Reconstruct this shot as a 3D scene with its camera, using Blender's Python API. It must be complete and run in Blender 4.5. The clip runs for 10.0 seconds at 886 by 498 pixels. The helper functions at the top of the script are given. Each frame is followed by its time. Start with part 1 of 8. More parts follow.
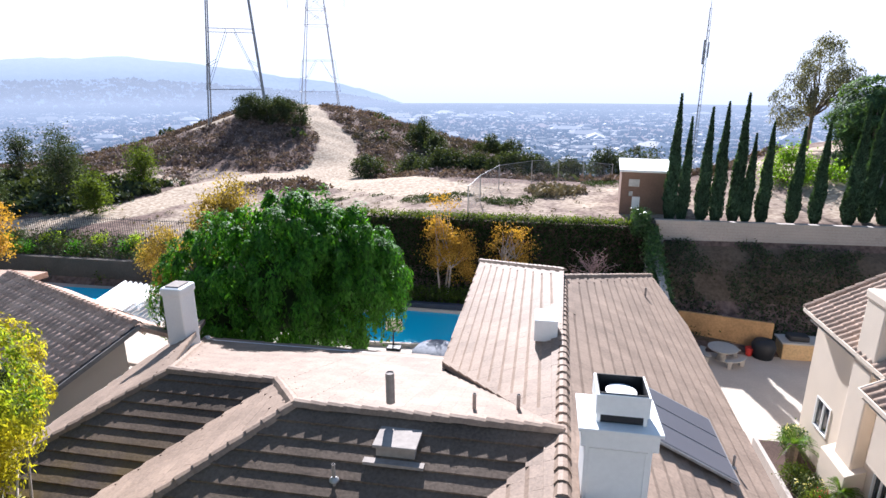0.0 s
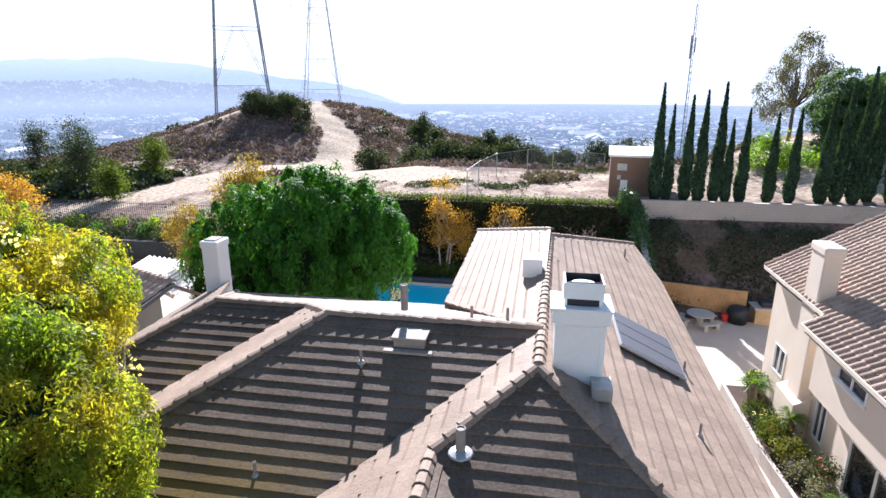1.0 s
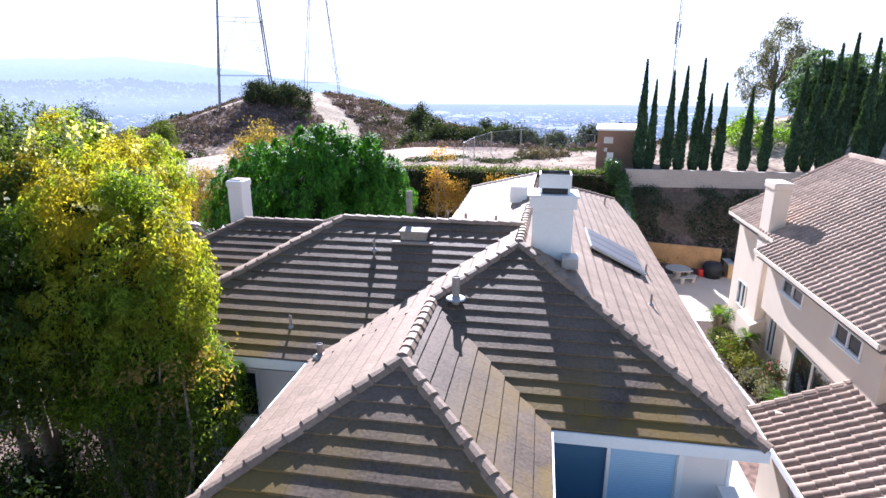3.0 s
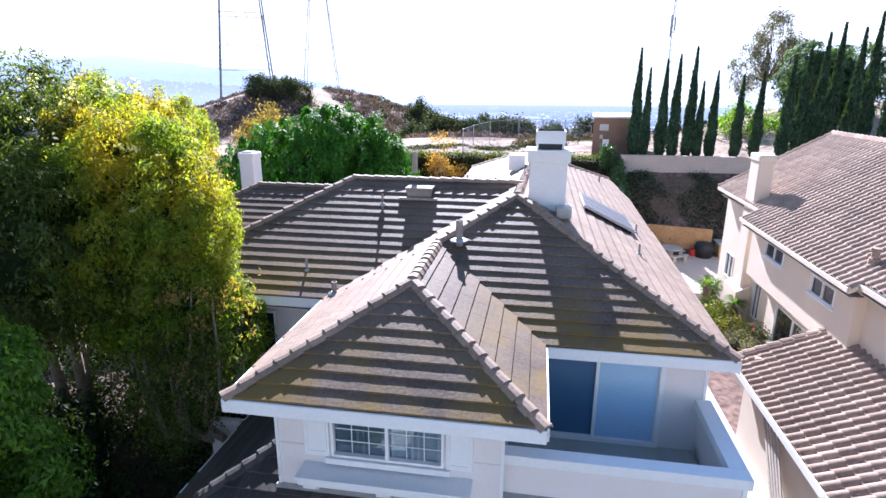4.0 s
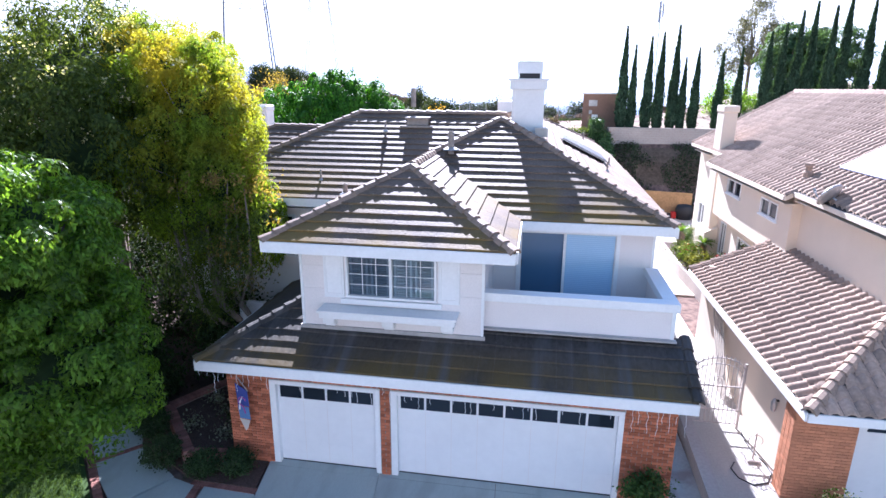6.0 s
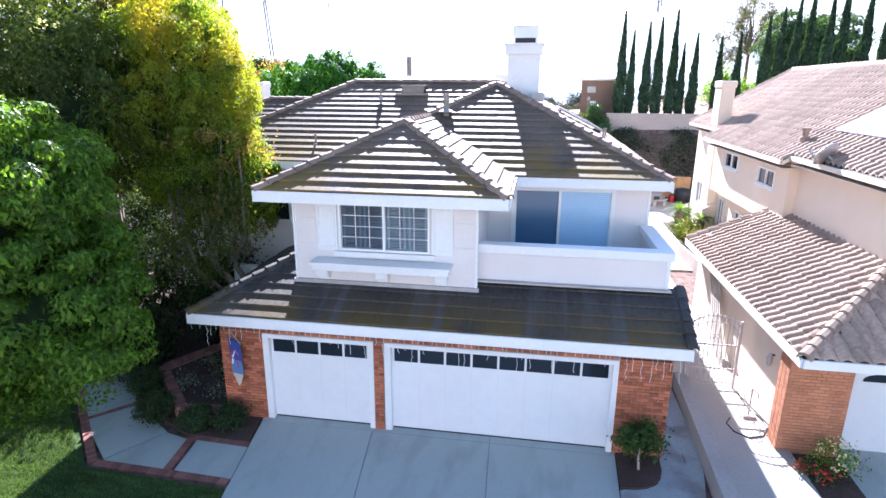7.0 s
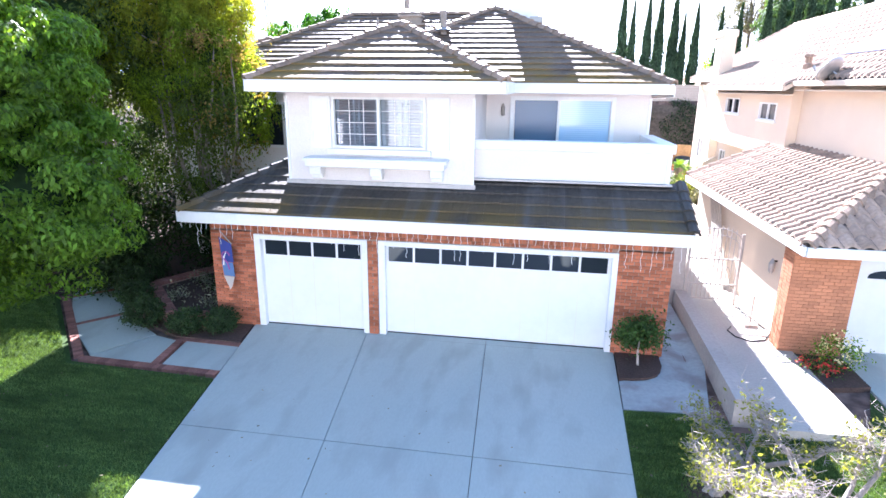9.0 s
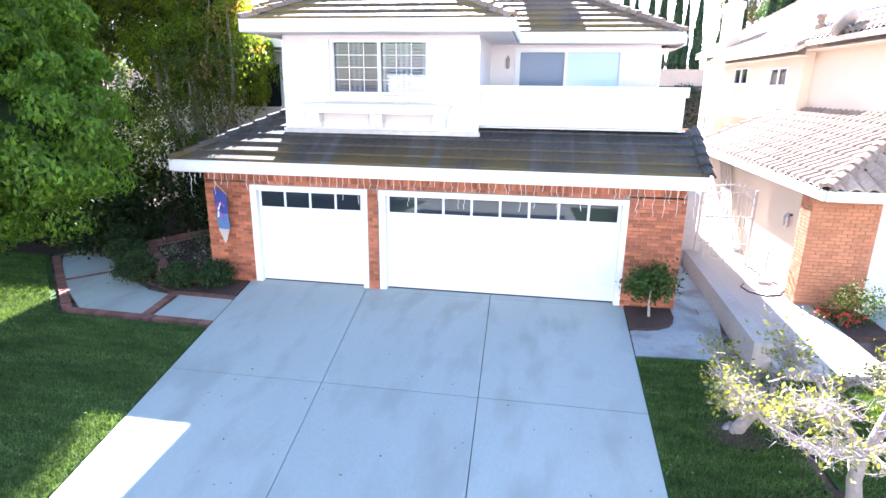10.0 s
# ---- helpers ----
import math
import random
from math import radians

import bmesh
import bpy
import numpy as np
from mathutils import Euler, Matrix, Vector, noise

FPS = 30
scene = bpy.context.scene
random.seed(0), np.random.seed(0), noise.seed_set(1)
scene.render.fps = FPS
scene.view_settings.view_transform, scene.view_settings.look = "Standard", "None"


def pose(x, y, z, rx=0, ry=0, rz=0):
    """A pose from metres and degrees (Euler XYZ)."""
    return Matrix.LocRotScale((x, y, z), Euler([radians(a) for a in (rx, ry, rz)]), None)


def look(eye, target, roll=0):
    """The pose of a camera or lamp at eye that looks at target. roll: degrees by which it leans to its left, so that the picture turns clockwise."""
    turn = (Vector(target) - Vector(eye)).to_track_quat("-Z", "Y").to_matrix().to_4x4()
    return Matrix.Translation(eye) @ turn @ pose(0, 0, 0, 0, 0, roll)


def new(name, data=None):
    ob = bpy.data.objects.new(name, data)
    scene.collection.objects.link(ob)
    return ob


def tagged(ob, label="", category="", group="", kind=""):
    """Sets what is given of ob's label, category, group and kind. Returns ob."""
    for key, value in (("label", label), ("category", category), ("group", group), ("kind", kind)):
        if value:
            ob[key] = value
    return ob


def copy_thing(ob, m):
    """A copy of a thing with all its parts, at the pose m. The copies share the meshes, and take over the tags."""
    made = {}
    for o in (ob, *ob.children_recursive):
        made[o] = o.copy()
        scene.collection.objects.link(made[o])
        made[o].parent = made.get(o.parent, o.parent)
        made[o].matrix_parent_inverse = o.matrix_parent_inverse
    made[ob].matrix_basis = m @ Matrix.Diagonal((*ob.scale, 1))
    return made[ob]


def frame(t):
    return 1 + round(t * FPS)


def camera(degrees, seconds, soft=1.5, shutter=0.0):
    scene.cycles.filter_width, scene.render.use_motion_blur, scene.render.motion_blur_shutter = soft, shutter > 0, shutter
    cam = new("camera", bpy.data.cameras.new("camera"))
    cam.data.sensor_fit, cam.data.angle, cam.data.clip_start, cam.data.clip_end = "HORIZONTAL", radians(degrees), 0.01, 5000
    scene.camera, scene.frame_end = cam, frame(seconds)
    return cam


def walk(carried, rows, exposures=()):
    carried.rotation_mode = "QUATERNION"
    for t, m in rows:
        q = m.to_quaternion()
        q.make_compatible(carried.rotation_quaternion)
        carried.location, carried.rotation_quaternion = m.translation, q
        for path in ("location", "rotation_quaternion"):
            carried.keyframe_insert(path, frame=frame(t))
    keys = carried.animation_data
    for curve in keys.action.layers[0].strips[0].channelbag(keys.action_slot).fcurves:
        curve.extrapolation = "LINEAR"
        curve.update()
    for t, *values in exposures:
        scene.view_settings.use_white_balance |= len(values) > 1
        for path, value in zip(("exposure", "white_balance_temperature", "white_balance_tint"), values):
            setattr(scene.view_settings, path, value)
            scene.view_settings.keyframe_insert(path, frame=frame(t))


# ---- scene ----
cam = camera(76.0, 10.0)
PATH = [
    (0, (1.267, -0.101, 14.155), (0.934, 1.791, 13.598), 0.0),
    (0.5, (1.498, -1.783, 13.81), (1.166, 0.11, 13.254), 0.0),
    (1, (1.702, -3.154, 13.43), (1.371, -1.261, 12.876), 0.0),
    (1.5, (1.87, -4.383, 13.037), (1.542, -2.489, 12.482), 0.1),
    (2, (2.06, -5.472, 12.568), (1.733, -3.579, 12.013), 0.1),
    (3.5, (2.263, -7.017, 11.288), (1.947, -5.121, 10.736), 0.2),
    (4, (2.32, -7.964, 10.764), (2.007, -6.067, 10.213), 0.3),
    (4.5, (2.429, -8.839, 10.274), (2.116, -6.941, 9.727), 0.2),
    (5, (2.603, -9.839, 9.827), (2.291, -7.941, 9.28), 0.3),
    (5.5, (2.819, -10.646, 9.343), (2.509, -8.748, 8.797), 0.4),
    (7, (3.181, -11.296, 7.761), (2.871, -9.398, 7.213), 0.3),
    (7.5, (3.205, -11.317, 7.253), (2.895, -9.418, 6.704), 0.4),
    (8, (3.229, -11.391, 6.687), (2.92, -9.493, 6.137), 0.4),
    (8.5, (3.263, -11.53, 6.123), (2.956, -9.631, 5.573), 0.6),
    (9, (3.329, -11.627, 5.509), (3.022, -9.729, 4.959), 0.6),
    (9.5, (3.314, -11.603, 4.954), (3.008, -9.704, 4.404), 0.6),
    (10, (3.252, -11.476, 4.369), (2.945, -9.578, 3.817), 0.7),
]
EXPOSURES = [(0, 1.40, 5700, 15), (1, 1.54, 5650, 15), (2, 1.64, 5550, 17), (3.5, 1.78, 5400, 20), (5.5, 2.08, 5250, 23), (7, 2.48, 5400, 21), (8, 2.9, 5500, 20), (9, 3.16, 5550, 20), (10, 3.46, 5750, 21)]
walk(cam, [(t, look(eye, target, roll)) for t, eye, target, roll in PATH], EXPOSURES)

# ---- daylight: clear, hazy morning, sun behind the house and a little to its left ----
SUN_EL, SUN_AZ = 31.3, -10.0
SUN_DIR = Vector((math.sin(radians(SUN_AZ)) * math.cos(radians(SUN_EL)), math.cos(radians(SUN_AZ)) * math.cos(radians(SUN_EL)), math.sin(radians(SUN_EL))))
world = bpy.data.worlds.new("sky")
scene.world = world
world.use_nodes = True
wn = world.node_tree.nodes
sky = wn.new("ShaderNodeTexSky")
sky.sky_type = "NISHITA"
sky.sun_disc = False
sky.sun_elevation, sky.sun_rotation = radians(SUN_EL), radians(SUN_AZ)
sky.air_density, sky.dust_density, sky.ozone_density = 1.6, 0.45, 1.9
wn["Background"].inputs["Strength"].default_value = 0.046
world.node_tree.links.new(sky.outputs["Color"], wn["Background"].inputs["Color"])
sun_data = bpy.data.lights.new("sun", "SUN")
sun_data.energy, sun_data.angle, sun_data.color = 5.0, radians(0.53), (1.0, 0.94, 0.86)
sun = new("sun", sun_data)
sun.matrix_basis = look(SUN_DIR * 60, (0, 0, 0))

# ---- materials ----
def material(name, base, vary=0.25, big=0.7, fine=9.0, rough=0.8, bump=0.25, metal=0.0, island=0.0, piece=0.0, stain=None, stain_scale=0.4, stain_at=0.58, stain_z=None, leaf=0.0, stretch=(1, 1, 1), spec=None, streak=None):
    """A surface with stains at a large and grain at a fine scale; island and piece vary its value from piece to piece."""
    m = bpy.data.materials.new(name)
    m.use_nodes = True
    nt = m.node_tree
    n, l = nt.nodes, nt.links
    b = n["Principled BSDF"]
    geo = n.new("ShaderNodeNewGeometry")
    mp = n.new("ShaderNodeMapping")
    mp.inputs["Scale"].default_value = stretch
    l.new(geo.outputs["Position"], mp.inputs["Vector"])
    n1, n2 = n.new("ShaderNodeTexNoise"), n.new("ShaderNodeTexNoise")
    n1.inputs["Scale"].default_value, n1.inputs["Detail"].default_value = big, 4
    n2.inputs["Scale"].default_value, n2.inputs["Detail"].default_value = fine, 5
    for t in (n1, n2):
        l.new(mp.outputs["Vector"], t.inputs["Vector"])
    add = n.new("ShaderNodeMath")
    add.operation = "ADD"
    l.new(n1.outputs["Fac"], add.inputs[0]), l.new(n2.outputs["Fac"], add.inputs[1])
    mr = n.new("ShaderNodeMapRange")
    mr.inputs["From Min"].default_value, mr.inputs["From Max"].default_value = 0.7, 1.3
    mr.inputs["To Min"].default_value, mr.inputs["To Max"].default_value = 1 - vary, 1 + vary
    l.new(add.outputs[0], mr.inputs["Value"])
    value = mr.outputs[0]
    for amount, output in ((island, geo.outputs["Random Per Island"]), (piece, n.new("ShaderNodeObjectInfo").outputs["Random"] if piece else None)):
        if amount:
            r = n.new("ShaderNodeMapRange")
            r.inputs["To Min"].default_value, r.inputs["To Max"].default_value = 1 - amount, 1 + amount
            l.new(output, r.inputs["Value"])
            k = n.new("ShaderNodeMath")
            k.operation = "MULTIPLY"
            l.new(value, k.inputs[0]), l.new(r.outputs[0], k.inputs[1])
            value = k.outputs[0]
    hsv = n.new("ShaderNodeHueSaturation")
    hsv.inputs["Color"].default_value = (*base, 1)
    l.new(value, hsv.inputs["Value"])
    colour = hsv.outputs["Color"]
    if stain:
        n3 = n.new("ShaderNodeTexNoise")
        n3.inputs["Scale"].default_value, n3.inputs["Detail"].default_value = stain_scale, 6
        l.new(mp.outputs["Vector"], n3.inputs["Vector"])
        r = n.new("ShaderNodeMapRange")
        r.inputs["From Min"].default_value, r.inputs["From Max"].default_value = stain_at - 0.06, stain_at + 0.1
        l.new(n3.outputs["Fac"], r.inputs["Value"])
        mix = n.new("ShaderNodeMixRGB")
        mix.inputs["Color2"].default_value = (*stain, 1)
        fac = r.outputs[0]
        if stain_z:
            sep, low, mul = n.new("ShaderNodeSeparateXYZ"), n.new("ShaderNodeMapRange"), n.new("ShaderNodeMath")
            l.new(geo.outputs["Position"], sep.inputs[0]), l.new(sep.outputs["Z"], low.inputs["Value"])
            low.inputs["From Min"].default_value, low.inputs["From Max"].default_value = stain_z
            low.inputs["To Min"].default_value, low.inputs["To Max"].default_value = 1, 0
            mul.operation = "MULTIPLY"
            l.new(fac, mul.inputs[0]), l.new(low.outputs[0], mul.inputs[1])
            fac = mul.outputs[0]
        l.new(fac, mix.inputs["Fac"]), l.new(colour, mix.inputs["Color1"])
        colour = mix.outputs["Color"]
    if streak:
        run, n4, r, mix = n.new("ShaderNodeMapping"), n.new("ShaderNodeTexNoise"), n.new("ShaderNodeMapRange"), n.new("ShaderNodeMixRGB")
        run.inputs["Scale"].default_value = (2.6, 0.22, 0.22)
        n4.inputs["Scale"].default_value, n4.inputs["Detail"].default_value = 1.0, 3
        r.inputs["From Min"].default_value, r.inputs["From Max"].default_value = 0.54, 0.72
        r.inputs["To Max"].default_value = 0.8
        mix.inputs["Color2"].default_value = (*streak, 1)
        l.new(geo.outputs["Position"], run.inputs["Vector"]), l.new(run.outputs["Vector"], n4.inputs["Vector"]), l.new(n4.outputs["Fac"], r.inputs["Value"])
        l.new(r.outputs[0], mix.inputs["Fac"]), l.new(colour, mix.inputs["Color1"])
        colour = mix.outputs["Color"]
    l.new(colour, b.inputs["Base Color"])
    b.inputs["Roughness"].default_value, b.inputs["Metallic"].default_value = rough, metal
    if spec is not None:
        b.inputs["Specular IOR Level"].default_value = spec
    elif leaf:
        b.inputs["Specular IOR Level"].default_value = 0.18
    elif rough > 0.7:
        b.inputs["Specular IOR Level"].default_value = 0.25
    if bump:
        bp = n.new("ShaderNodeBump")
        bp.inputs["Strength"].default_value, bp.inputs["Distance"].default_value = bump, 0.02
        l.new(n2.outputs["Fac"], bp.inputs["Height"])
        l.new(bp.outputs["Normal"], b.inputs["Normal"])
    if leaf:
        tr = n.new("ShaderNodeBsdfTranslucent")
        warm = n.new("ShaderNodeMixRGB")
        warm.blend_type = "MULTIPLY"
        warm.inputs["Fac"].default_value = 1
        warm.inputs["Color2"].default_value = (2.7, 2.5, 0.65, 1)
        l.new(colour, warm.inputs["Color1"])
        l.new(warm.outputs["Color"], tr.inputs["Color"])
        ms = n.new("ShaderNodeMixShader")
        ms.inputs["Fac"].default_value = leaf
        l.new(b.outputs[0], ms.inputs[1]), l.new(tr.outputs[0], ms.inputs[2])
        l.new(ms.outputs[0], n["Material Output"].inputs["Surface"])
    return m


def glass(name, tint, rough=0.03):
    m = bpy.data.materials.new(name)
    m.use_nodes = True
    b = m.node_tree.nodes["Principled BSDF"]
    b.inputs["Base Color"].default_value = (*tint, 1)
    b.inputs["Roughness"].default_value = rough
    b.inputs["Specular IOR Level"].default_value = 0.7
    return m


def clear_glass(name, tint):
    """Window glass that shows what is behind it and mirrors the sky."""
    m = bpy.data.materials.new(name)
    m.use_nodes = True
    n, l = m.node_tree.nodes, m.node_tree.links
    tr, gl, fr, mix = n.new("ShaderNodeBsdfTransparent"), n.new("ShaderNodeBsdfGlossy"), n.new("ShaderNodeLayerWeight"), n.new("ShaderNodeMixShader")
    gloss = n.new("ShaderNodeMapRange")
    gloss.inputs["To Min"].default_value, gloss.inputs["To Max"].default_value = 0.05, 0.6
    tr.inputs["Color"].default_value = (*tint, 1)
    gl.inputs["Roughness"].default_value = 0.02
    fr.inputs["Blend"].default_value = 0.2
    l.new(fr.outputs["Facing"], gloss.inputs["Value"]), l.new(gloss.outputs[0], mix.inputs["Fac"]), l.new(tr.outputs[0], mix.inputs[1]), l.new(gl.outputs[0], mix.inputs[2])
    l.new(mix.outputs[0], n["Material Output"].inputs["Surface"])
    return m


WINDOW_GLASS = clear_glass("clear_window_glass", (0.72, 0.78, 0.82))
SCREEN_GLASS = clear_glass("screened_window_glass", (0.58, 0.64, 0.70))
STUCCO = material("stucco_cream", (0.80, 0.75, 0.72), vary=0.06, fine=40, rough=0.9, bump=0.2)
STUCCO_N = material("stucco_peach", (0.74, 0.635, 0.515), vary=0.06, fine=40, rough=0.9, bump=0.2)
WHITE = material("white_paint", (0.84, 0.84, 0.83), vary=0.04, fine=14, rough=0.55, bump=0.05)
DOOR_WHITE = material("white_door_paint", (0.82, 0.82, 0.82), vary=0.03, fine=5, rough=0.45, bump=0.04)
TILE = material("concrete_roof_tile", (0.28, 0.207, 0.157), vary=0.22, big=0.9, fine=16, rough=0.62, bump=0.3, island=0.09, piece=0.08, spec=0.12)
# front slopes: same tile with shade darkened into the base, moss near eaves
TILE_MOSS_SHADE = material("mossy_roof_tile_shade_dark", (0.142, 0.106, 0.080), vary=0.34, big=0.8, fine=16, rough=0.6, bump=0.35, island=0.05, piece=0.05, spec=0.12, stain=(0.19, 0.128, 0.042), stain_scale=0.7, stain_at=0.46, stain_z=(5.75, 6.6))
# garage roof: near-black base holds its shade; moss and water streaks are weathering
TILE_SHADE = material("weathered_shade_dark_roof_tile", (0.052, 0.047, 0.043), vary=0.45, big=0.6, fine=14, rough=0.6, bump=0.4, island=0.06, piece=0.06, stain=(0.115, 0.080, 0.026), stain_scale=0.8, stain_at=0.47, stain_z=(2.85, 3.3), spec=0.3, stretch=(1, 0.35, 1), streak=(0.10, 0.10, 0.10))
TILE_N = material("clay_barrel_tile", (0.365, 0.272, 0.212), vary=0.22, big=0.8, fine=14, rough=0.9, bump=0.3, island=0.16, piece=0.16, spec=0.1)
DECK = material("roof_underlay", (0.10, 0.09, 0.085), vary=0.1, rough=0.95, bump=0)
BRICK = material("red_brick", (0.42, 0.145, 0.075), vary=0.2, fine=30, rough=0.9, bump=0.4, island=0.3, piece=0.35)
BRICK_N = material("orange_brick", (0.50, 0.22, 0.12), vary=0.12, fine=30, rough=0.9, bump=0.4, island=0.15, piece=0.15)
PAVER = material("dull_paver_brick", (0.27, 0.125, 0.10), vary=0.2, fine=30, rough=0.9, bump=0.4, piece=0.25)
MORTAR = material("mortar", (0.34, 0.23, 0.18), vary=0.15, fine=30, rough=0.95)
CONCRETE = material("driveway_concrete", (0.405, 0.447, 0.422), vary=0.06, big=0.5, fine=22, rough=0.85, bump=0.05, stain=(0.348, 0.374, 0.35), stain_scale=1.1, stain_at=0.57, piece=0.03, stretch=(1.5, 0.55, 1))
SIDE_CONC = material("stained_walk_concrete", (0.36, 0.385, 0.385), vary=0.12, big=0.8, fine=14, rough=0.88, bump=0.06, stain=(0.26, 0.245, 0.235), stain_scale=1.3, stain_at=0.55)
PATH_CONC = material("pale_side_path", (0.44, 0.41, 0.37), vary=0.12, fine=20, rough=0.9, bump=0.1)
BLOCK = material("grey_block_wall", (0.45, 0.40, 0.36), vary=0.12, fine=12, rough=0.95, bump=0.3, island=0.06)
GLASS_DARK = glass("dark_window_glass", (0.02, 0.025, 0.035))
GLASS_BLUE = glass("blind_behind_glass", (0.44, 0.64, 0.84), 0.08)
GLASS_SCREEN = glass("screened_glass", (0.06, 0.14, 0.25), 0.3)
BLIND = material("white_blind", (0.85, 0.85, 0.84), vary=0.03, rough=0.5, bump=0)
METAL_GREY = material("galvanised_metal", (0.42, 0.42, 0.42), vary=0.15, rough=0.5, metal=0.6, bump=0.05)
STEEL = material("tower_steel", (0.30, 0.32, 0.35), vary=0.1, rough=0.6, metal=0.4, bump=0)
# steel lightened to put the haze into the far pylon's colour
STEEL_HAZED = material("haze_paled_steel", (0.55, 0.57, 0.60), vary=0.1, rough=0.7, metal=0.2, bump=0)
BOARD = material("weathered_white_board", (0.55, 0.49, 0.42), vary=0.15, big=1.5, fine=12, rough=0.85, bump=0.15)
IRON_WHITE = material("white_iron", (0.46, 0.40, 0.36), vary=0.05, rough=0.5, bump=0)
BLACK = material("black_metal", (0.02, 0.02, 0.022), vary=0.1, rough=0.6, bump=0)
PIPE = material("painted_vent_pipe", (0.32, 0.28, 0.25), vary=0.2, rough=0.8, bump=0.2)
BARK = material("grey_brown_bark", (0.20, 0.155, 0.12), vary=0.35, fine=10, rough=0.95, bump=0.6)
BARK_STEM = material("mottled_gum_bark", (0.24, 0.19, 0.155), vary=0.45, big=1.6, fine=9, rough=0.95, bump=0.4, stretch=(1, 1, 0.4))
BARK_PALE = material("pale_twig_bark", (0.45, 0.38, 0.32), vary=0.25, fine=14, rough=0.95, bump=0.3)
SOIL = material("dark_mulch", (0.085, 0.055, 0.045), vary=0.4, fine=25, rough=1.0, bump=0.8)
LAWN = material("lawn_grass", (0.06, 0.105, 0.03), vary=0.3, big=0.8, fine=30, rough=0.9, bump=0.8, leaf=0.15)
BLADE = material("grass_blade", (0.088, 0.147, 0.046), vary=0.45, big=1.4, fine=6, rough=0.8, bump=0, island=0.4, leaf=0.15, stretch=(0.35, 1.2, 1))
WATER = glass("pool_water", (0.04, 0.62, 0.88), 0.15)
POOL_TILE = material("dark_pool_tile", (0.05, 0.06, 0.09), vary=0.2, fine=10, rough=0.4, bump=0.1)
DECKING = material("pool_deck_concrete", (0.52, 0.45, 0.38), vary=0.1, fine=14, rough=0.9)
LEAF_GREEN = material("fresh_green_leaf", (0.046, 0.145, 0.014), vary=0.3, big=0.5, fine=3, rough=0.6, bump=0, island=0.6, leaf=0.32)
LEAF_DEEP = material("deep_green_leaf", (0.10, 0.185, 0.022), vary=0.35, big=0.5, fine=3, rough=0.42, bump=0, island=0.55, leaf=0.45)
# leaf colour turns yellower with height
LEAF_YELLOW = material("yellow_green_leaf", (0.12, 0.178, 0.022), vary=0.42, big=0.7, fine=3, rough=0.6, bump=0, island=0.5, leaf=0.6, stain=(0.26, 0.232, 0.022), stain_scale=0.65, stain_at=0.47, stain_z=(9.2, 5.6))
LEAF_OLIVE = material("olive_leaf", (0.062, 0.092, 0.02), vary=0.35, big=0.5, fine=3, rough=0.7, bump=0, island=0.45, leaf=0.35)
LEAF_ORANGE = material("autumn_orange_leaf", (0.38, 0.23, 0.045), vary=0.3, big=0.6, fine=3, rough=0.7, bump=0, island=0.45, leaf=0.22)
LEAF_BRIGHT = material("bright_yellow_leaf", (0.19, 0.205, 0.045), vary=0.3, big=0.8, fine=3, rough=0.6, bump=0, island=0.4, leaf=0.2)
LEAF_CYPRESS = material("cypress_foliage", (0.042, 0.08, 0.048), vary=0.4, big=0.8, fine=6, rough=0.8, bump=0, island=0.5, leaf=0.12)
LEAF_PINE = material("pine_foliage", (0.06, 0.11, 0.06), vary=0.4, big=0.5, fine=4, rough=0.7, bump=0, island=0.5, leaf=0.3)
LEAF_IVY = material("glossy_ivy_leaf", (0.05, 0.105, 0.03), vary=0.35, big=0.8, fine=5, rough=0.35, bump=0, island=0.5, leaf=0.15, spec=0.5)
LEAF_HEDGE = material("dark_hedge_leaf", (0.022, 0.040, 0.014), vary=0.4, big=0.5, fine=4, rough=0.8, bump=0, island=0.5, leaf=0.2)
LEAF_BUSH = material("hill_bush_leaf", (0.045, 0.062, 0.034), vary=0.35, big=0.5, fine=3, rough=0.75, bump=0, island=0.45, leaf=0.15)
LEAF_FRONT = material("clipped_shrub_leaf", (0.034, 0.06, 0.022), vary=0.35, big=2.0, fine=8, rough=0.5, bump=0, island=0.5, leaf=0.15)
LEAF_SCRUB = material("dry_scrub", (0.215, 0.158, 0.146), vary=0.45, big=0.15, fine=1.0, rough=0.95, bump=0, island=0.5, leaf=0.04, stain=(0.115, 0.105, 0.068), stain_scale=0.07, stain_at=0.60)
LEAF_WEED = material("low_green_weed", (0.085, 0.115, 0.045), vary=0.35, big=0.4, fine=2.0, rough=0.9, bump=0, island=0.45, leaf=0.05)
LEAF_STRAW = material("dry_straw_weed", (0.27, 0.225, 0.15), vary=0.35, big=0.4, fine=2.0, rough=0.95, bump=0, island=0.4, leaf=0.03)
BARK_PINK = material("grey_pink_bark", (0.36, 0.24, 0.22), vary=0.2, fine=14, rough=0.95, bump=0.3)
BARK_TWIG = material("pale_grey_twig_bark", (0.35, 0.30, 0.27), vary=0.2, fine=14, rough=0.95, bump=0.3)
LEAF_WHITE = material("pale_blossom", (0.65, 0.62, 0.45), vary=0.1, rough=0.8, bump=0, island=0.2, leaf=0.3)
LEAF_RED = material("red_blossom", (0.55, 0.04, 0.03), vary=0.2, rough=0.7, bump=0, island=0.2)
LEAF_RUST = material("olive_brown_leaf", (0.20, 0.15, 0.05), vary=0.35, big=0.5, fine=3, rough=0.7, bump=0, island=0.45, leaf=0.35)
LEAF_GREY = material("grey_green_leaf", (0.17, 0.17, 0.12), vary=0.3, big=0.5, fine=3, rough=0.8, bump=0, island=0.45, leaf=0.12)
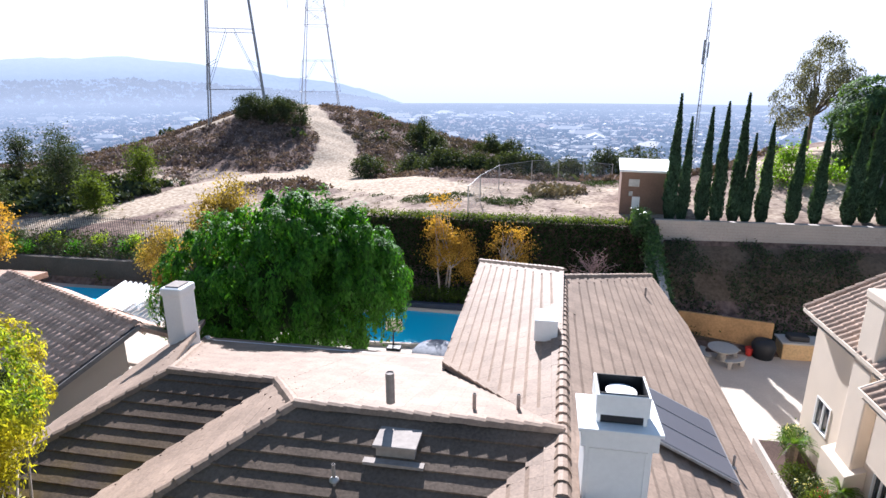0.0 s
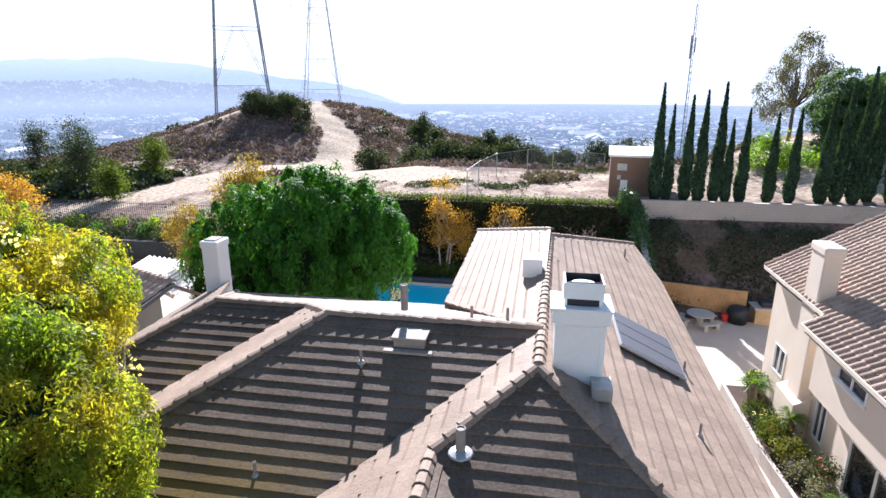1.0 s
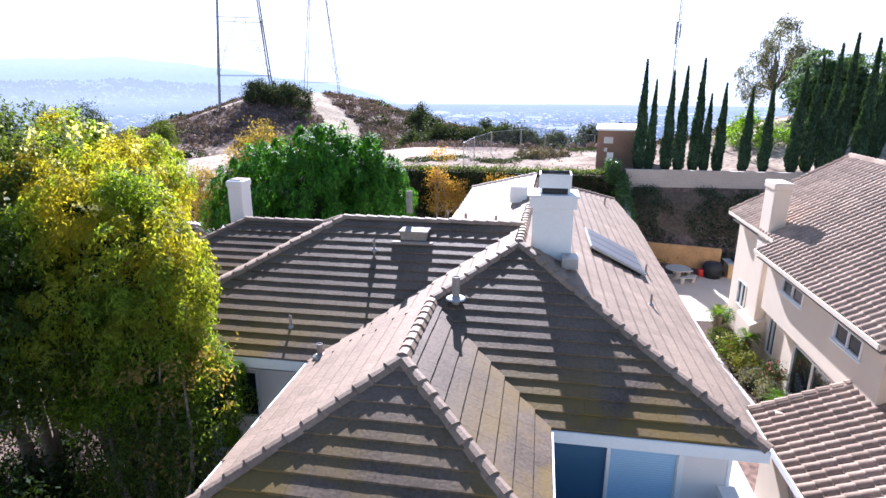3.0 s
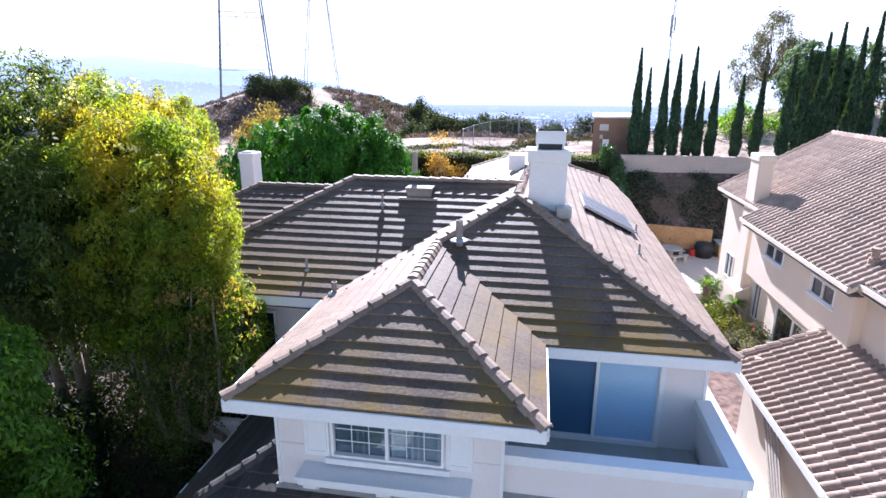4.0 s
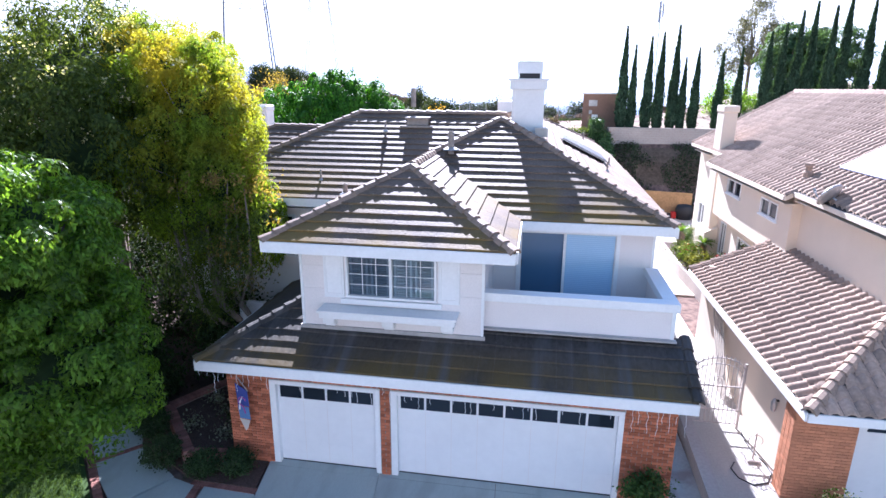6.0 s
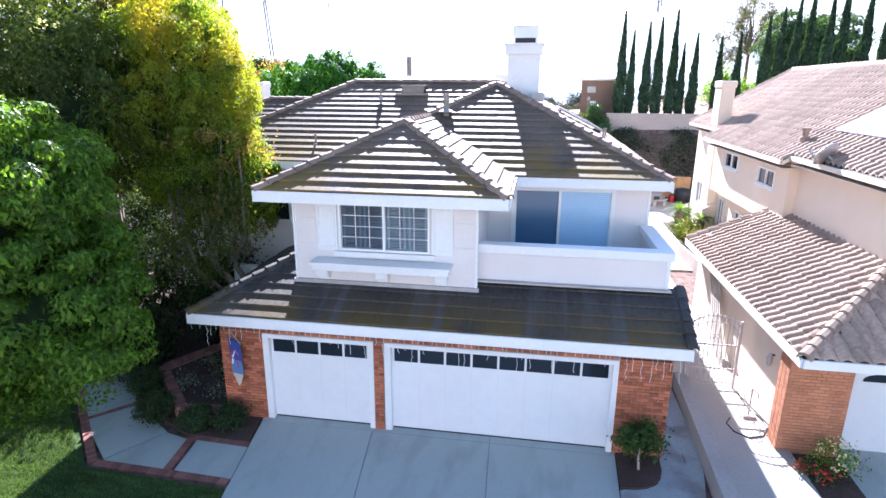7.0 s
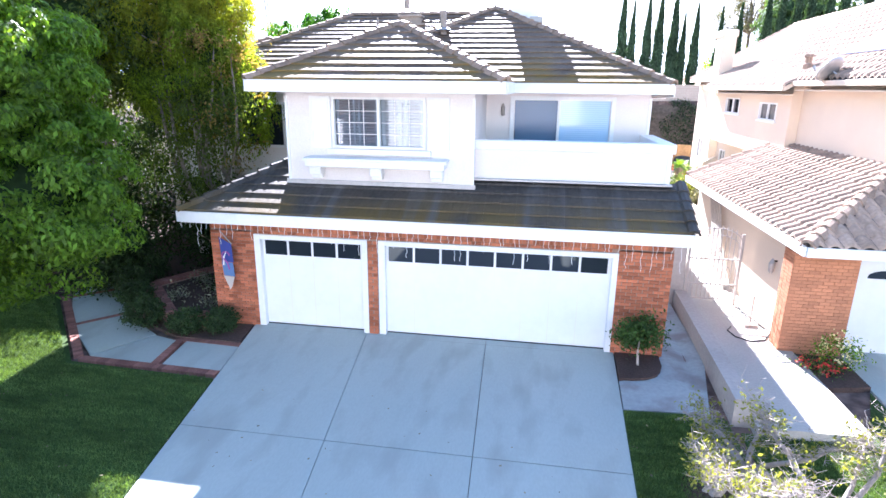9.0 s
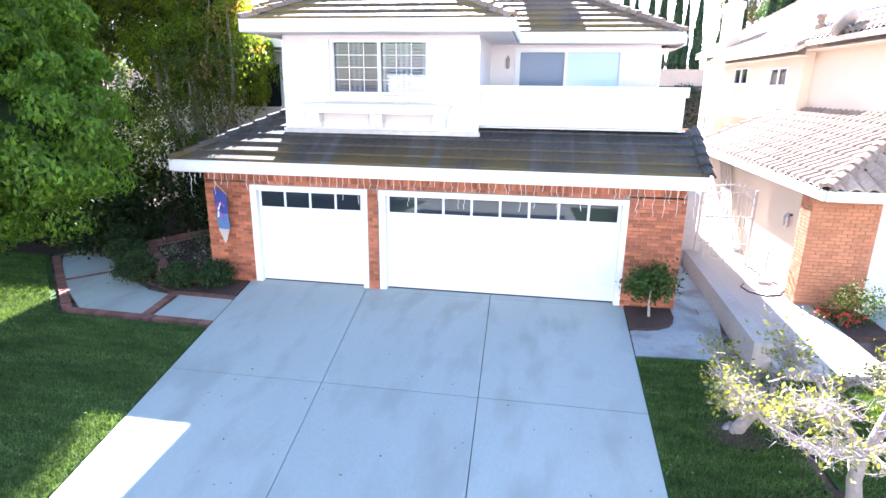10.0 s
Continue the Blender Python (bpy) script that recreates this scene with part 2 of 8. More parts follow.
LEAF_DARKROSE = material("rose_leaf", (0.05, 0.095, 0.024), vary=0.3, big=2.0, fine=8, rough=0.5, bump=0, island=0.4, leaf=0.2)

# ---- building helpers ----
PLACED = {}


class Geo:
    """Vertices and faces of one mesh."""

    def __init__(self):
        self.v, self.f = [], []

    def add(self, verts, faces):
        k = len(self.v)
        self.v += [tuple(p) for p in verts]
        self.f += [tuple(k + i for i in f) for f in faces]
        return self

    def box(self, x0, y0, z0, x1, y1, z1, m=None):
        vs = [(x, y, z) for z in (z0, z1) for y in (y0, y1) for x in (x0, x1)]
        if m:
            vs = [m @ Vector(p) for p in vs]
        return self.add(vs, [(0, 2, 3, 1), (4, 5, 7, 6), (0, 1, 5, 4), (2, 6, 7, 3), (0, 4, 6, 2), (1, 3, 7, 5)])

    def prism(self, pts, low, high):
        """A plan polygon between two heights, each a number or a function of x, y."""
        lo = low if callable(low) else (lambda x, y: low)
        hi = high if callable(high) else (lambda x, y: high)
        k = len(pts)
        vs = [(x, y, lo(x, y)) for x, y in pts] + [(x, y, hi(x, y)) for x, y in pts]
        fs = [tuple(reversed(range(k))), tuple(range(k, 2 * k))] + [(i, (i + 1) % k, k + (i + 1) % k, k + i) for i in range(k)]
        return self.add(vs, fs)

    def tube(self, pts, radii, n=7):
        pts = [Vector(p) for p in pts]
        k, vs = len(pts), []
        for i, p in enumerate(pts):
            d = (pts[min(i + 1, k - 1)] - pts[max(i - 1, 0)]).normalized()
            a = d.cross(Vector((0, 0, 1)) if abs(d.z) < 0.9 else Vector((1, 0, 0))).normalized()
            b = d.cross(a)
            r = radii[i] if hasattr(radii, "__len__") else radii
            vs += [p + (a * math.cos(2 * math.pi * j / n) + b * math.sin(2 * math.pi * j / n)) * r for j in range(n)]
        fs = [(i * n + j, i * n + (j + 1) % n, (i + 1) * n + (j + 1) % n, (i + 1) * n + j) for i in range(k - 1) for j in range(n)]
        fs += [tuple(reversed(range(n))), tuple(range((k - 1) * n, k * n))]
        return self.add(vs, fs)

    def lathe(self, x, y, profile, n=14):
        """Rings of (radius, z) round an upright axis."""
        vs = [(x + r * math.cos(2 * math.pi * j / n), y + r * math.sin(2 * math.pi * j / n), z) for r, z in profile for j in range(n)]
        k = len(profile)
        fs = [(i * n + j, i * n + (j + 1) % n, (i + 1) * n + (j + 1) % n, (i + 1) * n + j) for i in range(k - 1) for j in range(n)]
        fs += [tuple(reversed(range(n))), tuple(range((k - 1) * n, k * n))]
        return self.add(vs, fs)

    def mesh(self, name, mat, smooth=False):
        me = bpy.data.meshes.new(name)
        me.from_pydata(self.v, [], self.f)
        if mat:
            me.materials.append(mat)
        if smooth:
            me.polygons.foreach_set("use_smooth", [True] * len(me.polygons))
        me.update()
        return me


def thing(name, base, label, category, group="", kind=""):
    """An Empty at a thing's base, which parents its parts."""
    ob = new(name)
    ob.empty_display_size = 0.3
    ob.matrix_basis = Matrix.Translation(base)
    PLACED[ob.name] = Matrix.Translation(base)
    return tagged(ob, label, category, group, kind)


def attach(ob, parent, world=None):
    ob.parent = parent
    ob.matrix_parent_inverse = PLACED[parent.name].inverted()
    PLACED[ob.name] = world or Matrix.Identity(4)
    if world:
        ob.matrix_basis = world
    return ob


def part(name, geo, mat, parent, label="", bevel=0.0, smooth=False, weld=False):
    """One mesh object, with places in world coordinates, under a thing or a part."""
    ob = attach(new(name, geo.mesh(name, mat, smooth)), parent)
    if weld:
        bm = bmesh.new()
        bm.from_mesh(ob.data)
        bmesh.ops.remove_doubles(bm, verts=bm.verts, dist=0.0005)
        bm.to_mesh(ob.data)
        bm.free()
    if bevel:
        mod = ob.modifiers.new("bevel", "BEVEL")
        mod.width, mod.segments, mod.limit_method = bevel, 2, "ANGLE"
    return tagged(ob, label)


def piece(name, mesh, world, parent):
    """A piece that shares its mesh with its like."""
    return attach(new(name, mesh), parent, world)


def setting(name, geo, mat, label, category, smooth=False):
    return tagged(new(name, geo.mesh(name, mat, smooth)), label, category, "", "structure")


def clip(poly, a, b):
    """The part of a polygon to the left of the line from a to b."""
    out = []
    side = lambda p: (b[0] - a[0]) * (p[1] - a[1]) - (b[1] - a[1]) * (p[0] - a[0])
    for i, p in enumerate(poly):
        q = poly[(i + 1) % len(poly)]
        sp, sq = side(p), side(q)
        if sp >= 0:
            out.append(p)
        if (sp > 0 > sq) or (sp < 0 < sq):
            k = sp / (sp - sq)
            out.append((p[0] + k * (q[0] - p[0]), p[1] + k * (q[1] - p[1])))
    return out


def inside(poly, p):
    return all((b[0] - a[0]) * (p[1] - a[1]) - (b[1] - a[1]) * (p[0] - a[0]) >= -1e-6 for a, b in zip(poly, poly[1:] + poly[:1]))


def ccw(poly):
    area = sum(a[0] * b[1] - b[0] * a[1] for a, b in zip(poly, poly[1:] + poly[:1]))
    return poly if area > 0 else poly[::-1]


def flat_tiles(poly, zf, down, eave, mat, parent, single=False, rng=random.Random(3), course=0.345, width=0.33, thick=0.039):
    """Lapped flat roof tiles over a convex plan polygon. down: the plan direction of the fall; eave: the eave's place along it."""
    poly = ccw(poly)
    dx, dy = down
    slope = abs(zf(0, 0) - zf(dx, dy))
    c = course / math.hypot(1, slope)
    ss = [eave - (x * dx + y * dy) for x, y in poly]
    us = [-x * dy + y * dx for x, y in poly]
    at = lambda s, u: ((eave - s) * dx - u * dy, (eave - s) * dy + u * dx)
    rest = Geo()
    shared = None
    k0, k1 = math.floor(min(ss) / c - 0.01), math.ceil(max(ss) / c)
    for k in range(k0, k1 + 1):
        shift = 0.0
        for j in range(math.floor((min(us) - shift) / width) - 1, math.ceil((max(us) - shift) / width) + 1):
            u0, u1 = shift + j * width + 0.0012, shift + (j + 1) * width - 0.0012
            jag, lift = rng.uniform(-0.003, 0.003), rng.uniform(-0.001, 0.0015)
            s0, s1 = k * c + jag, (k + 1) * c + 0.05
            quad = [at(s0, u0), at(s0, u1), at(s1, u1), at(s1, u0)]
            rise = lambda x, y: 0.03 + lift + thick * (1 - (eave - (x * dx + y * dy) - k * c) / c)
            if single and all(inside(poly, p) for p in quad):
                if shared is None:
                    x0, y0 = at(k * c, 0.5 * (u0 + u1))
                    g = Geo()
                    base = [at(k * c, u0), at(k * c, u1), at((k + 1) * c + 0.05, u1), at((k + 1) * c + 0.05, u0)]
                    z0 = zf(x0, y0)
                    flat = lambda x, y: 0.03 + thick * (1 - (eave - (x * dx + y * dy) - k * c) / c)
                    pts = ccw(base)
                    g.prism(pts, lambda x, y: zf(x, y), lambda x, y: zf(x, y) + flat(x, y))
                    g.v = [(x - x0, y - y0, z - z0) for x, y, z in g.v]
                    shared = g.mesh("roof_tile", mat)
                x, y = at(s0, 0.5 * (u0 + u1))
                piece("roof_tile", shared, Matrix.Translation((x, y, zf(x, y) + lift)), parent)
                continue
            if dy > -0.5 and all(inside(poly, p) for p in quad):
                # a whole tile with a rolled nose
                sn = s0 + 0.075
                row = [at(s0, u0), at(s0, u1), at(sn, u0), at(sn, u1), at(s1, u0), at(s1, u1)]
                tops = [rise(x, y) * (0.42 if i < 2 else 1.0) for i, (x, y) in enumerate(row)]
                vs = [(x, y, zf(x, y) + h) for (x, y), h in zip(row, tops)] + [(x, y, zf(x, y)) for x, y in (row[0], row[1], row[4], row[5])]
                rest.add(vs, [(0, 1, 3, 2), (2, 3, 5, 4), (6, 7, 1, 0), (6, 0, 2, 4, 8), (7, 9, 5, 3, 1)])
                continue
            cut = ccw(quad)
            for a, b in zip(poly, poly[1:] + poly[:1]):
                cut = clip(cut, a, b)
                if len(cut) < 3:
                    break
            if len(cut) >= 3:
                n = len(cut)
                vs = [(x, y, zf(x, y)) for x, y in cut] + [(x, y, zf(x, y) + rise(x, y)) for x, y in cut]
                rest.add(vs, [tuple(range(n, 2 * n))] + [(i, (i + 1) % n, n + (i + 1) % n, n + i) for i in range(n)])
    if rest.f:
        ob = part("roof_tiles", rest, mat, parent)
        ob["kind"] = "stuff"


def barrel_tiles(poly, zf, down, eave, mat, parent, singles=None, rng=random.Random(5), course=0.36, width=0.30, high=0.075, step=0.05):
    """Lapped barrel tiles; singles: a test of x, y for those that are pieces of their own."""
    poly = ccw(poly)
    dx, dy = down
    slope = abs(zf(0, 0) - zf(dx, dy))
    c = course / math.hypot(1, slope)
    ss = [eave - (x * dx + y * dy) for x, y in poly]
    us = [-x * dy + y * dx for x, y in poly]
    at = lambda s, u: ((eave - s) * dx - u * dy, (eave - s) * dy + u * dx)
    prof = [(-0.5, 0.0), (-0.36, 0.02), (-0.27, 0.55), (-0.1, 0.95), (0.1, 0.95), (0.27, 0.55), (0.36, 0.02), (0.5, 0.0)]
    n = len(prof)
    base = Geo()
    vs = []
    for s, lift in ((0, step), (c + 0.05, 0.012)):
        for p, h in prof:
            x, y = at(s, p * width * 0.985)
            vs.append((x, y, zf(x, y) + lift + high * h))
    for p, h in prof:
        x, y = at(0, p * width * 0.985)
        vs.append((x, y, zf(x, y) + high * h * 0.75))
    base.add(vs, [(i, i + 1, n + i + 1, n + i) for i in range(n - 1)] + [(2 * n + i, 2 * n + i + 1, i + 1, i) for i in range(n - 1)])
    x0, y0 = at(0, 0)
    base.v = [(x - x0, y - y0, z - zf(x0, y0)) for x, y, z in base.v]
    shared = base.mesh("barrel_tile", mat, True)
    rest, count = Geo(), 0
    for k in range(math.floor(min(ss) / c - 0.01), math.ceil(max(ss) / c) + 1):
        for j in range(math.floor(min(us) / width) - 1, math.ceil(max(us) / width) + 1):
            x, y = at((k + 0.5) * c, (j + 0.5) * width)
            if not inside(poly, (x, y)):
                continue
            x, y = at(k * c + rng.uniform(-0.012, 0.012), (j + 0.5) * width)
            z = zf(x, y) + rng.uniform(-0.005, 0.006)
            if singles and singles(x, y) and count < 290:
                piece("roof_tile", shared, Matrix.Translation((x, y, z)), parent)
                count += 1
            else:
                rest.add([(x + a, y + b, z + h) for a, b, h in base.v], base.f)
    if rest.f:
        ob = part("roof_tiles", rest, mat, parent, smooth=True)
        ob["kind"] = "stuff"


def cap_mesh(name, mat, half=0.15, high=0.065, long=0.40):
    g = Geo()
    vs = []
    for x, k in ((0, 1.0), (long, 0.86)):
        vs += [(x, y * k, z * k + (0.03 if x == 0 else 0.0)) for y, z in ((-half, -0.05), (-half * 0.55, high * 0.72), (0, high), (half * 0.55, high * 0.72), (half, -0.05))]
    vs += [(0, y * 0.82, z * 0.7 - 0.01) for y, z in ((-half, -0.05), (-half * 0.55, high * 0.72), (0, high), (half * 0.55, high * 0.72), (half, -0.05))]
    g.add(vs, [(i, i + 1, 6 + i, 5 + i) for i in range(4)] + [(10 + i, 11 + i, i + 1, i) for i in range(4)] + [(5, 6, 7, 8, 9)])
    return g.mesh(name, mat)


def ridge_caps(p0, p1, parent, mesh, step=0.345, up=0.035, rng=random.Random(9)):
    """Caps along a hip or ridge, from its lower end up."""
    p0, p1 = Vector(p0), Vector(p1)
    d = p1 - p0
    n = max(1, round(d.length / step))
    q = d.to_track_quat("X", "Z")
    for i in range(n):
        p = p0 + d * (i / n) + Vector((0, 0, up + rng.uniform(-0.006, 0.006)))
        piece("ridge_cap", mesh, Matrix.Translation(p) @ q.to_matrix().to_4x4() @ pose(0, 0, 0, rng.uniform(-3, 3), 0, rng.uniform(-2, 2)), parent)


def quads_mesh(name, centres, a, b, mat):
    """A mesh of diamond leaves from their centres, half lengths and half widths."""
    n = len(centres)
    v = np.empty((n, 4, 3), np.float32)
    v[:, 0], v[:, 1], v[:, 2], v[:, 3] = centres - a, centres - 0.15 * a + b, centres + a, centres - 0.15 * a - b
    me = bpy.data.meshes.new(name)
    me.vertices.add(4 * n)
    me.vertices.foreach_set("co", v.ravel())
    me.loops.add(4 * n)
    me.loops.foreach_set("vertex_index", np.arange(4 * n, dtype=np.int32))
    me.polygons.add(n)
    me.polygons.foreach_set("loop_start", np.arange(0, 4 * n, 4, dtype=np.int32))
    me.polygons.foreach_set("loop_total", np.full(n, 4, dtype=np.int32))
    me.materials.append(mat)
    me.update(calc_edges=True)
    return me


def leaves_at(rs, centres, sizes, droop, slim):
    n = len(centres)
    a = rs.normal(size=(n, 3)) + np.array([0, 0, -droop])
    a /= np.linalg.norm(a, axis=1)[:, None]
    b = np.cross(a, rs.normal(size=(n, 3)))
    b /= np.linalg.norm(b, axis=1)[:, None] + 1e-6
    ln = sizes * rs.uniform(0.6, 1.3, n)
    return a * (ln / 2)[:, None], b * (ln / 2 * slim)[:, None]


def crown(name, blobs, count, leaf, mat, parent, seed, clumps=160, spread=0.34, droop=0.6, slim=0.45, shell=0.55, label=""):
    """Leaves in clumps on the outer part of some ellipsoids (x, y, z, rx, ry, rz)."""
    rs = np.random.RandomState(seed)
    vol = np.array([(b[3] * b[4] * b[5]) ** 0.667 for b in blobs])
    pick = rs.choice(len(blobs), clumps, p=vol / vol.sum())
    d = rs.normal(size=(clumps, 3))
    d /= np.linalg.norm(d, axis=1)[:, None]
    bl = np.array(blobs)[pick]
    hubs = bl[:, :3] + d * bl[:, 3:] * (shell + (1 - shell) * rs.uniform(0, 1, clumps) ** 0.6)[:, None]
    weight = rs.uniform(0.5, 1.5, clumps)
    which = rs.choice(clumps, count, p=weight / weight.sum())
    size = spread * rs.uniform(0.6, 1.4, clumps)
    c = hubs[which] + rs.normal(size=(count, 3)) * size[which][:, None] * np.array([1, 1, 0.85])
    a, b = leaves_at(rs, c, np.full(count, leaf), droop, slim)
    return tagged(attach(new(name, quads_mesh(name, c, a, b, mat)), parent), label)


def tuft_crown(name, blobs, tufts, per, leaf, mat, parent, seed, size=0.5, tall=0.75, shell=0.9, slim=0.4, hang=0.5, loose=0.45, label=""):
    """Domed tufts of leaves over some ellipsoids: leaves lie on each dome, face outwards and hang at its rim, with gaps between the tufts."""
    rs = np.random.RandomState(seed)
    vol = np.array([(b[3] * b[4] * b[5]) ** 0.667 for b in blobs])
    bl = np.array(blobs)[rs.choice(len(blobs), tufts, p=vol / vol.sum())]
    d = rs.normal(size=(tufts, 3))
    d /= np.linalg.norm(d, axis=1)[:, None]
    hub = bl[:, :3] + d * bl[:, 3:] * (shell * (1 - 0.42 * rs.uniform(0, 1, tufts) ** 2))[:, None]
    s = size * rs.uniform(0.55, 1.35, tufts)
    k = np.repeat(np.arange(tufts), per)
    n = len(k)
    o = rs.normal(size=(n, 3)) + 0.55 * d[k] + np.array([0, 0, 0.45])
    o /= np.linalg.norm(o, axis=1)[:, None]
    c = hub[k] + o * np.array([1, 1, tall]) * (s[k] * (0.45 + 0.6 * rs.uniform(0, 1, n) ** 0.5))[:, None]
    face = o + 0.4 * d[k] + loose * rs.normal(size=(n, 3))
    face /= np.linalg.norm(face, axis=1)[:, None]
    a = o * 0.6 + np.array([0, 0, -hang]) + 0.5 * rs.normal(size=(n, 3))
    a -= face * np.sum(a * face, axis=1)[:, None]
    a /= np.linalg.norm(a, axis=1)[:, None] + 1e-6
    b = np.cross(face, a)
    ln = leaf * rs.uniform(0.6, 1.3, n)
    return tagged(attach(new(name, quads_mesh(name, c, a * (ln / 2)[:, None], b * (ln / 2 * slim)[:, None], mat)), parent), label)


def limbs(geo, base, tips, r0, rng, sag=0.15):
    """A tapered limb from base to each tip, a little crooked."""
    for tip in tips:
        p0, p1 = Vector(base), Vector(tip)
        pts = [p0]
        for k in (0.25, 0.5, 0.75):
            q = p0.lerp(p1, k)
            j = (p1 - p0).length * sag * 0.35
            pts.append(q + Vector((rng.uniform(-j, j), rng.uniform(-j, j), rng.uniform(0, j))))
        pts.append(p1)
        geo.tube(pts, [r0, r0 * 0.8, r0 * 0.6, r0 * 0.4, r0 * 0.15], 6)


def blob_tips(blobs, n, rng, k=0.75):
    out = []
    for _ in range(n):
        x, y, z, rx, ry, rz = rng.choice(blobs)
        a, e = rng.uniform(0, 6.28), rng.uniform(-0.3, 1.3)
        out.append((x + rx * k * math.cos(a) * math.cos(e), y + ry * k * math.sin(a) * math.cos(e), z + rz * k * math.sin(e)))
    return out

# ---- ground: one sheet from the street over the lots, the bank, the scrub hill and the valley ----
def smooth01(a, b, x):
    t = np.clip((x - a) / (b - a), 0, 1)
    return t * t * (3 - 2 * t)


def height(x, y):
    x, y = np.asarray(x, float), np.asarray(y, float)
    z = 0.035 * np.clip(y, -16, 0)
    terrace = 3.0 + 2.4 * smooth01(-28, -6, x)
    ours = smooth01(36.9, 38.0, y) * terrace
    right = 0.4 * smooth01(30.5, 31.5, y) + 3.9 * smooth01(31.5, 37.0, y) + (terrace - 4.2) * smooth01(37.2, 37.5, y)
    left = 1.7 * smooth01(34.9, 35.1, y) + 0.9 * smooth01(35.2, 39, y) + (terrace - 2.6) * smooth01(38, 46, y)
    wl, wr = 1 - smooth01(-13, -12, x), smooth01(8.3, 8.6, x)
    back = left * wl + right * wr + ours * (1 - wl) * (1 - wr)
    fall = -0.135 * np.clip(y - 54, 0, 120) - 0.08 * np.clip(y - 52, 0, 40) * smooth01(-4, 10, x) * (1 - smooth01(16, 30, x))
    hill = 14.3 * np.exp(-(((x + 48) / 30) ** 2) - ((y - 112) / 34) ** 2) + 2.5 * np.exp(-(((x + 20) / 22) ** 2) - ((y - 110) / 26) ** 2) + 1.6 * np.exp(-(((x + 45) / 11) ** 2) - ((y - 85) / 9) ** 2)
    east = 5.0 * np.exp(-(((x - 34) / 16) ** 2) - ((y - 62) / 16) ** 2)
    away = np.hypot(x + 30, y)
    far = -85 * smooth01(140, 420, away) - 35 * smooth01(420, 1500, away)
    far = np.where(y > 60, far * smooth01(60, 130, y), 0)
    rough = np.array([noise.noise((a * 0.11, b * 0.11, 0)) * 0.9 + noise.noise((a * 0.5, b * 0.5, 3)) * 0.22 for a, b in zip(x.ravel(), y.ravel())]).reshape(x.shape)
    return z + back + np.where(y > 38, fall + hill + east + far + rough * smooth01(46, 70, y), 0)


TRACK = [(-44, 37.5, 1.8), (-39, 41, 2.0), (-35.5, 45.5, 2.2), (-34.5, 51, 2.4), (-33.5, 57, 2.6), (-31, 64, 2.8), (-28, 72, 2.7), (-28.6, 80, 2.4), (-31.0, 87, 2.3), (-37, 94, 2.0), (-43, 104, 1.6), (-48, 114, 1.6), (-52, 126, 1.6)]
SPUR = [(-28, 72, 3.4), (-21, 63, 3.0), (-15, 55, 3.4), (-8, 48, 3.0)]


def bareness(x, y):
    """How far the ground is bare pale dirt: 1 on the track and the terrace, 0 in the scrub."""
    best = np.full(np.shape(x), 99.0)
    for (ax, ay, aw), (bx, by, bw) in list(zip(TRACK[:-1], TRACK[1:])) + list(zip(SPUR[:-1], SPUR[1:])):
        k = np.clip(((x - ax) * (bx - ax) + (y - ay) * (by - ay)) / ((bx - ax) ** 2 + (by - ay) ** 2), 0, 1)
        best = np.minimum(best, np.hypot(x - ax - k * (bx - ax), y - ay - k * (by - ay)) - aw - k * (bw - aw))
    track = 1 - smooth01(0.0, 1.3, best)
    terrace = smooth01(37.5, 38.5, y) * (1 - smooth01(50, 55, y)) * smooth01(-36, -30, x) * 0.53
    foot = smooth01(55, 59, y) * (1 - smooth01(66, 72, y)) * smooth01(-56, -50, x) * (1 - smooth01(-36, -33, x)) * 0.5
    pad = (1 - smooth01(2.5, 5, np.hypot(x + 53, y - 88))) * 0.9
    east = smooth01(16, 22, x) * smooth01(38, 40, y) * (1 - smooth01(56, 70, y)) * 0.7
    return np.clip(np.maximum.reduce([track, terrace, pad, east, foot]), 0, 1)


gx = np.concatenate([-np.geomspace(4900, 118, 26), np.arange(-115, 60, 1.15), np.geomspace(62, 4900, 26)])
gy = np.concatenate([-np.geomspace(4900, 32, 14), np.arange(-30, 37, 2.0), np.arange(37, 150, 0.85), np.geomspace(152, 4900, 34)])
GX, GY = np.meshgrid(gx, gy)
GZ = height(GX, GY) - 0.03
nx, ny = len(gx), len(gy)
ground_mesh = bpy.data.meshes.new("ground")
quad = [(j * nx + i, j * nx + i + 1, (j + 1) * nx + i + 1, (j + 1) * nx + i) for j in range(ny - 1) for i in range(nx - 1)]
ground_mesh.from_pydata(np.stack([GX, GY, GZ], -1).reshape(-1, 3).tolist(), [], quad)
ground_mesh.polygons.foreach_set("use_smooth", [True] * len(quad))
bare = ground_mesh.attributes.new("bare", "FLOAT", "POINT")
bare.data.foreach_set("value", bareness(GX, GY).ravel().astype(np.float32))


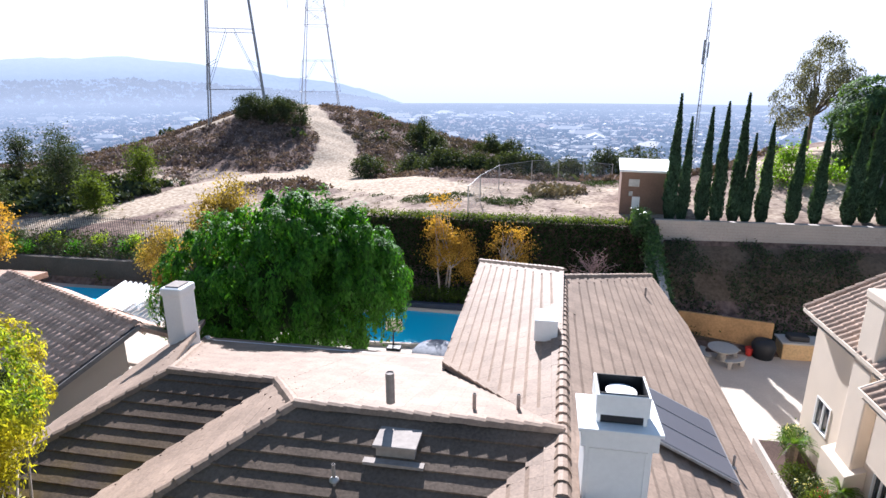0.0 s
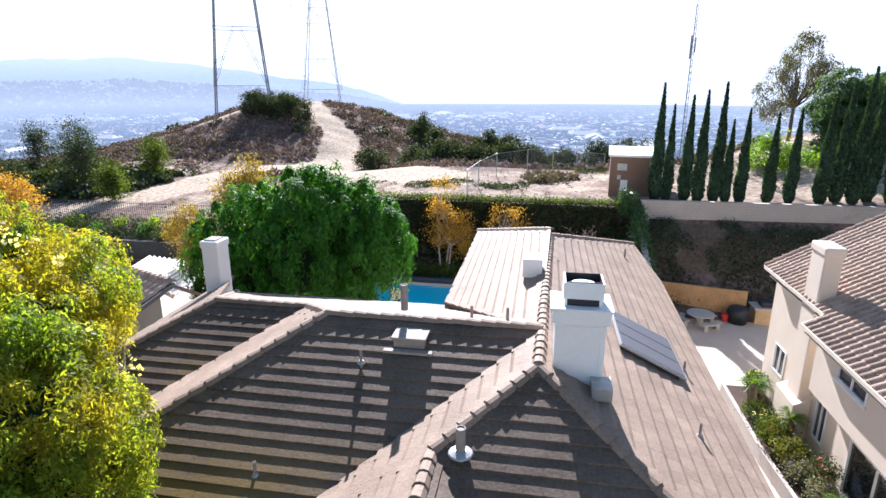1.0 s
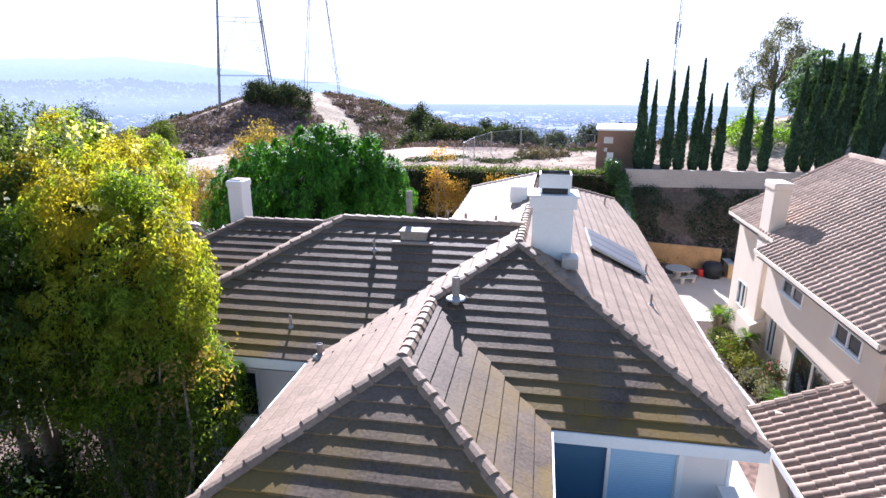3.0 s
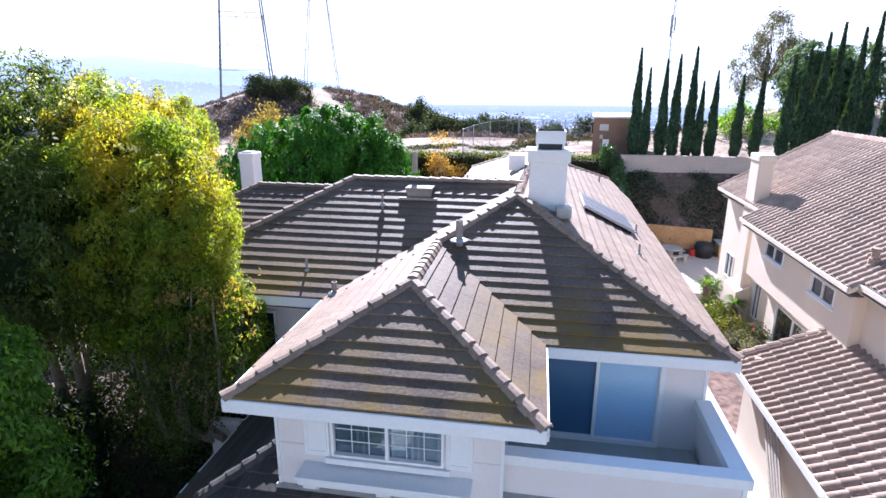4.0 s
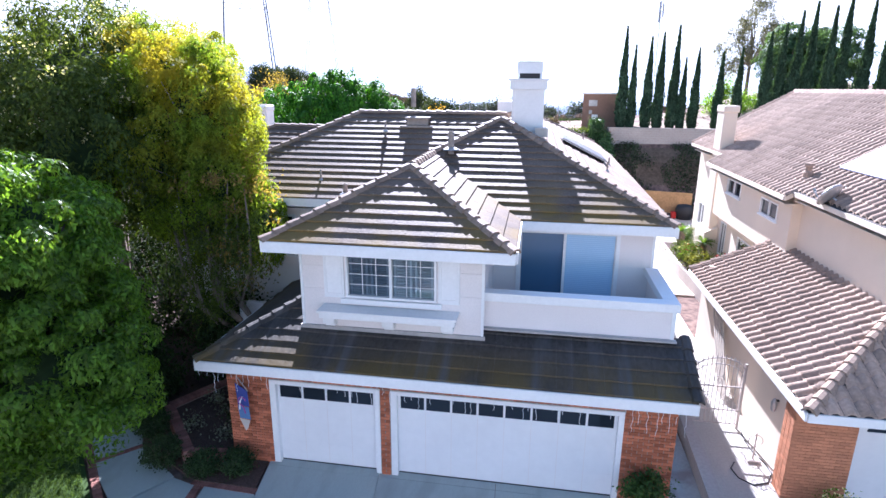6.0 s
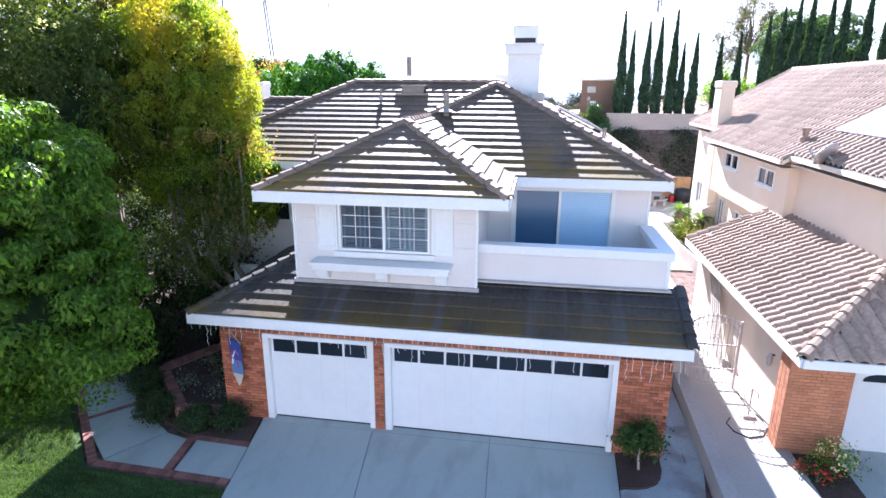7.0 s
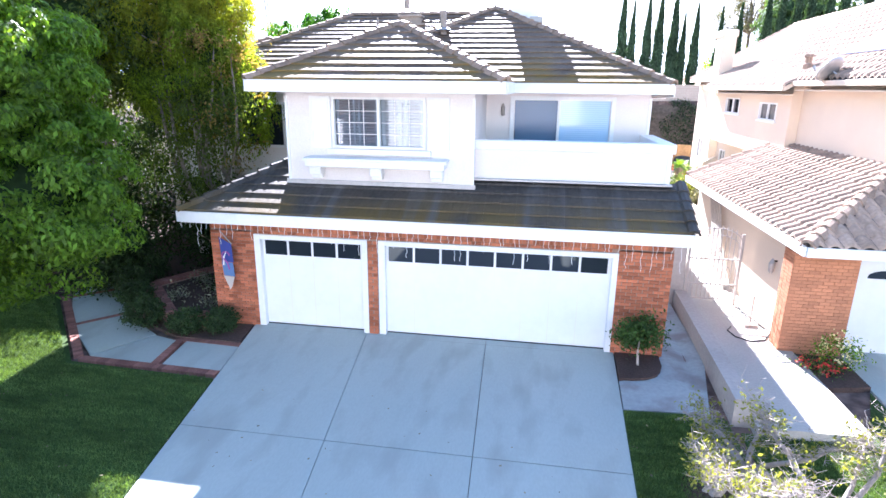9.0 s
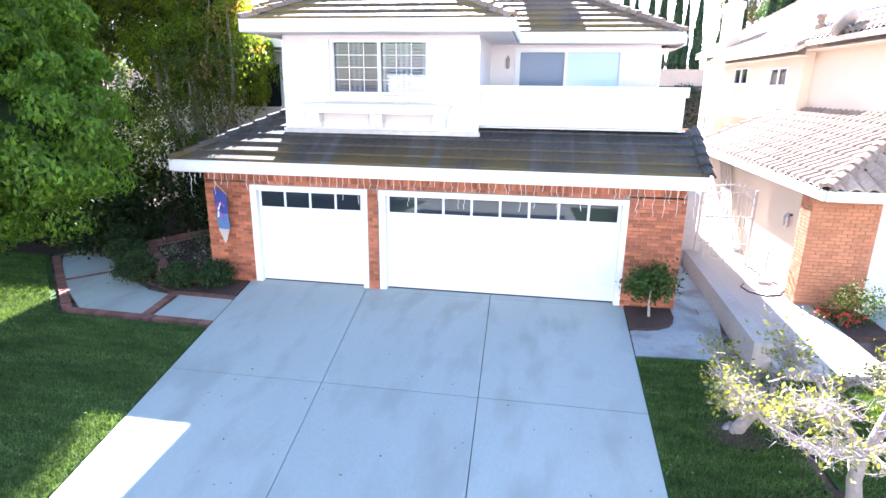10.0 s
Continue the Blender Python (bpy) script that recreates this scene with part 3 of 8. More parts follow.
def ground_material():
    m = bpy.data.materials.new("dry_hill_ground")
    m.use_nodes = True
    nt = m.node_tree
    n, l = nt.nodes, nt.links
    b = n["Principled BSDF"]
    geo = n.new("ShaderNodeNewGeometry")
    at = n.new("ShaderNodeAttribute")
    at.attribute_name = "bare"
    n1, n2 = n.new("ShaderNodeTexNoise"), n.new("ShaderNodeTexNoise")
    n1.inputs["Scale"].default_value, n1.inputs["Detail"].default_value = 0.35, 8
    n2.inputs["Scale"].default_value, n2.inputs["Detail"].default_value = 3.0, 8
    l.new(geo.outputs["Position"], n1.inputs["Vector"]), l.new(geo.outputs["Position"], n2.inputs["Vector"])
    scrub, dirt = n.new("ShaderNodeValToRGB"), n.new("ShaderNodeValToRGB")
    for ramp, lo, hi in ((scrub, (0.10, 0.07, 0.06), (0.24, 0.165, 0.135)), (dirt, (0.28, 0.207, 0.145), (0.52, 0.43, 0.335))):
        ramp.color_ramp.elements[0].position, ramp.color_ramp.elements[1].position = 0.35, 0.65
        ramp.color_ramp.elements[0].color, ramp.color_ramp.elements[1].color = (*lo, 1), (*hi, 1)
        l.new(n2.outputs["Fac"], ramp.inputs["Fac"])
    add = n.new("ShaderNodeMath")
    add.operation = "ADD"
    l.new(at.outputs["Fac"], add.inputs[0]), l.new(n1.outputs["Fac"], add.inputs[1])
    mr = n.new("ShaderNodeMapRange")
    mr.inputs["From Min"].default_value, mr.inputs["From Max"].default_value = 0.86, 1.2
    l.new(add.outputs[0], mr.inputs["Value"])
    mix = n.new("ShaderNodeMixRGB")
    l.new(mr.outputs[0], mix.inputs["Fac"]), l.new(scrub.outputs["Color"], mix.inputs["Color1"]), l.new(dirt.outputs["Color"], mix.inputs["Color2"])
    l.new(mix.outputs["Color"], b.inputs["Base Color"])
    b.inputs["Roughness"].default_value = 1.0
    b.inputs["Specular IOR Level"].default_value = 0.1
    bp = n.new("ShaderNodeBump")
    bp.inputs["Strength"].default_value, bp.inputs["Distance"].default_value = 0.35, 0.12
    l.new(n2.outputs["Fac"], bp.inputs["Height"]), l.new(bp.outputs["Normal"], b.inputs["Normal"])
    return m


ground_mesh.materials.append(ground_material())
ground_mesh.update()
tagged(new("ground", ground_mesh), "dry sandy ground rising to a scrub hill above a wide valley", "ground", "", "structure")

# lawns, driveway, walk
fz = lambda x, y: 0.035 * min(0.0, y)
setting("lawn_left", Geo().prism([(-14, -12), (-1.25, -12), (-2.72, -2.45), (-6.0, -2.3), (-9.2, 0.9), (-14, 0.9)], lambda x, y: fz(x, y) - 0.2, lambda x, y: fz(x, y) + 0.02), LAWN, "mown green lawn beside the driveway", "lawn")
setting("lawn_right", Geo().prism([(5.115, -2.19), (6.62, -2.1), (6.62, -12), (4.72, -12)], lambda x, y: fz(x, y) - 0.2, lambda x, y: fz(x, y) + 0.02), LAWN, "narrow strip of mown lawn beside the driveway", "lawn")
setting("mulch_bed_left", Geo().prism([(-2.95, -0.98), (-4.5, -0.95), (-6.5, 0.05), (-8.8, 2.5), (-8.8, 9), (-3.9, 9), (-3.9, 0.02), (-3.1, 0.02)], -0.2, 0.02), SOIL, "dark mulch bed beside the front walk", "garden bed")
setting("side_yard", Geo().prism([(-14.5, 0.9), (-9.2, 0.9), (-8.8, 2.5), (-8.8, 9), (-14.5, 18)], -0.2, 0.012), SOIL, "shaded bare soil under the trees", "garden bed")

driveway = thing("driveway", (1, -3, 0), "pale grey concrete driveway with tooled joints", "driveway", "", "structure")
LINE_X = [((-3.05, 0.0), (-1.25, -12.0)), ((-0.31, 0.0), (1.05, -12.0)), ((2.44, 0.0), (2.9, -12.0)), ((5.2, 0.0), (4.72, -12.0))]
xat = lambda ln, y: ln[0][0] + (ln[1][0] - ln[0][0]) * (ln[0][1] - y) / (ln[0][1] - ln[1][1])
for y0, y1 in ((0.14, -0.13), (-0.14, -3.93), (-3.95, -8.0), (-8.02, -12.0)):
    for la, lb in zip(LINE_X[:-1], LINE_X[1:]):
        part("slab", Geo().prism(ccw([(xat(la, y0) + 0.006, y0), (xat(lb, y0) - 0.006, y0), (xat(lb, y1) - 0.006, y1), (xat(la, y1) + 0.006, y1)]), lambda x, y: fz(x, y) - 0.2, lambda x, y: fz(x, y) + 0.035), CONCRETE, driveway)
setting("side_walk", Geo().prism([(5.13, -2.18), (6.62, -2.08), (7.05, 0), (7.05, 12), (6.2, 12), (6.2, 0.2), (5.95, -0.9), (5.17, -1.2)], -0.3, lambda x, y: fz(x, y) + 0.03), SIDE_CONC, "concrete side walk beside the garage", "walkway")
setting("street", Geo().prism([(-60, -30), (60, -30), (60, -12.4), (-60, -12.4)], -1.0, -0.50), material("asphalt", (0.05, 0.05, 0.052), rough=0.9, fine=40), "grey asphalt street", "road")
setting("kerb", Geo().prism([(-60, -12.4), (60, -12.4), (60, -12.0), (-60, -12.0)], -1.0, -0.40), CONCRETE, "concrete kerb", "kerb")

# unseen houses across the street, added behind the camera to bounce light
for i, (x0, x1, h) in enumerate(((-31, -13, 3.2), (-9, 7, 5.6), (11, 29, 5.4))):
    setting("wall_south_%d" % (i + 1), Geo().box(x0, -41, -0.6, x1, -34, h), STUCCO, "unseen plain stucco house wall across the street that bounces light", "wall")
    mid = 0.5 * (x0 + x1)
    setting("roof_south_%d" % (i + 1), Geo().add([(x0 - 0.6, -33.4, h), (x1 + 0.6, -33.4, h), (x1 + 0.6, -41.6, h), (x0 - 0.6, -41.6, h), (mid - 5, -37.5, h + 2), (mid + 5, -37.5, h + 2)], [(0, 1, 5, 4), (1, 2, 5), (2, 3, 4, 5), (3, 0, 4), (3, 2, 1, 0)]), TILE, "unseen plain tiled hip roof across the street", "roof")

# front walk: concrete panels with brick bands
walk_thing = thing("front_walk", (-5, -1, 0), "grey concrete front walk with red brick bands", "walkway", "", "structure")
PANELS = [
    [(-2.74, -2.15), (-2.89, -1.15), (-4.15, -1.1), (-4.05, -2.1)],
    [(-4.3, -2.1), (-4.4, -1.1), (-5.0, -0.95), (-5.75, -2.05)],
    [(-5.8, -2.0), (-5.05, -0.9), (-6.45, -0.05), (-7.25, -0.85)],
    [(-7.35, -0.75), (-6.6, 0.1), (-7.7, 1.6), (-8.6, 0.7)],
    [(-8.75, 0.9), (-7.85, 1.75), (-8.4, 3.4), (-9.3, 2.9)],
]
for p in PANELS:
    part("panel", Geo().prism(ccw(p), -0.3, lambda x, y: fz(x, y) + 0.03), CONCRETE, walk_thing)
brick_lo = Geo().box(-0.1, -0.05, -0.1, 0.1, 0.05, 0.0).mesh("paver_brick", PAVER)


def brick_band(a, b, wide, parent, top):
    """A band of bricks laid across the line from a to b."""
    a, b = Vector((*a, 0)), Vector((*b, 0))
    n = max(1, round((b - a).length / 0.108))
    d = (b - a).normalized()
    for i in range(n):
        p = a.lerp(b, (i + 0.5) / n)
        p.z = fz(p.x, p.y) + top
        piece("brick", brick_lo, Matrix.Translation(p) @ Matrix.Rotation(math.atan2(d.y, d.x) + math.pi / 2, 4, "Z") @ Matrix.Diagonal((wide / 0.2, 1, 1, 1)), parent)


for a, b, w in (((-2.74, -2.25), (-5.9, -2.15), 0.18), ((-6.0, -2.1), (-8.85, 0.75), 0.18), ((-2.9, -1.05), (-4.5, -1.0), 0.18), ((-4.22, -2.12), (-4.32, -1.08), 0.17), ((-6.52, 0.02), (-7.32, -0.82), 0.12), ((-7.78, 1.66), (-8.68, 0.8), 0.12)):
    brick_band(a, b, w, walk_thing, 0.035)

# raised brick planter at the garage corner
planter = thing("brick_planter", (-5.2, 1.0, 0), "low red brick planter with dark soil", "planter", "", "structure")
RIM = [(-3.95, -0.25), (-4.95, -0.38), (-6.68, 1.40), (-5.6, 3.4)]
part("soil", Geo().prism([(-4.0, -0.18), (-4.9, -0.28), (-6.56, 1.40), (-5.5, 3.4), (-4.0, 3.4)], 0, 0.22), SOIL, planter)
for (ax, ay), (bx, by) in zip(RIM[:-1], RIM[1:]):
    d = Vector((bx - ax, by - ay)).normalized()
    o = Vector((-d.y, d.x)) * 0.11
    part("rim", Geo().prism(ccw([(ax + o.x, ay + o.y), (bx + o.x, by + o.y), (bx - o.x, by - o.y), (ax - o.x, ay - o.y)]), -0.1, 0.30), MORTAR, planter)
    brick_band((ax, ay), (bx, by), 0.25, planter, 0.36)
rim_brick = Geo().box(-0.1, -0.03, 0, 0.1, 0.03, 0.062).mesh("wall_brick_low", PAVER)
for (ax, ay), (bx, by) in zip(RIM[:-1], RIM[1:]):
    d = Vector((bx - ax, by - ay, 0))
    n = round(d.length / 0.21)
    for r in range(4):
        for i in range(n):
            p = Vector((ax, ay, 0)) + d * ((i + 0.5 + 0.25 * (r % 2)) / n) - Vector((-d.y, d.x, 0)).normalized() * -0.1
            piece("brick", rim_brick, Matrix.Translation((p.x, p.y, 0.005 + r * 0.072)) @ Matrix.Rotation(math.atan2(d.y, d.x), 4, "Z"), planter)

# ---- the house ----
S = 0.495
EAVE = 5.60
TOP1 = EAVE + S * 4.716
TOP2 = EAVE + S * 3.37
CAP = cap_mesh("ridge_cap", TILE)
# garage caps take the shade-darkened tile colour too
CAP_SHADE = cap_mesh("shade_dark_ridge_cap", TILE_SHADE)
house = thing("house", (1.5, 8, 0), "two-storey cream stucco house with brown-grey tiled hip roofs", "house")
zl = lambda x, y: EAVE + S * (x + 2.80)
zbf = lambda x, y: EAVE + S * (y + 0.075)
zbr = lambda x, y: EAVE + S * (2.68 - x)
zf_ = lambda x, y: EAVE + S * (y - 2.93)
zr = lambda x, y: EAVE + S * (6.44 - x)
zw1 = lambda x, y: TOP1 - S * (9.4 - y)
zw1l = lambda x, y: TOP1 + S * (x + 3.45)
zw2 = lambda x, y: TOP2 - S * (11.3 - y)
zw2l = lambda x, y: TOP2 + S * (x + 7.7)
zrear = lambda x, y: TOP1 - 0.36 * (y - 9.4)
zbl = lambda x, y: EAVE + S * 4.62 - S * (2.0 - x)
zback = lambda x, y: 7.80 - 0.36 * (y - 19.0) - 0.03 * (x - 2.15)
zg = lambda x, y: 2.79 + S * (y + 0.42)
zgl = lambda x, y: 2.79 + S * (x + 4.48)
ROOF = [
    # plan polygon, surface, fall, eave along the fall, tile, single pieces
    ([(-2.80, -0.075), (-0.06, 2.665), (-0.06, 5.67), (-2.80, 4.68)], zl, (-1, 0), 2.80, TILE, False),
    ([(-2.80, 4.68), (-0.06, 5.67), (1.82, 7.55), (1.82, 9.3)], zl, (-1, 0), 2.80, TILE, False),
    ([(-2.80, -0.075), (2.68, -0.075), (-0.06, 2.665)], zbf, (0, -1), 0.075, TILE_MOSS_SHADE, True),
    ([(2.68, -0.075), (2.68, 2.93), (-0.06, 5.67), (-0.06, 2.665)], zbr, (1, 0), 2.68, TILE_MOSS_SHADE, True),
    ([(2.68, 2.93), (6.44, 2.93), (1.82, 7.55), (-0.06, 5.67)], zf_, (0, -1), -2.93, TILE_MOSS_SHADE, True),
    ([(6.44, 2.93), (6.95, 21.0), (6.5, 26.4), (2.15, 19.0), (1.82, 7.55)], zr, (1, 0), 6.44, TILE, False),
    ([(6.44, 26.2), (-1.4, 25.2), (2.15, 19.0)], zback, (0, 1), 26.2, TILE, False),
    ([(-1.4, 14.9), (1.85, 9.45), (2.15, 19.0), (-1.4, 25.2)], zbl, (-1, 0), 1.4, TILE, False),
    ([(-8.17, 4.68), (-2.80, 4.68), (1.92, 9.4), (-3.45, 9.4)], zw1, (0, -1), -4.68, TILE_MOSS_SHADE, False),
    ([(-3.45, 9.4), (-8.17, 4.68), (-8.17, 7.93), (-4.8, 11.3)], zw1l, (-1, 0), 8.17, TILE, False),
    ([(-11.07, 7.93), (-8.17, 7.93), (-4.8, 11.3), (-7.7, 11.3)], zw2, (0, -1), -7.93, TILE_MOSS_SHADE, False),
    ([(-11.07, 7.93), (-7.7, 11.3), (-10.9, 17.7), (-11.07, 17.7)], zw2l, (-1, 0), 11.07, TILE, False),
    ([(-3.45, 9.4), (1.85, 9.45), (-1.4, 14.9), (-3.45, 14.9)], zrear, (0, 1), 17.7, TILE, False),
    ([(-3.45, 14.9), (-1.4, 14.9), (-1.4, 17.7), (-3.45, 17.7)], zrear, (0, 1), 17.7, TILE, False),
    ([(-4.8, 11.3), (-3.45, 9.4), (-3.45, 17.7), (-4.8, 17.7)], zrear, (0, 1), 17.7, TILE, False),
    ([(-7.7, 11.3), (-4.8, 11.3), (-4.8, 17.7), (-10.9, 17.7)], zrear, (0, 1), 17.7, TILE, False),
    ([(-4.48, -0.42), (6.42, -0.42), (6.42, 1.05), (-3.01, 1.05)], zg, (0, -1), 0.42, TILE_SHADE, True),
    ([(-3.01, 1.05), (-2.24, 1.05), (-2.24, 1.82)], zg, (0, -1), 0.42, TILE_SHADE, False),
    ([(-4.48, -0.42), (-2.24, 1.82), (-2.24, 5.0), (-4.48, 5.0)], zgl, (-1, 0), 4.48, TILE_SHADE, False),
]
for poly, zfun, fall, eave, tile, single in ROOF:
    deck = part("roof_deck", Geo().prism(ccw(poly), lambda x, y: zfun(x, y) - 0.12, zfun), DECK, house)
    flat_tiles(poly, zfun, fall, eave, tile, deck, single)
top = lambda f, x, y: (x, y, f(x, y))
for f, a, b in (
    (zl, (-2.80, -0.075), (-0.06, 2.665)), (zbr, (2.68, -0.075), (-0.06, 2.665)), (zl, (-0.06, 2.665), (-0.06, 5.67)), (zl, (-0.06, 5.67), (1.82, 7.55)),
    (zr, (6.44, 2.93), (1.82, 7.55)), (zr, (1.82, 7.55), (2.15, 19.0)), (zr, (6.44, 26.2), (2.15, 19.0)), (zbl, (-1.4, 25.2), (2.15, 19.0)),
    (zw1, (-8.17, 4.68), (-3.45, 9.4)), (zw1, (-3.45, 9.4), (1.85, 9.4)), (zw1l, (-4.8, 11.3), (-3.45, 9.4)), (zw2, (-7.7, 11.3), (-4.8, 11.3)), (zw2, (-11.07, 7.93), (-7.7, 11.3)), (zrear, (-10.9, 17.7), (-7.7, 11.3)),
    (zg, (-4.48, -0.42), (-2.24, 1.82)), (zg, (6.40, -0.42), (6.40, 1.05)),
):
    ridge_caps(top(f, *a), top(f, *b), house, CAP_SHADE if f is zg else CAP)


def fascia(a, b, z, parent=None, high=0.24, mat=None):
    """A white board along an eave from a to b, its top at z."""
    parent, mat = parent or house, mat or WHITE
    d = Vector((b[0] - a[0], b[1] - a[1])).normalized()
    o = Vector((d.y, -d.x)) * 0.045
    z0, z1 = z if hasattr(z, "__len__") else (z, z)
    k = lambda x, y: z0 + (z1 - z0) * ((x - a[0]) * d.x + (y - a[1]) * d.y) / math.hypot(b[0] - a[0], b[1] - a[1])
    part("fascia", Geo().prism(ccw([(a[0], a[1]), (b[0], b[1]), (b[0] + o.x, b[1] + o.y), (a[0] + o.x, a[1] + o.y)]), lambda x, y: k(x, y) - high, k), mat, parent, "", 0.006)


E0 = EAVE + 0.02
for a, b, z in (
    ((-2.80, -0.075), (2.68, -0.075), E0), ((2.68, -0.03), (2.68, 2.93), E0), ((2.72, 2.93), (6.44, 2.93), E0), ((6.44, 2.95), (6.93, 21.0), (EAVE - 0.03, 5.31)),
    ((-2.80, 4.68), (-2.80, -0.03), E0), ((-8.17, 4.68), (-2.84, 4.68), E0), ((-8.17, 7.93), (-8.17, 4.68), E0), ((-11.07, 7.93), (-8.2, 7.93), E0), ((-11.07, 17.7), (-11.07, 7.93), E0),
    ((-4.48, -0.42), (6.42, -0.42), 2.81), ((-4.48, 5.0), (-4.48, -0.38), 2.81), ((6.42, -0.38), (6.42, 1.05), (2.76, 3.47)), ((-1.4, 17.66), (-10.9, 17.66), 4.92), ((-1.36, 25.2), (-1.36, 14.9), 6.1),
):
    fascia(a, b, z)
# flat soffits under the eaves
for x0, y0, x1, y1, z in ((-2.76, -0.03, 2.66, 0.66, 5.40), (-2.76, 0.66, -2.24, 4.6, 5.40), (1.99, 0.66, 2.66, 2.95, 5.40), (2.0, 2.97, 6.4, 3.5, 5.40), (-4.44, -0.38, 6.38, 0.0, 2.57), (-8.1, 4.72, -2.8, 5.2, 5.3), (6.05, 3.5, 6.4, 26, 5.3)):
    part("soffit", Geo().box(x0, y0, z - 0.03, x1, y1, z), STUCCO, house)


def wall_y(y0, y1, x0, x1, z0, z1, holes, mat, parent, name="wall"):
    """A wall across x with openings (x0, z0, x1, z1) that go through it."""
    g = Geo()
    xs = sorted({x0, x1, *(h[0] for h in holes), *(h[2] for h in holes)})
    for xa, xb in zip(xs[:-1], xs[1:]):
        cuts = sorted((h[1], h[3]) for h in holes if h[0] < (xa + xb) / 2 < h[2])
        z = z0
        for lo, hi in cuts:
            if lo > z:
                g.box(xa, y0, z, xb, y1, lo)
            z = hi
        if z < z1:
            g.box(xa, y0, z, xb, y1, z1)
    return part(name, g, mat, parent, weld=True)


def wall_x(x0, x1, y0, y1, z0, z1, holes, mat, parent, name="wall"):
    g = Geo()
    ys = sorted({y0, y1, *(h[0] for h in holes), *(h[2] for h in holes)})
    for ya, yb in zip(ys[:-1], ys[1:]):
        cuts = sorted((h[1], h[3]) for h in holes if h[0] < (ya + yb) / 2 < h[2])
        z = z0
        for lo, hi in cuts:
            if lo > z:
                g.box(x0, ya, z, x1, yb, lo)
            z = hi
        if z < z1:
            g.box(x0, ya, z, x1, yb, z1)
    return part(name, g, mat, parent, weld=True)


WIN = (-1.14, 4.20, 0.92, 5.26)
SLIDE = (2.72, 3.22, 5.10, 5.24)
WIN_L = (-5.6, 3.7, -4.4, 4.95)
wall_y(0.66, 0.82, -2.24, 1.99, 2.9, 5.4, [WIN], STUCCO, house)
wall_x(-2.24, -2.08, 0.82, 5.2, 2.9, 5.4, [], STUCCO, house)
wall_x(1.83, 1.99, 0.82, 3.5, 2.9, 5.4, [], STUCCO, house)
wall_y(3.5, 3.66, 1.83, 6.05, 2.9, 5.4, [SLIDE], STUCCO, house)
wall_x(5.89, 6.05, 3.66, 25.6, 0, 5.4, [], STUCCO, house)
wall_y(5.2, 5.36, -7.7, -2.08, 0, 5.4, [WIN_L], STUCCO, house)
wall_x(-7.7, -7.54, 5.36, 8.4, 0, 5.4, [], STUCCO, house)
wall_y(8.4, 8.56, -10.6, -7.54, 0, 5.4, [], STUCCO, house)
wall_x(-10.6, -10.44, 8.56, 17.2, 0, 5.3, [], STUCCO, house)
wall_y(17.0, 17.16, -10.44, -1.0, 0, 5.2, [], STUCCO, house)
wall_x(-1.0, -0.84, 17.0, 25.0, 0, 6.0, [], STUCCO, house)
wall_y(25.0, 25.16, -0.84, 5.89, 0, 5.5, [], STUCCO, house)
wall_x(-4.0, -3.84, 0.16, 5.2, 0, 2.75, [], STUCCO, house)
wall_y(3.4, 3.56, -5.35, -4.0, 0, 2.72, [], STUCCO, house)
part("entry_post", Geo().box(-5.42, 3.33, 0, -5.24, 3.52, 2.72), WHITE, house)
wall_x(6.04, 6.2, 0.16, 1.0, 0, 2.95, [], STUCCO, house)
wall_x(6.04, 6.2, 1.0, 3.5, 0, 3.4, [], STUCCO, house)
part("interior_floor", Geo().box(-2.08, 0.82, 3.0, 5.89, 17, 3.1), WHITE, house)
part("interior_partition", Geo().box(-2.08, 2.4, 3.1, 1.83, 2.5, 5.3), WHITE, house)
part("garage_back_wall", Geo().box(-3.84, 4.8, 0, 6.04, 4.9, 2.9), WHITE, house)
part("garage_floor", Geo().box(-3.84, 0.16, -0.1, 6.04, 4.8, 0.02), CONCRETE, house)
# corner and base boards
for x in (-2.26, 1.95):
    part("corner_board", Geo().box(x, 0.635, 3.36, x + 0.06, 0.70, 5.28), WHITE, house)
part("corner_board", Geo().box(6.02, 3.47, 4.3, 6.08, 3.55, 5.28), WHITE, house)
part("base_flashing", Geo().box(-2.30, 0.60, 3.34, 2.05, 0.66, 3.44), METAL_GREY, house)
for gx0, gx1, gz in ((-2.18, -1.72, 4.33), (-2.18, -1.72, 4.88), (1.48, 1.95, 4.33), (1.48, 1.95, 4.88)):
    part("siding_groove", Geo().box(gx0, 0.638, gz, gx1, 0.662, gz + 0.02), STUCCO, house)

# balcony with a stucco parapet
balcony = part("balcony_parapet", Geo().box(1.99, 0.95, 3.35, 6.12, 1.10, 4.22).box(5.98, 1.10, 3.35, 6.12, 3.5, 4.22), STUCCO, house)
part("parapet_cap", Geo().box(1.99, 0.88, 4.20, 6.20, 1.20, 4.40).box(5.88, 1.20, 4.20, 6.20, 3.5, 4.40), WHITE, balcony, "white parapet cap", 0.015)
part("balcony_floor", Geo().box(1.99, 1.10, 3.02, 5.98, 3.5, 3.14), CONCRETE, balcony)
part("parapet_flashing", Geo().box(1.95, 0.80, 3.53, 6.18, 0.95, 3.565), METAL_GREY, balcony)
part("corner_strip", Geo().box(6.06, 0.93, 3.5, 6.14, 0.99, 4.2), WHITE, balcony)


def frame_y(geo, x0, z0, x1, z1, y0, y1, w):
    geo.box(x0, y0, z0, x1, y1, z0 + w).box(x0, y0, z1 - w, x1, y1, z1).box(x0, y0, z0 + w, x0 + w, y1, z1 - w).box(x1 - w, y0, z0 + w, x1, y1, z1 - w)
    return geo


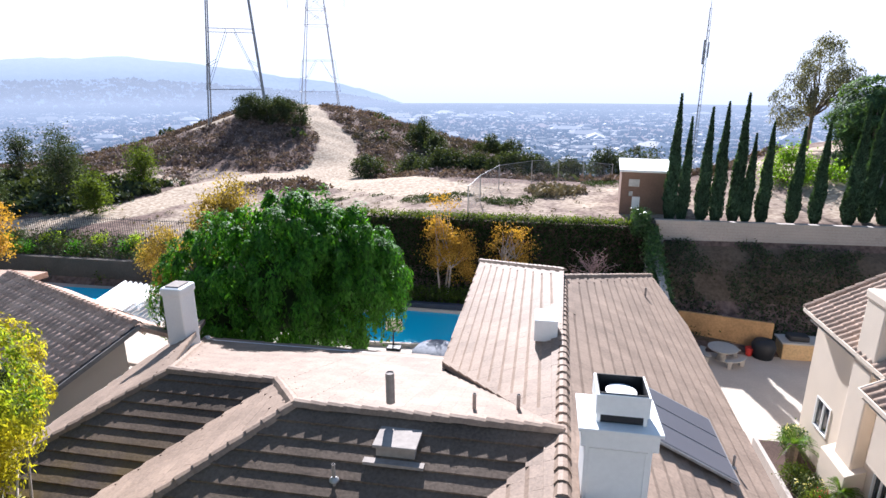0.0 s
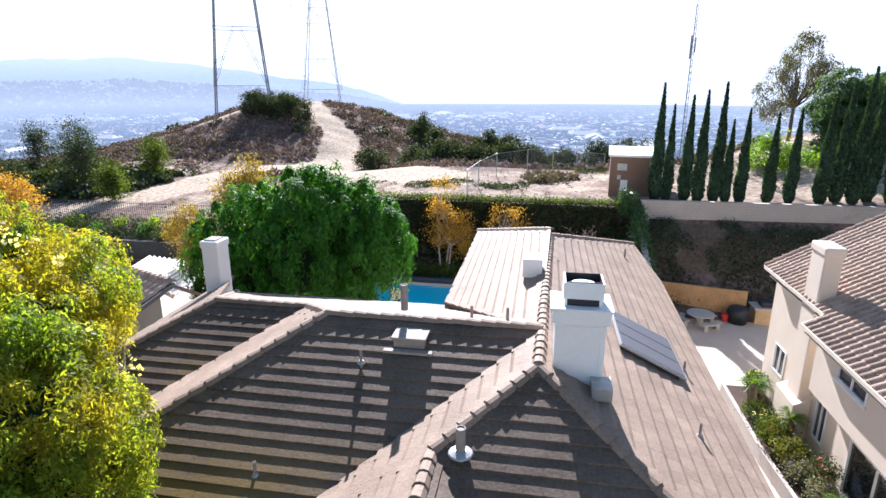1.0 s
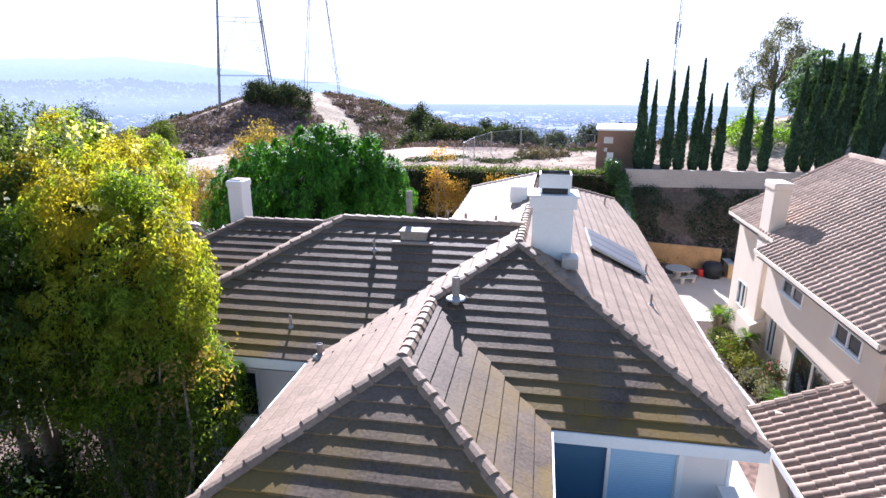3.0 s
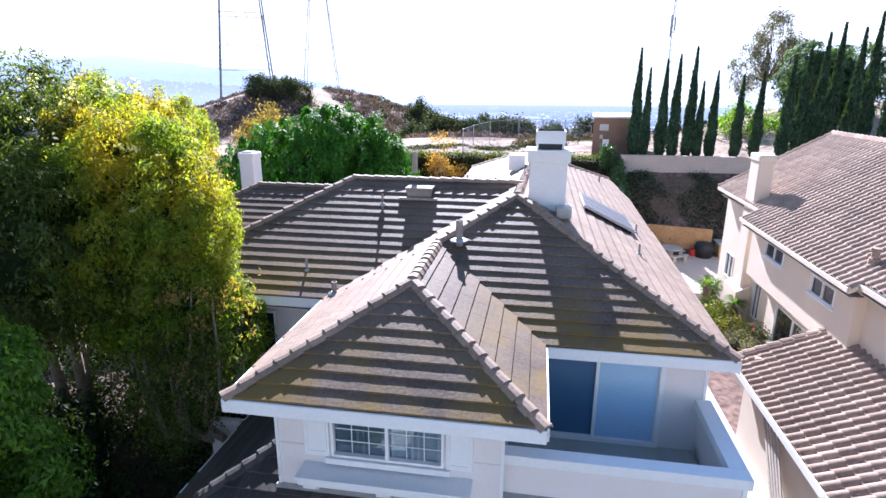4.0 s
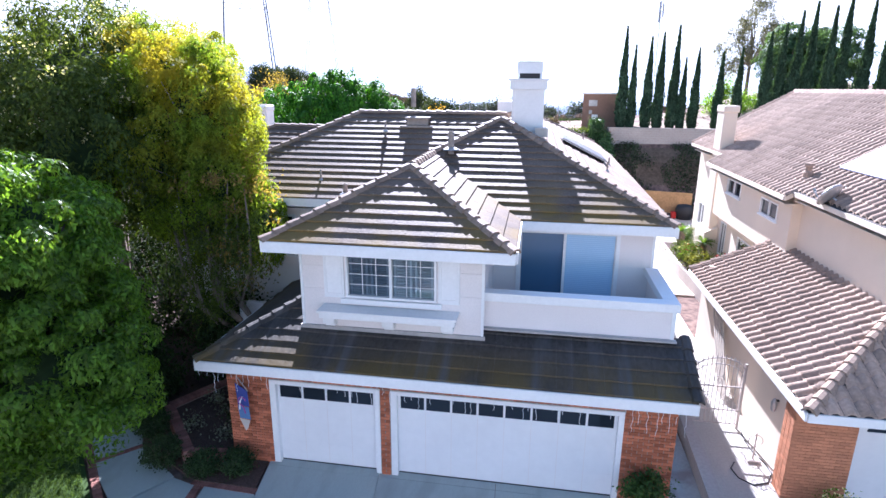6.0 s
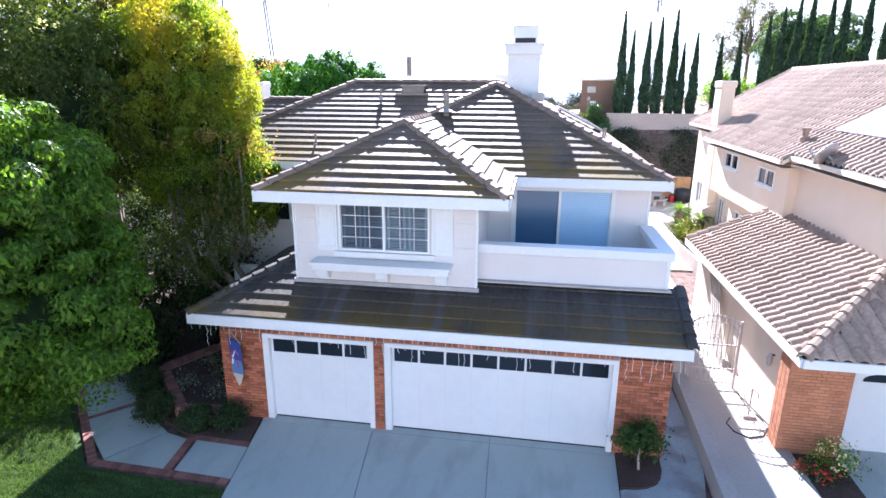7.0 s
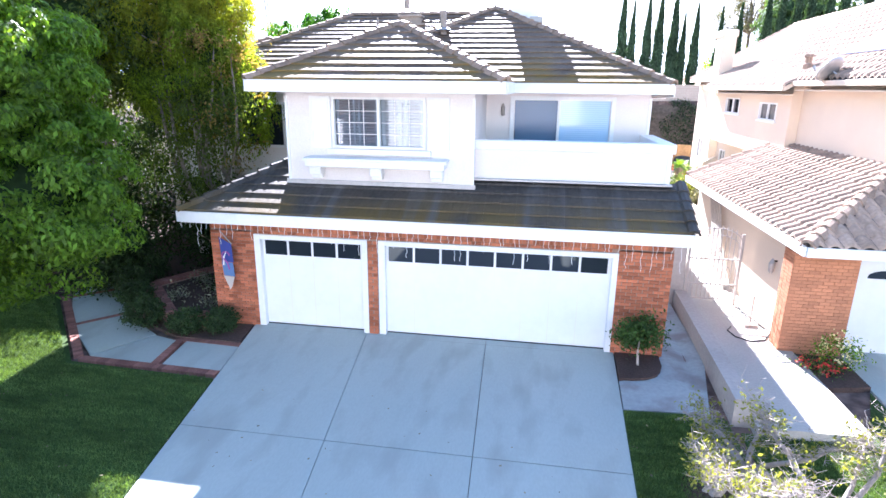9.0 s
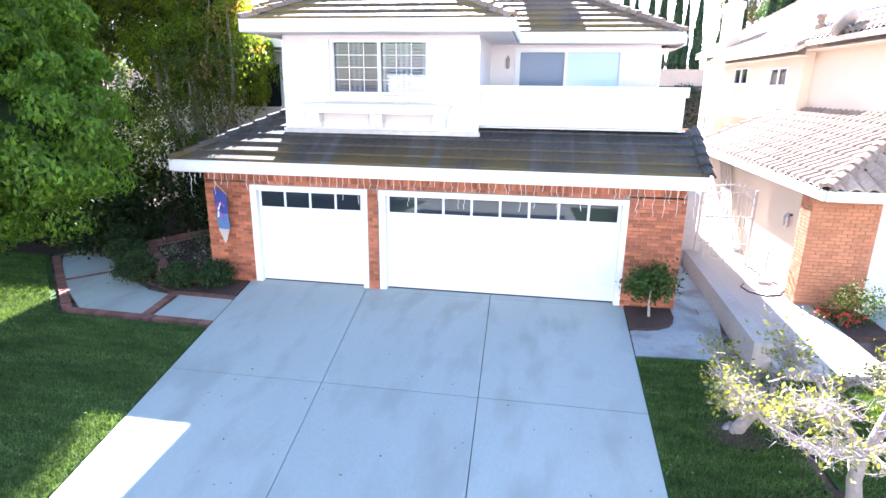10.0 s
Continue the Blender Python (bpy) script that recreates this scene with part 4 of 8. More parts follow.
# front window with shutters, blinds and a shelf on corbels
window = part("window", frame_y(Geo(), -1.16, 4.18, 0.94, 5.28, 0.60, 0.74, 0.05).box(-0.14, 0.61, 4.23, -0.08, 0.72, 5.23), WHITE, house, "white-framed sliding window with shutters and blinds")
for x0, x1 in ((-1.11, -0.14), (-0.08, 0.89)):
    part("pane", Geo().box(x0, 0.705, 4.23, x1, 0.712, 5.23), SCREEN_GLASS if x0 < -0.5 else WINDOW_GLASS, window, "window glass behind an insect screen" if x0 < -0.5 else "reflecting window glass").visible_shadow = False
    g = Geo()
    for i in range(1, 3):
        x = x0 + (x1 - x0) * i / 3
        g.box(x - 0.007, 0.690, 4.23, x + 0.007, 0.703, 5.23)
    for i in (1, 2, 3):
        z = 4.23 + i / 4
        g.box(x0, 0.691, z - 0.007, x1, 0.702, z + 0.007)
    part("muntins", g, WHITE, window)
    g = Geo()
    for i in range(15):
        z = 4.25 + i * 0.066
        g.add([(x0 + 0.02, 0.722, z), (x1 - 0.02, 0.722, z), (x1 - 0.02, 0.758, z + 0.036), (x0 + 0.02, 0.758, z + 0.036), (x0 + 0.02, 0.726, z - 0.004), (x1 - 0.02, 0.726, z - 0.004), (x1 - 0.02, 0.762, z + 0.032), (x0 + 0.02, 0.762, z + 0.032)], [(0, 1, 2, 3), (7, 6, 5, 4), (0, 4, 5, 1), (2, 6, 7, 3), (1, 5, 6, 2), (0, 3, 7, 4)])
    part("blind", g, BLIND, window, "white slatted blind")["kind"] = "stuff"
    for k in (0.06, 0.44, 0.56, 0.94):
        part("blind_stile", Geo().box(x0 + k * (x1 - x0) - 0.025, 0.715, 4.23, x0 + k * (x1 - x0) + 0.025, 0.735, 5.23), BLIND, window)
for x0, x1 in ((-1.68, -1.20), (0.98, 1.46)):
    sh = part("shutter", Geo().box(x0, 0.615, 4.16, x1, 0.66, 5.29), WHITE, house, "white panelled shutter", 0.005)
    part("panel", frame_y(Geo(), x0 + 0.05, 4.24, x1 - 0.05, 5.2, 0.60, 0.616, 0.025), WHITE, sh)
part("window_sill", Geo().box(-1.28, 0.56, 4.04, 1.06, 0.66, 4.16), WHITE, house, "", 0.01)
shelf = part("window_shelf", Geo().box(-1.68, 0.20, 3.80, 1.42, 0.66, 3.93).box(-1.72, 0.16, 3.93, 1.46, 0.66, 3.99), WHITE, house, "white flower-box shelf on corbels", 0.01)
for x in (-1.52, -0.13, 1.22):
    part("corbel", Geo().prism([(x - 0.14, 0.66), (x - 0.14, 0.36), (x + 0.14, 0.36), (x + 0.14, 0.66)], 3.60, 3.80).prism([(x - 0.12, 0.66), (x - 0.12, 0.48), (x + 0.12, 0.48), (x + 0.12, 0.66)], 3.50, 3.60), WHITE, shelf, "", 0.02)

# balcony sliding door
slider = part("sliding_door", frame_y(Geo(), 2.60, 3.15, 5.22, 5.30, 3.44, 3.6, 0.10).box(3.80, 3.46, 3.25, 3.87, 3.58, 5.2), WHITE, house, "white-framed sliding glass door with blinds")
part("pane", Geo().box(2.70, 3.560, 3.25, 3.80, 3.567, 5.2), GLASS_SCREEN, slider, "dark glass behind an insect screen")
part("pane", Geo().box(3.87, 3.530, 3.25, 5.12, 3.537, 5.2), GLASS_BLUE, slider, "glass over closed pale blinds")
g = Geo()
for i in range(37):
    g.box(3.9, 3.520, 3.27 + i * 0.052, 5.1, 3.528, 3.27 + i * 0.052 + 0.014)
part("blind", g, material("pale_blue_blind", (0.48, 0.66, 0.84), vary=0.05, rough=0.5, bump=0), slider)["kind"] = "stuff"
part("handle", Geo().box(2.715, 3.53, 4.25, 2.74, 3.56, 4.45), BLACK, slider)
wall_lamp = thing("wall_lamp", (2.42, 3.45, 4.95), "small bronze wall lantern beside the balcony door", "lamp")
part("body", Geo().lathe(2.42, 3.42, [(0.02, 4.80), (0.045, 4.84), (0.05, 5.02), (0.03, 5.08), (0.01, 5.12)], 8), PIPE, wall_lamp)
part("back_plate", Geo().box(2.38, 3.48, 4.85, 2.46, 3.5, 5.05), PIPE, wall_lamp)

# side window of the left wing
win_l = part("window", frame_y(Geo(), -5.66, 3.64, -4.34, 5.01, 5.14, 5.3, 0.07).box(-5.03, 5.16, 3.7, -4.97, 5.28, 4.95), WHITE, house, "white-framed window under the eave")
part("pane", Geo().box(-5.6, 5.25, 3.7, -4.4, 5.257, 4.95), GLASS_DARK, win_l)

# garage front: brick piers, lintel course, two sectional doors
brick_mesh = Geo().box(-0.098, -0.02, 0, 0.098, 0.05, 0.062).mesh("wall_brick", BRICK)
half_mesh = Geo().box(-0.047, -0.02, 0, 0.047, 0.05, 0.062).mesh("half_brick", BRICK)
soldier = Geo().box(-0.031, -0.024, 0, 0.031, 0.05, 0.2).mesh("soldier_brick", BRICK)
rngb = random.Random(21)


def brick_pier(x0, x1, z1):
    pier = part("brick_pier", Geo().box(x0 + 0.006, 0.0, -0.05, x1 - 0.006, 0.16, z1), MORTAR, house, "red brick pier with pale mortar joints")
    w = x1 - x0
    n = max(1, round(w / 0.208))
    step = w / n
    for r in range(int(z1 / 0.0745)):
        z = 0.005 + r * 0.0745
        for i in range(n + (r % 2)):
            dy = rngb.uniform(-0.004, 0.004)
            if r % 2 and i in (0, n):
                x = x0 + step * 0.25 if i == 0 else x1 - step * 0.25
                piece("brick", half_mesh, Matrix.Translation((x, dy, z)), pier)
            else:
                piece("brick", brick_mesh, Matrix.Translation((x0 + step * (i + (0 if r % 2 else 0.5)), dy, z)), pier)
    return pier


brick_pier(-3.98, -2.92, 2.33)
brick_pier(-0.255, -0.005, 2.26)
brick_pier(5.11, 6.20, 2.33)
lintel = part("brick_lintel", Geo().box(-3.97, 0.0, 2.26, 6.19, 0.16, 2.6), MORTAR, house, "soldier course of red bricks over the garage doors")
for i in range(int(10.16 / 0.0705)):
    piece("brick", soldier, Matrix.Translation((-3.94 + i * 0.0705, rngb.uniform(-0.003, 0.003), 2.352)), lintel)
for i in range(int(8.0 / 0.208)):
    piece("brick", brick_mesh, Matrix.Translation((-2.82 + i * 0.208, 0, 2.275)), lintel)


def garage_door(x0, x1, panes):
    """A white sectional door with a row of small panes, in a white jamb."""
    door = part("garage_door", Geo().box(x0, 0.12, 0.03, x1, 0.16, 2.14), DOOR_WHITE, house, "white sectional garage door with a row of small panes")
    for a, z0, b in ((x0 - 0.15, -0.02, x0), (x1, -0.02, x1 + 0.12), (x0, 2.14, x1)):
        part("jamb", Geo().box(a, -0.02, z0, b, 0.14, 2.25), WHITE, door, "white jamb", 0.006)
    step = (x1 - x0 - 0.08) / panes
    for i in range(panes):
        a = x0 + 0.06 + i * step
        part("pane", Geo().box(a, 0.108, 1.76, a + step - 0.05, 0.116, 2.10), GLASS_DARK, door, "dark glass pane")
        part("pane_frame", frame_y(Geo(), a - 0.02, 1.74, a + step - 0.03, 2.12, 0.10, 0.122, 0.02), DOOR_WHITE, door)
    for z in (0.58, 1.12, 1.68):
        part("section_joint", Geo().box(x0 + 0.01, 0.1185, z - 0.0015, x1 - 0.01, 0.121, z + 0.0015), DOOR_WHITE, door)
    for i in range(1, panes):
        a = x0 + 0.04 + i * step
        part("panel_groove", Geo().box(a - 0.005, 0.1175, 0.06, a + 0.005, 0.1205, 1.7), STUCCO, door)
    part("bottom_seal", Geo().box(x0, 0.11, 0.036, x1, 0.17, 0.062), BLACK, door)


garage_door(-2.77, -0.37, 4)
garage_door(0.15, 5.0, 8)

# main chimney with an open-topped shroud
chimney = part("chimney", Geo().box(2.12, 7.82, 6.6, 3.14, 8.62, 8.95), WHITE, house, "white stucco chimney with a metal shroud", 0.02)
part("crown", Geo().box(2.05, 7.74, 8.78, 3.21, 8.70, 9.06).box(2.0, 7.70, 9.06, 3.26, 8.74, 9.12), WHITE, chimney, "", 0.012)
part("panel_trim", frame_y(Geo(), 2.19, 7.5, 3.07, 8.72, 7.80, 7.822, 0.035), WHITE, chimney)
sh = Geo()
for x0, y0, x1, y1 in ((2.25, 7.88, 3.05, 7.92), (2.25, 8.52, 3.05, 8.56), (2.25, 7.92, 2.29, 8.52), (3.01, 7.92, 3.05, 8.52)):
    sh.box(x0, y0, 9.28, x1, y1, 9.62)
part("shroud", sh, WHITE, chimney, "white sheet-metal shroud")
for x, y in ((2.27, 7.9), (2.97, 7.9), (2.27, 8.48), (2.97, 8.48)):
    part("shroud_leg", Geo().box(x, y, 9.12, x + 0.06, y + 0.06, 9.3), WHITE, chimney)
for x0, y0, x1, y1 in ((2.29, 7.915, 3.01, 7.925), (2.29, 8.515, 3.01, 8.525), (2.285, 7.925, 2.295, 8.515), (3.005, 7.925, 3.015, 8.515)):
    part("liner", Geo().box(x0, y0, 9.3, x1, y1, 9.64), BLACK, chimney, "black shroud lining")
part("inside_floor", Geo().box(2.29, 7.92, 9.13, 3.01, 8.52, 9.3), BLACK, chimney)
part("flue_cap", Geo().lathe(2.65, 8.2, [(0.1, 9.3), (0.1, 9.5), (0.24, 9.5), (0.24, 9.53), (0.05, 9.57)], 20), WHITE, chimney, "round flue cap")
part("saddle", Geo().box(2.9, 7.3, 7.35, 3.3, 7.85, 7.62), METAL_GREY, chimney)
chim_l = part("chimney", Geo().box(-10.48, 15.0, 5.0, -9.83, 15.75, 7.95), WHITE, house, "plain white stucco chimney", 0.04)
part("rim", Geo().box(-10.52, 14.96, 7.68, -9.79, 15.79, 7.96), WHITE, chim_l, "", 0.06)
part("cap", Geo().box(-10.40, 15.1, 7.96, -9.92, 15.65, 8.0), PIPE, chim_l)

# vents, pipes, skylight and solar panel
box = part("roof_vent_box", Geo().box(-1.52, 8.56, 7.3, -0.78, 9.3, 7.80), PIPE, house, "square sheet-metal attic vent", 0.01)
part("lid", Geo().box(-1.56, 8.48, 7.78, -0.74, 9.32, 7.84), PIPE, box, "", 0.01)
part("flashing", Geo().box(-1.72, 8.35, 7.5, -0.58, 8.5, 7.56), PIPE, box)


def vent_pipe(x, y, z, r, h, storm=True):
    g = Geo().lathe(x, y, [(r, z - 0.1), (r, z + h), (r * 0.8, z + h), (r * 0.8, z + h - 0.02)], 12)
    v = part("vent_pipe", g, PIPE, house, "painted roof vent pipe")
    if storm:
        part("collar", Geo().lathe(x, y, [(r * 2.6, z + 0.02), (r * 2.4, z + 0.05), (r * 1.2, z + 0.10)], 14), METAL_GREY, v)
    return v


vent_pipe(0.50, 5.55, 7.05, 0.09, 0.55)
vent_pipe(-1.46, 9.45, 8.25, 0.09, 0.55, False)
vent_pipe(-2.13, 8.0, 7.35, 0.035, 0.36)
vent_pipe(-3.57, 5.57, 6.0, 0.035, 0.36)
vent_pipe(-2.5, 4.7, 5.75, 0.07, 0.35)
for x, y in ((0.1, 10.3), (1.0, 10.6), (5.5, 22.0)):
    vent_pipe(x, y, zrear(x, y) if y < 12 else zr(x, y), 0.04, 0.4, False)
part("skylight", Geo().box(1.25, 13.7, 7.7, 1.85, 14.5, 8.3), WHITE, house, "white box skylight", 0.02)
for x, y in ((5.75, 11.6), (5.3, 8.2)):
    vent_pipe(x, y, zr(x, y), 0.03, 0.35)
panel_m = Matrix.Translation((4.75, 11.9, zr(4.75, 11.9) + 0.22)) @ pose(0, 0, 0, 0, math.degrees(math.atan(S)), 0)
solar = part("solar_panel", Geo().box(-0.95, -1.2, -0.06, 0.95, 1.2, 0.0, panel_m), METAL_GREY, house, "tilted solar collector on a rack")
for i in range(3):
    part("glazing", Geo().box(-0.91, -1.15 + i * 0.78, 0.004, 0.91, -0.42 + i * 0.78, 0.012, panel_m), glass("collector_glass", (0.11, 0.105, 0.12), 0.45) if i == 0 else bpy.data.materials["collector_glass"], solar)
for rx in (-0.85, 0.8):
    part("rack_rail", Geo().box(rx, -1.1, -0.3, rx + 0.05, 1.1, -0.06, panel_m), BLACK, solar)

# ---- the house next door, with barrel tiles ----
CAP_N = cap_mesh("barrel_cap", TILE_N, 0.16, 0.12, 0.42)
n_house = thing("house", (13, 12, 0), "two-storey peach stucco house with clay barrel-tile roofs", "house")
NS, NE, NU = 0.44, 5.62, 0.57
znl = lambda x, y: NE + NU * (x - 10.7)
zng = lambda x, y: 2.55 + NS * (x - 8.65)
zngf = lambda x, y: 2.55 + NS * (y - 0.05)
N_ROOF = [
    ([(11.35, 22.1), (11.35, 16.6), (16.1, 16.6), (16.1, 22.1)], znl, (-1, 0), -10.7),
    ([(10.7, 16.6), (10.7, 7.9), (16.1, 7.9), (16.1, 16.6)], znl, (-1, 0), -10.7),
    ([(10.95, 7.9), (10.95, 1.0), (16.1, 1.0), (16.1, 7.9)], znl, (-1, 0), -10.7),
]
near = lambda x, y: y < 4.6 and x < 11.4
for poly, zfun, fall, eave in N_ROOF:
    deck = part("roof_deck", Geo().prism(ccw(poly), lambda x, y: zfun(x, y) - 0.12, zfun), DECK, n_house)
    barrel_tiles(poly, zfun, fall, eave, TILE_N, deck, high=0.085, step=0.05)
part("roof_deck", Geo().prism([(16.1, 1.0), (22.0, 1.0), (22.0, 22.1), (16.1, 22.1)], lambda x, y: 8.56 - NU * (x - 16.1), lambda x, y: 8.7 - NU * (x - 16.1)), TILE_N, n_house)
for poly, zfun, fall, eave in (
    ([(8.65, 0.05), (8.65, 9.6), (12.2, 9.6), (12.2, 3.6)], zng, (-1, 0), -8.65),
    ([(8.65, 0.05), (17.0, 0.05), (17.0, 3.6), (12.2, 3.6)], zngf, (0, -1), -0.05),
):
    deck = part("roof_deck", Geo().prism(ccw(poly), lambda x, y: zfun(x, y) - 0.12, zfun), DECK, n_house)
    barrel_tiles(poly, zfun, fall, eave, TILE_N, deck, near if fall[0] else None, high=0.085, step=0.05)
for f, a, b in ((znl, (11.35, 22.05), (16.1, 22.05)), (znl, (16.1, 22.1), (16.1, 1.0)), (zng, (8.65, 0.05), (12.2, 3.6)), (zng, (8.65, 9.55), (11.4, 9.55))):
    ridge_caps(top(f, *a), top(f, *b), n_house, CAP_N, 0.36)
for a, b, z in (((11.35, 22.1), (11.35, 16.6), NE + 0.39), ((11.35, 16.6), (10.7, 16.6), (NE + 0.36, NE + 0.0)), ((10.7, 16.6), (10.7, 7.9), NE + 0.02), ((10.7, 7.9), (10.95, 7.9), (NE + 0.0, NE + 0.14)), ((10.95, 7.9), (10.95, 1.0), NE + 0.16), ((8.65, 9.6), (8.65, 0.05), 2.57), ((8.65, 0.05), (17.0, 0.05), 2.57), ((16.1, 22.1), (11.35, 22.1), (NE + 3.07, NE + 0.37))):
    fascia(a, b, z, n_house, 0.2 if z == 2.57 else 0.14, WHITE if z == 2.57 else STUCCO_N)
# the upper storey juts out over a recessed ground floor
W1, W2 = (13.07, 4.58, 14.77, 5.2), (9.35, 4.5, 10.88, 5.1)
W3, W4, W5 = (11.4, 0.75, 14.4, 2.72), (19.7, 1.9, 20.75, 3.08), (15.98, 1.3, 16.76, 2.87)
wall_x(11.15, 11.3, 8.3, 16.3, 3.42, 5.75, [W1, W2], STUCCO_N, n_house)
wall_x(11.75, 11.9, 8.3, 21.7, 0, 3.42, [W3, W5, W4], STUCCO_N, n_house)
wall_x(11.75, 11.9, 16.3, 21.7, 3.42, 6.1, [], STUCCO_N, n_house)
wall_y(16.15, 16.3, 11.3, 11.9, 3.42, 5.95, [], STUCCO_N, n_house)
part("overhang", Geo().box(11.15, 8.3, 3.34, 11.75, 16.3, 3.417), STUCCO_N, n_house)
for a, b, z in ((13.0, 14.84, 4.52), (9.28, 10.95, 4.44)):
    part("sill", Geo().box(11.08, a, z, 11.16, b, z + 0.06), WHITE, n_house, "", 0.01)
wall_x(11.45, 11.6, 1.6, 8.3, 2.4, 5.9, [], STUCCO_N, n_house)
wall_y(8.3, 8.45, 11.3, 11.6, 2.4, 5.85, [], STUCCO_N, n_house)
part("soffit", Geo().box(10.74, 7.9, 5.36, 11.15, 16.5, 5.39).box(10.98, 1.2, 5.5, 11.45, 7.86, 5.53).box(11.38, 16.6, 5.7, 11.75, 21.6, 5.73), STUCCO_N, n_house)
part("wall", Geo().add([(11.9, 21.55, 0), (21.5, 21.55, 0), (21.5, 21.55, 5.5), (16.1, 21.55, 8.5), (11.9, 21.55, 6.1), (11.9, 21.7, 0), (21.5, 21.7, 0), (21.5, 21.7, 5.5), (16.1, 21.7, 8.5), (11.9, 21.7, 6.1)], [(0, 1, 2, 3, 4), (9, 8, 7, 6, 5), (0, 5, 6, 1), (1, 6, 7, 2), (2, 7, 8, 3), (3, 8, 9, 4), (4, 9, 5, 0)]), STUCCO_N, n_house)
wall_x(9.0, 9.15, 1.1, 9.1, 0, 2.55, [], STUCCO_N, n_house)
wall_y(9.0, 9.15, 9.15, 11.75, 0, 2.9, [], STUCCO_N, n_house)
nch = part("chimney", Geo().box(11.38, 17.35, 0, 11.98, 18.4, 7.9), STUCCO_N, n_house, "peach stucco chimney", 0.05)
part("shoulder", Geo().prism([(11.15, 17.1), (11.75, 17.1), (11.75, 18.75), (11.15, 18.75)], 0, lambda x, y: 2.2 + 0.5 * (x - 11.15)), STUCCO_N, nch, "", 0.03)
part("rim", Geo().box(11.34, 17.30, 7.8, 12.03, 18.46, 8.12), STUCCO_N, nch, "", 0.06)


def window_x(x, hole, parent, mullions=1, name="window"):
    y0, z0, y1, z1 = hole
    g = Geo()
    w = 0.05
    g.box(x - 0.03, y0, z0, x + 0.08, y1, z0 + w).box(x - 0.03, y0, z1 - w, x + 0.08, y1, z1).box(x - 0.03, y0, z0 + w, x + 0.08, y0 + w, z1 - w).box(x - 0.03, y1 - w, z0 + w, x + 0.08, y1, z1 - w)
    for i in range(1, mullions + 1):
        y = y0 + (y1 - y0) * i / (mullions + 1)
        g.box(x - 0.02, y - 0.025, z0 + w, x + 0.07, y + 0.025, z1 - w)
    win = part(name, g, WHITE, parent, "white-framed sliding window")
    part("pane", Geo().box(x + 0.04, y0 + w, z0 + w, x + 0.047, y1 - w, z1 - w), GLASS_DARK, win)
    return win


for at_x, hole in ((11.15, W1), (11.15, W2), (11.75, W3), (11.75, W4), (11.75, W5)):
    window_x(at_x, hole, n_house)
# brick pier and garage door
pier_n = part("brick_pier", Geo().box(8.72, 0.62, -0.1, 9.95, 1.1, 2.35), material("warm_mortar", (0.46, 0.22, 0.13), vary=0.1, rough=0.95), n_house, "orange brick pier beside the garage door")
g = Geo()
for r in range(32):
    for i in range(7):
        a = 8.72 + (i - 0.5 * (r % 2)) * 0.208
        if a + 0.2 > 8.72 and a < 9.93:
            g.box(max(8.705, a), 0.605, r * 0.0745, min(9.96, a + 0.198), 0.7, r * 0.0745 + 0.064)
    for i in range(3):
        a = 0.61 + i * 0.17
        g.box(8.70, a + 0.01, r * 0.0745, 8.75, min(1.1, a + 0.162), r * 0.0745 + 0.064)
part("bricks", g, BRICK_N, pier_n)["kind"] = "stuff"
n_door = part("garage_door", Geo().box(10.1, 1.0, 0.0, 14.9, 1.05, 2.2), DOOR_WHITE, n_house, "white garage door with arched panes")
part("jamb", Geo().box(9.95, 0.9, -0.05, 10.1, 1.1, 2.35), WHITE, n_door)
part("lintel", Geo().box(10.1, 0.9, 2.2, 15, 1.1, 2.35), WHITE, n_door)
for i in range(5):
    a = 10.35 + i * 0.95
    pts = [(a, 1.72), (a + 0.75, 1.72)] + [(a + 0.375 + 0.375 * math.cos(t * math.pi / 8), 1.76 + 0.14 * math.sin(t * math.pi / 8)) for t in range(9)]
    g = Geo()
    k = len(pts)
    g.add([(x, 0.985, z) for x, z in pts] + [(x, 1.0, z) for x, z in pts], [tuple(range(k)), tuple(reversed(range(k, 2 * k)))] + [(i, (i + 1) % k, k + (i + 1) % k, k + i) for i in range(k)])
    part("pane", g, GLASS_DARK, n_door)
part("front_wall", Geo().box(15, 0.9, 0, 17, 1.1, 2.6).box(9.95, 0.95, 2.35, 17, 1.1, 2.75), STUCCO_N, n_house)
part("garage_inside", Geo().box(9.15, 3.5, 0, 12.4, 3.6, 2.5), WHITE, n_house)
# satellite dish
dish = thing("satellite_dish", (11.4, 6.0, 5.7), "grey satellite dish on a bent mast on the tiled roof", "satellite dish")
dm = Matrix.Translation((11.02, 5.75, 6.02)) @ pose(0, 0, 0, 58, 0, 215)
g = Geo()
rings = 5
vs = [(0, 0, 0)] + [(0.42 * r / rings * math.cos(t * math.pi / 9), 0.36 * r / rings * math.sin(t * math.pi / 9), 0.10 * (r / rings) ** 2) for r in range(1, rings + 1) for t in range(18)]
g.add([dm @ Vector(v) for v in vs], [(0, 1 + t, 1 + (t + 1) % 18) for t in range(18)] + [(1 + r * 18 + t, 1 + r * 18 + (t + 1) % 18, 1 + (r + 1) * 18 + (t + 1) % 18, 1 + (r + 1) * 18 + t)[::-1] for r in range(rings - 1) for t in range(18)])
reflector = part("reflector", g, METAL_GREY, dish, "", 0, True)
mod = reflector.modifiers.new("thickness", "SOLIDIFY")
mod.thickness = 0.02
part("mast", Geo().tube([(11.2, 5.55, 5.66), (11.2, 5.6, 5.85), dm @ Vector((0, 0, -0.03))], 0.025, 8), METAL_GREY, dish)
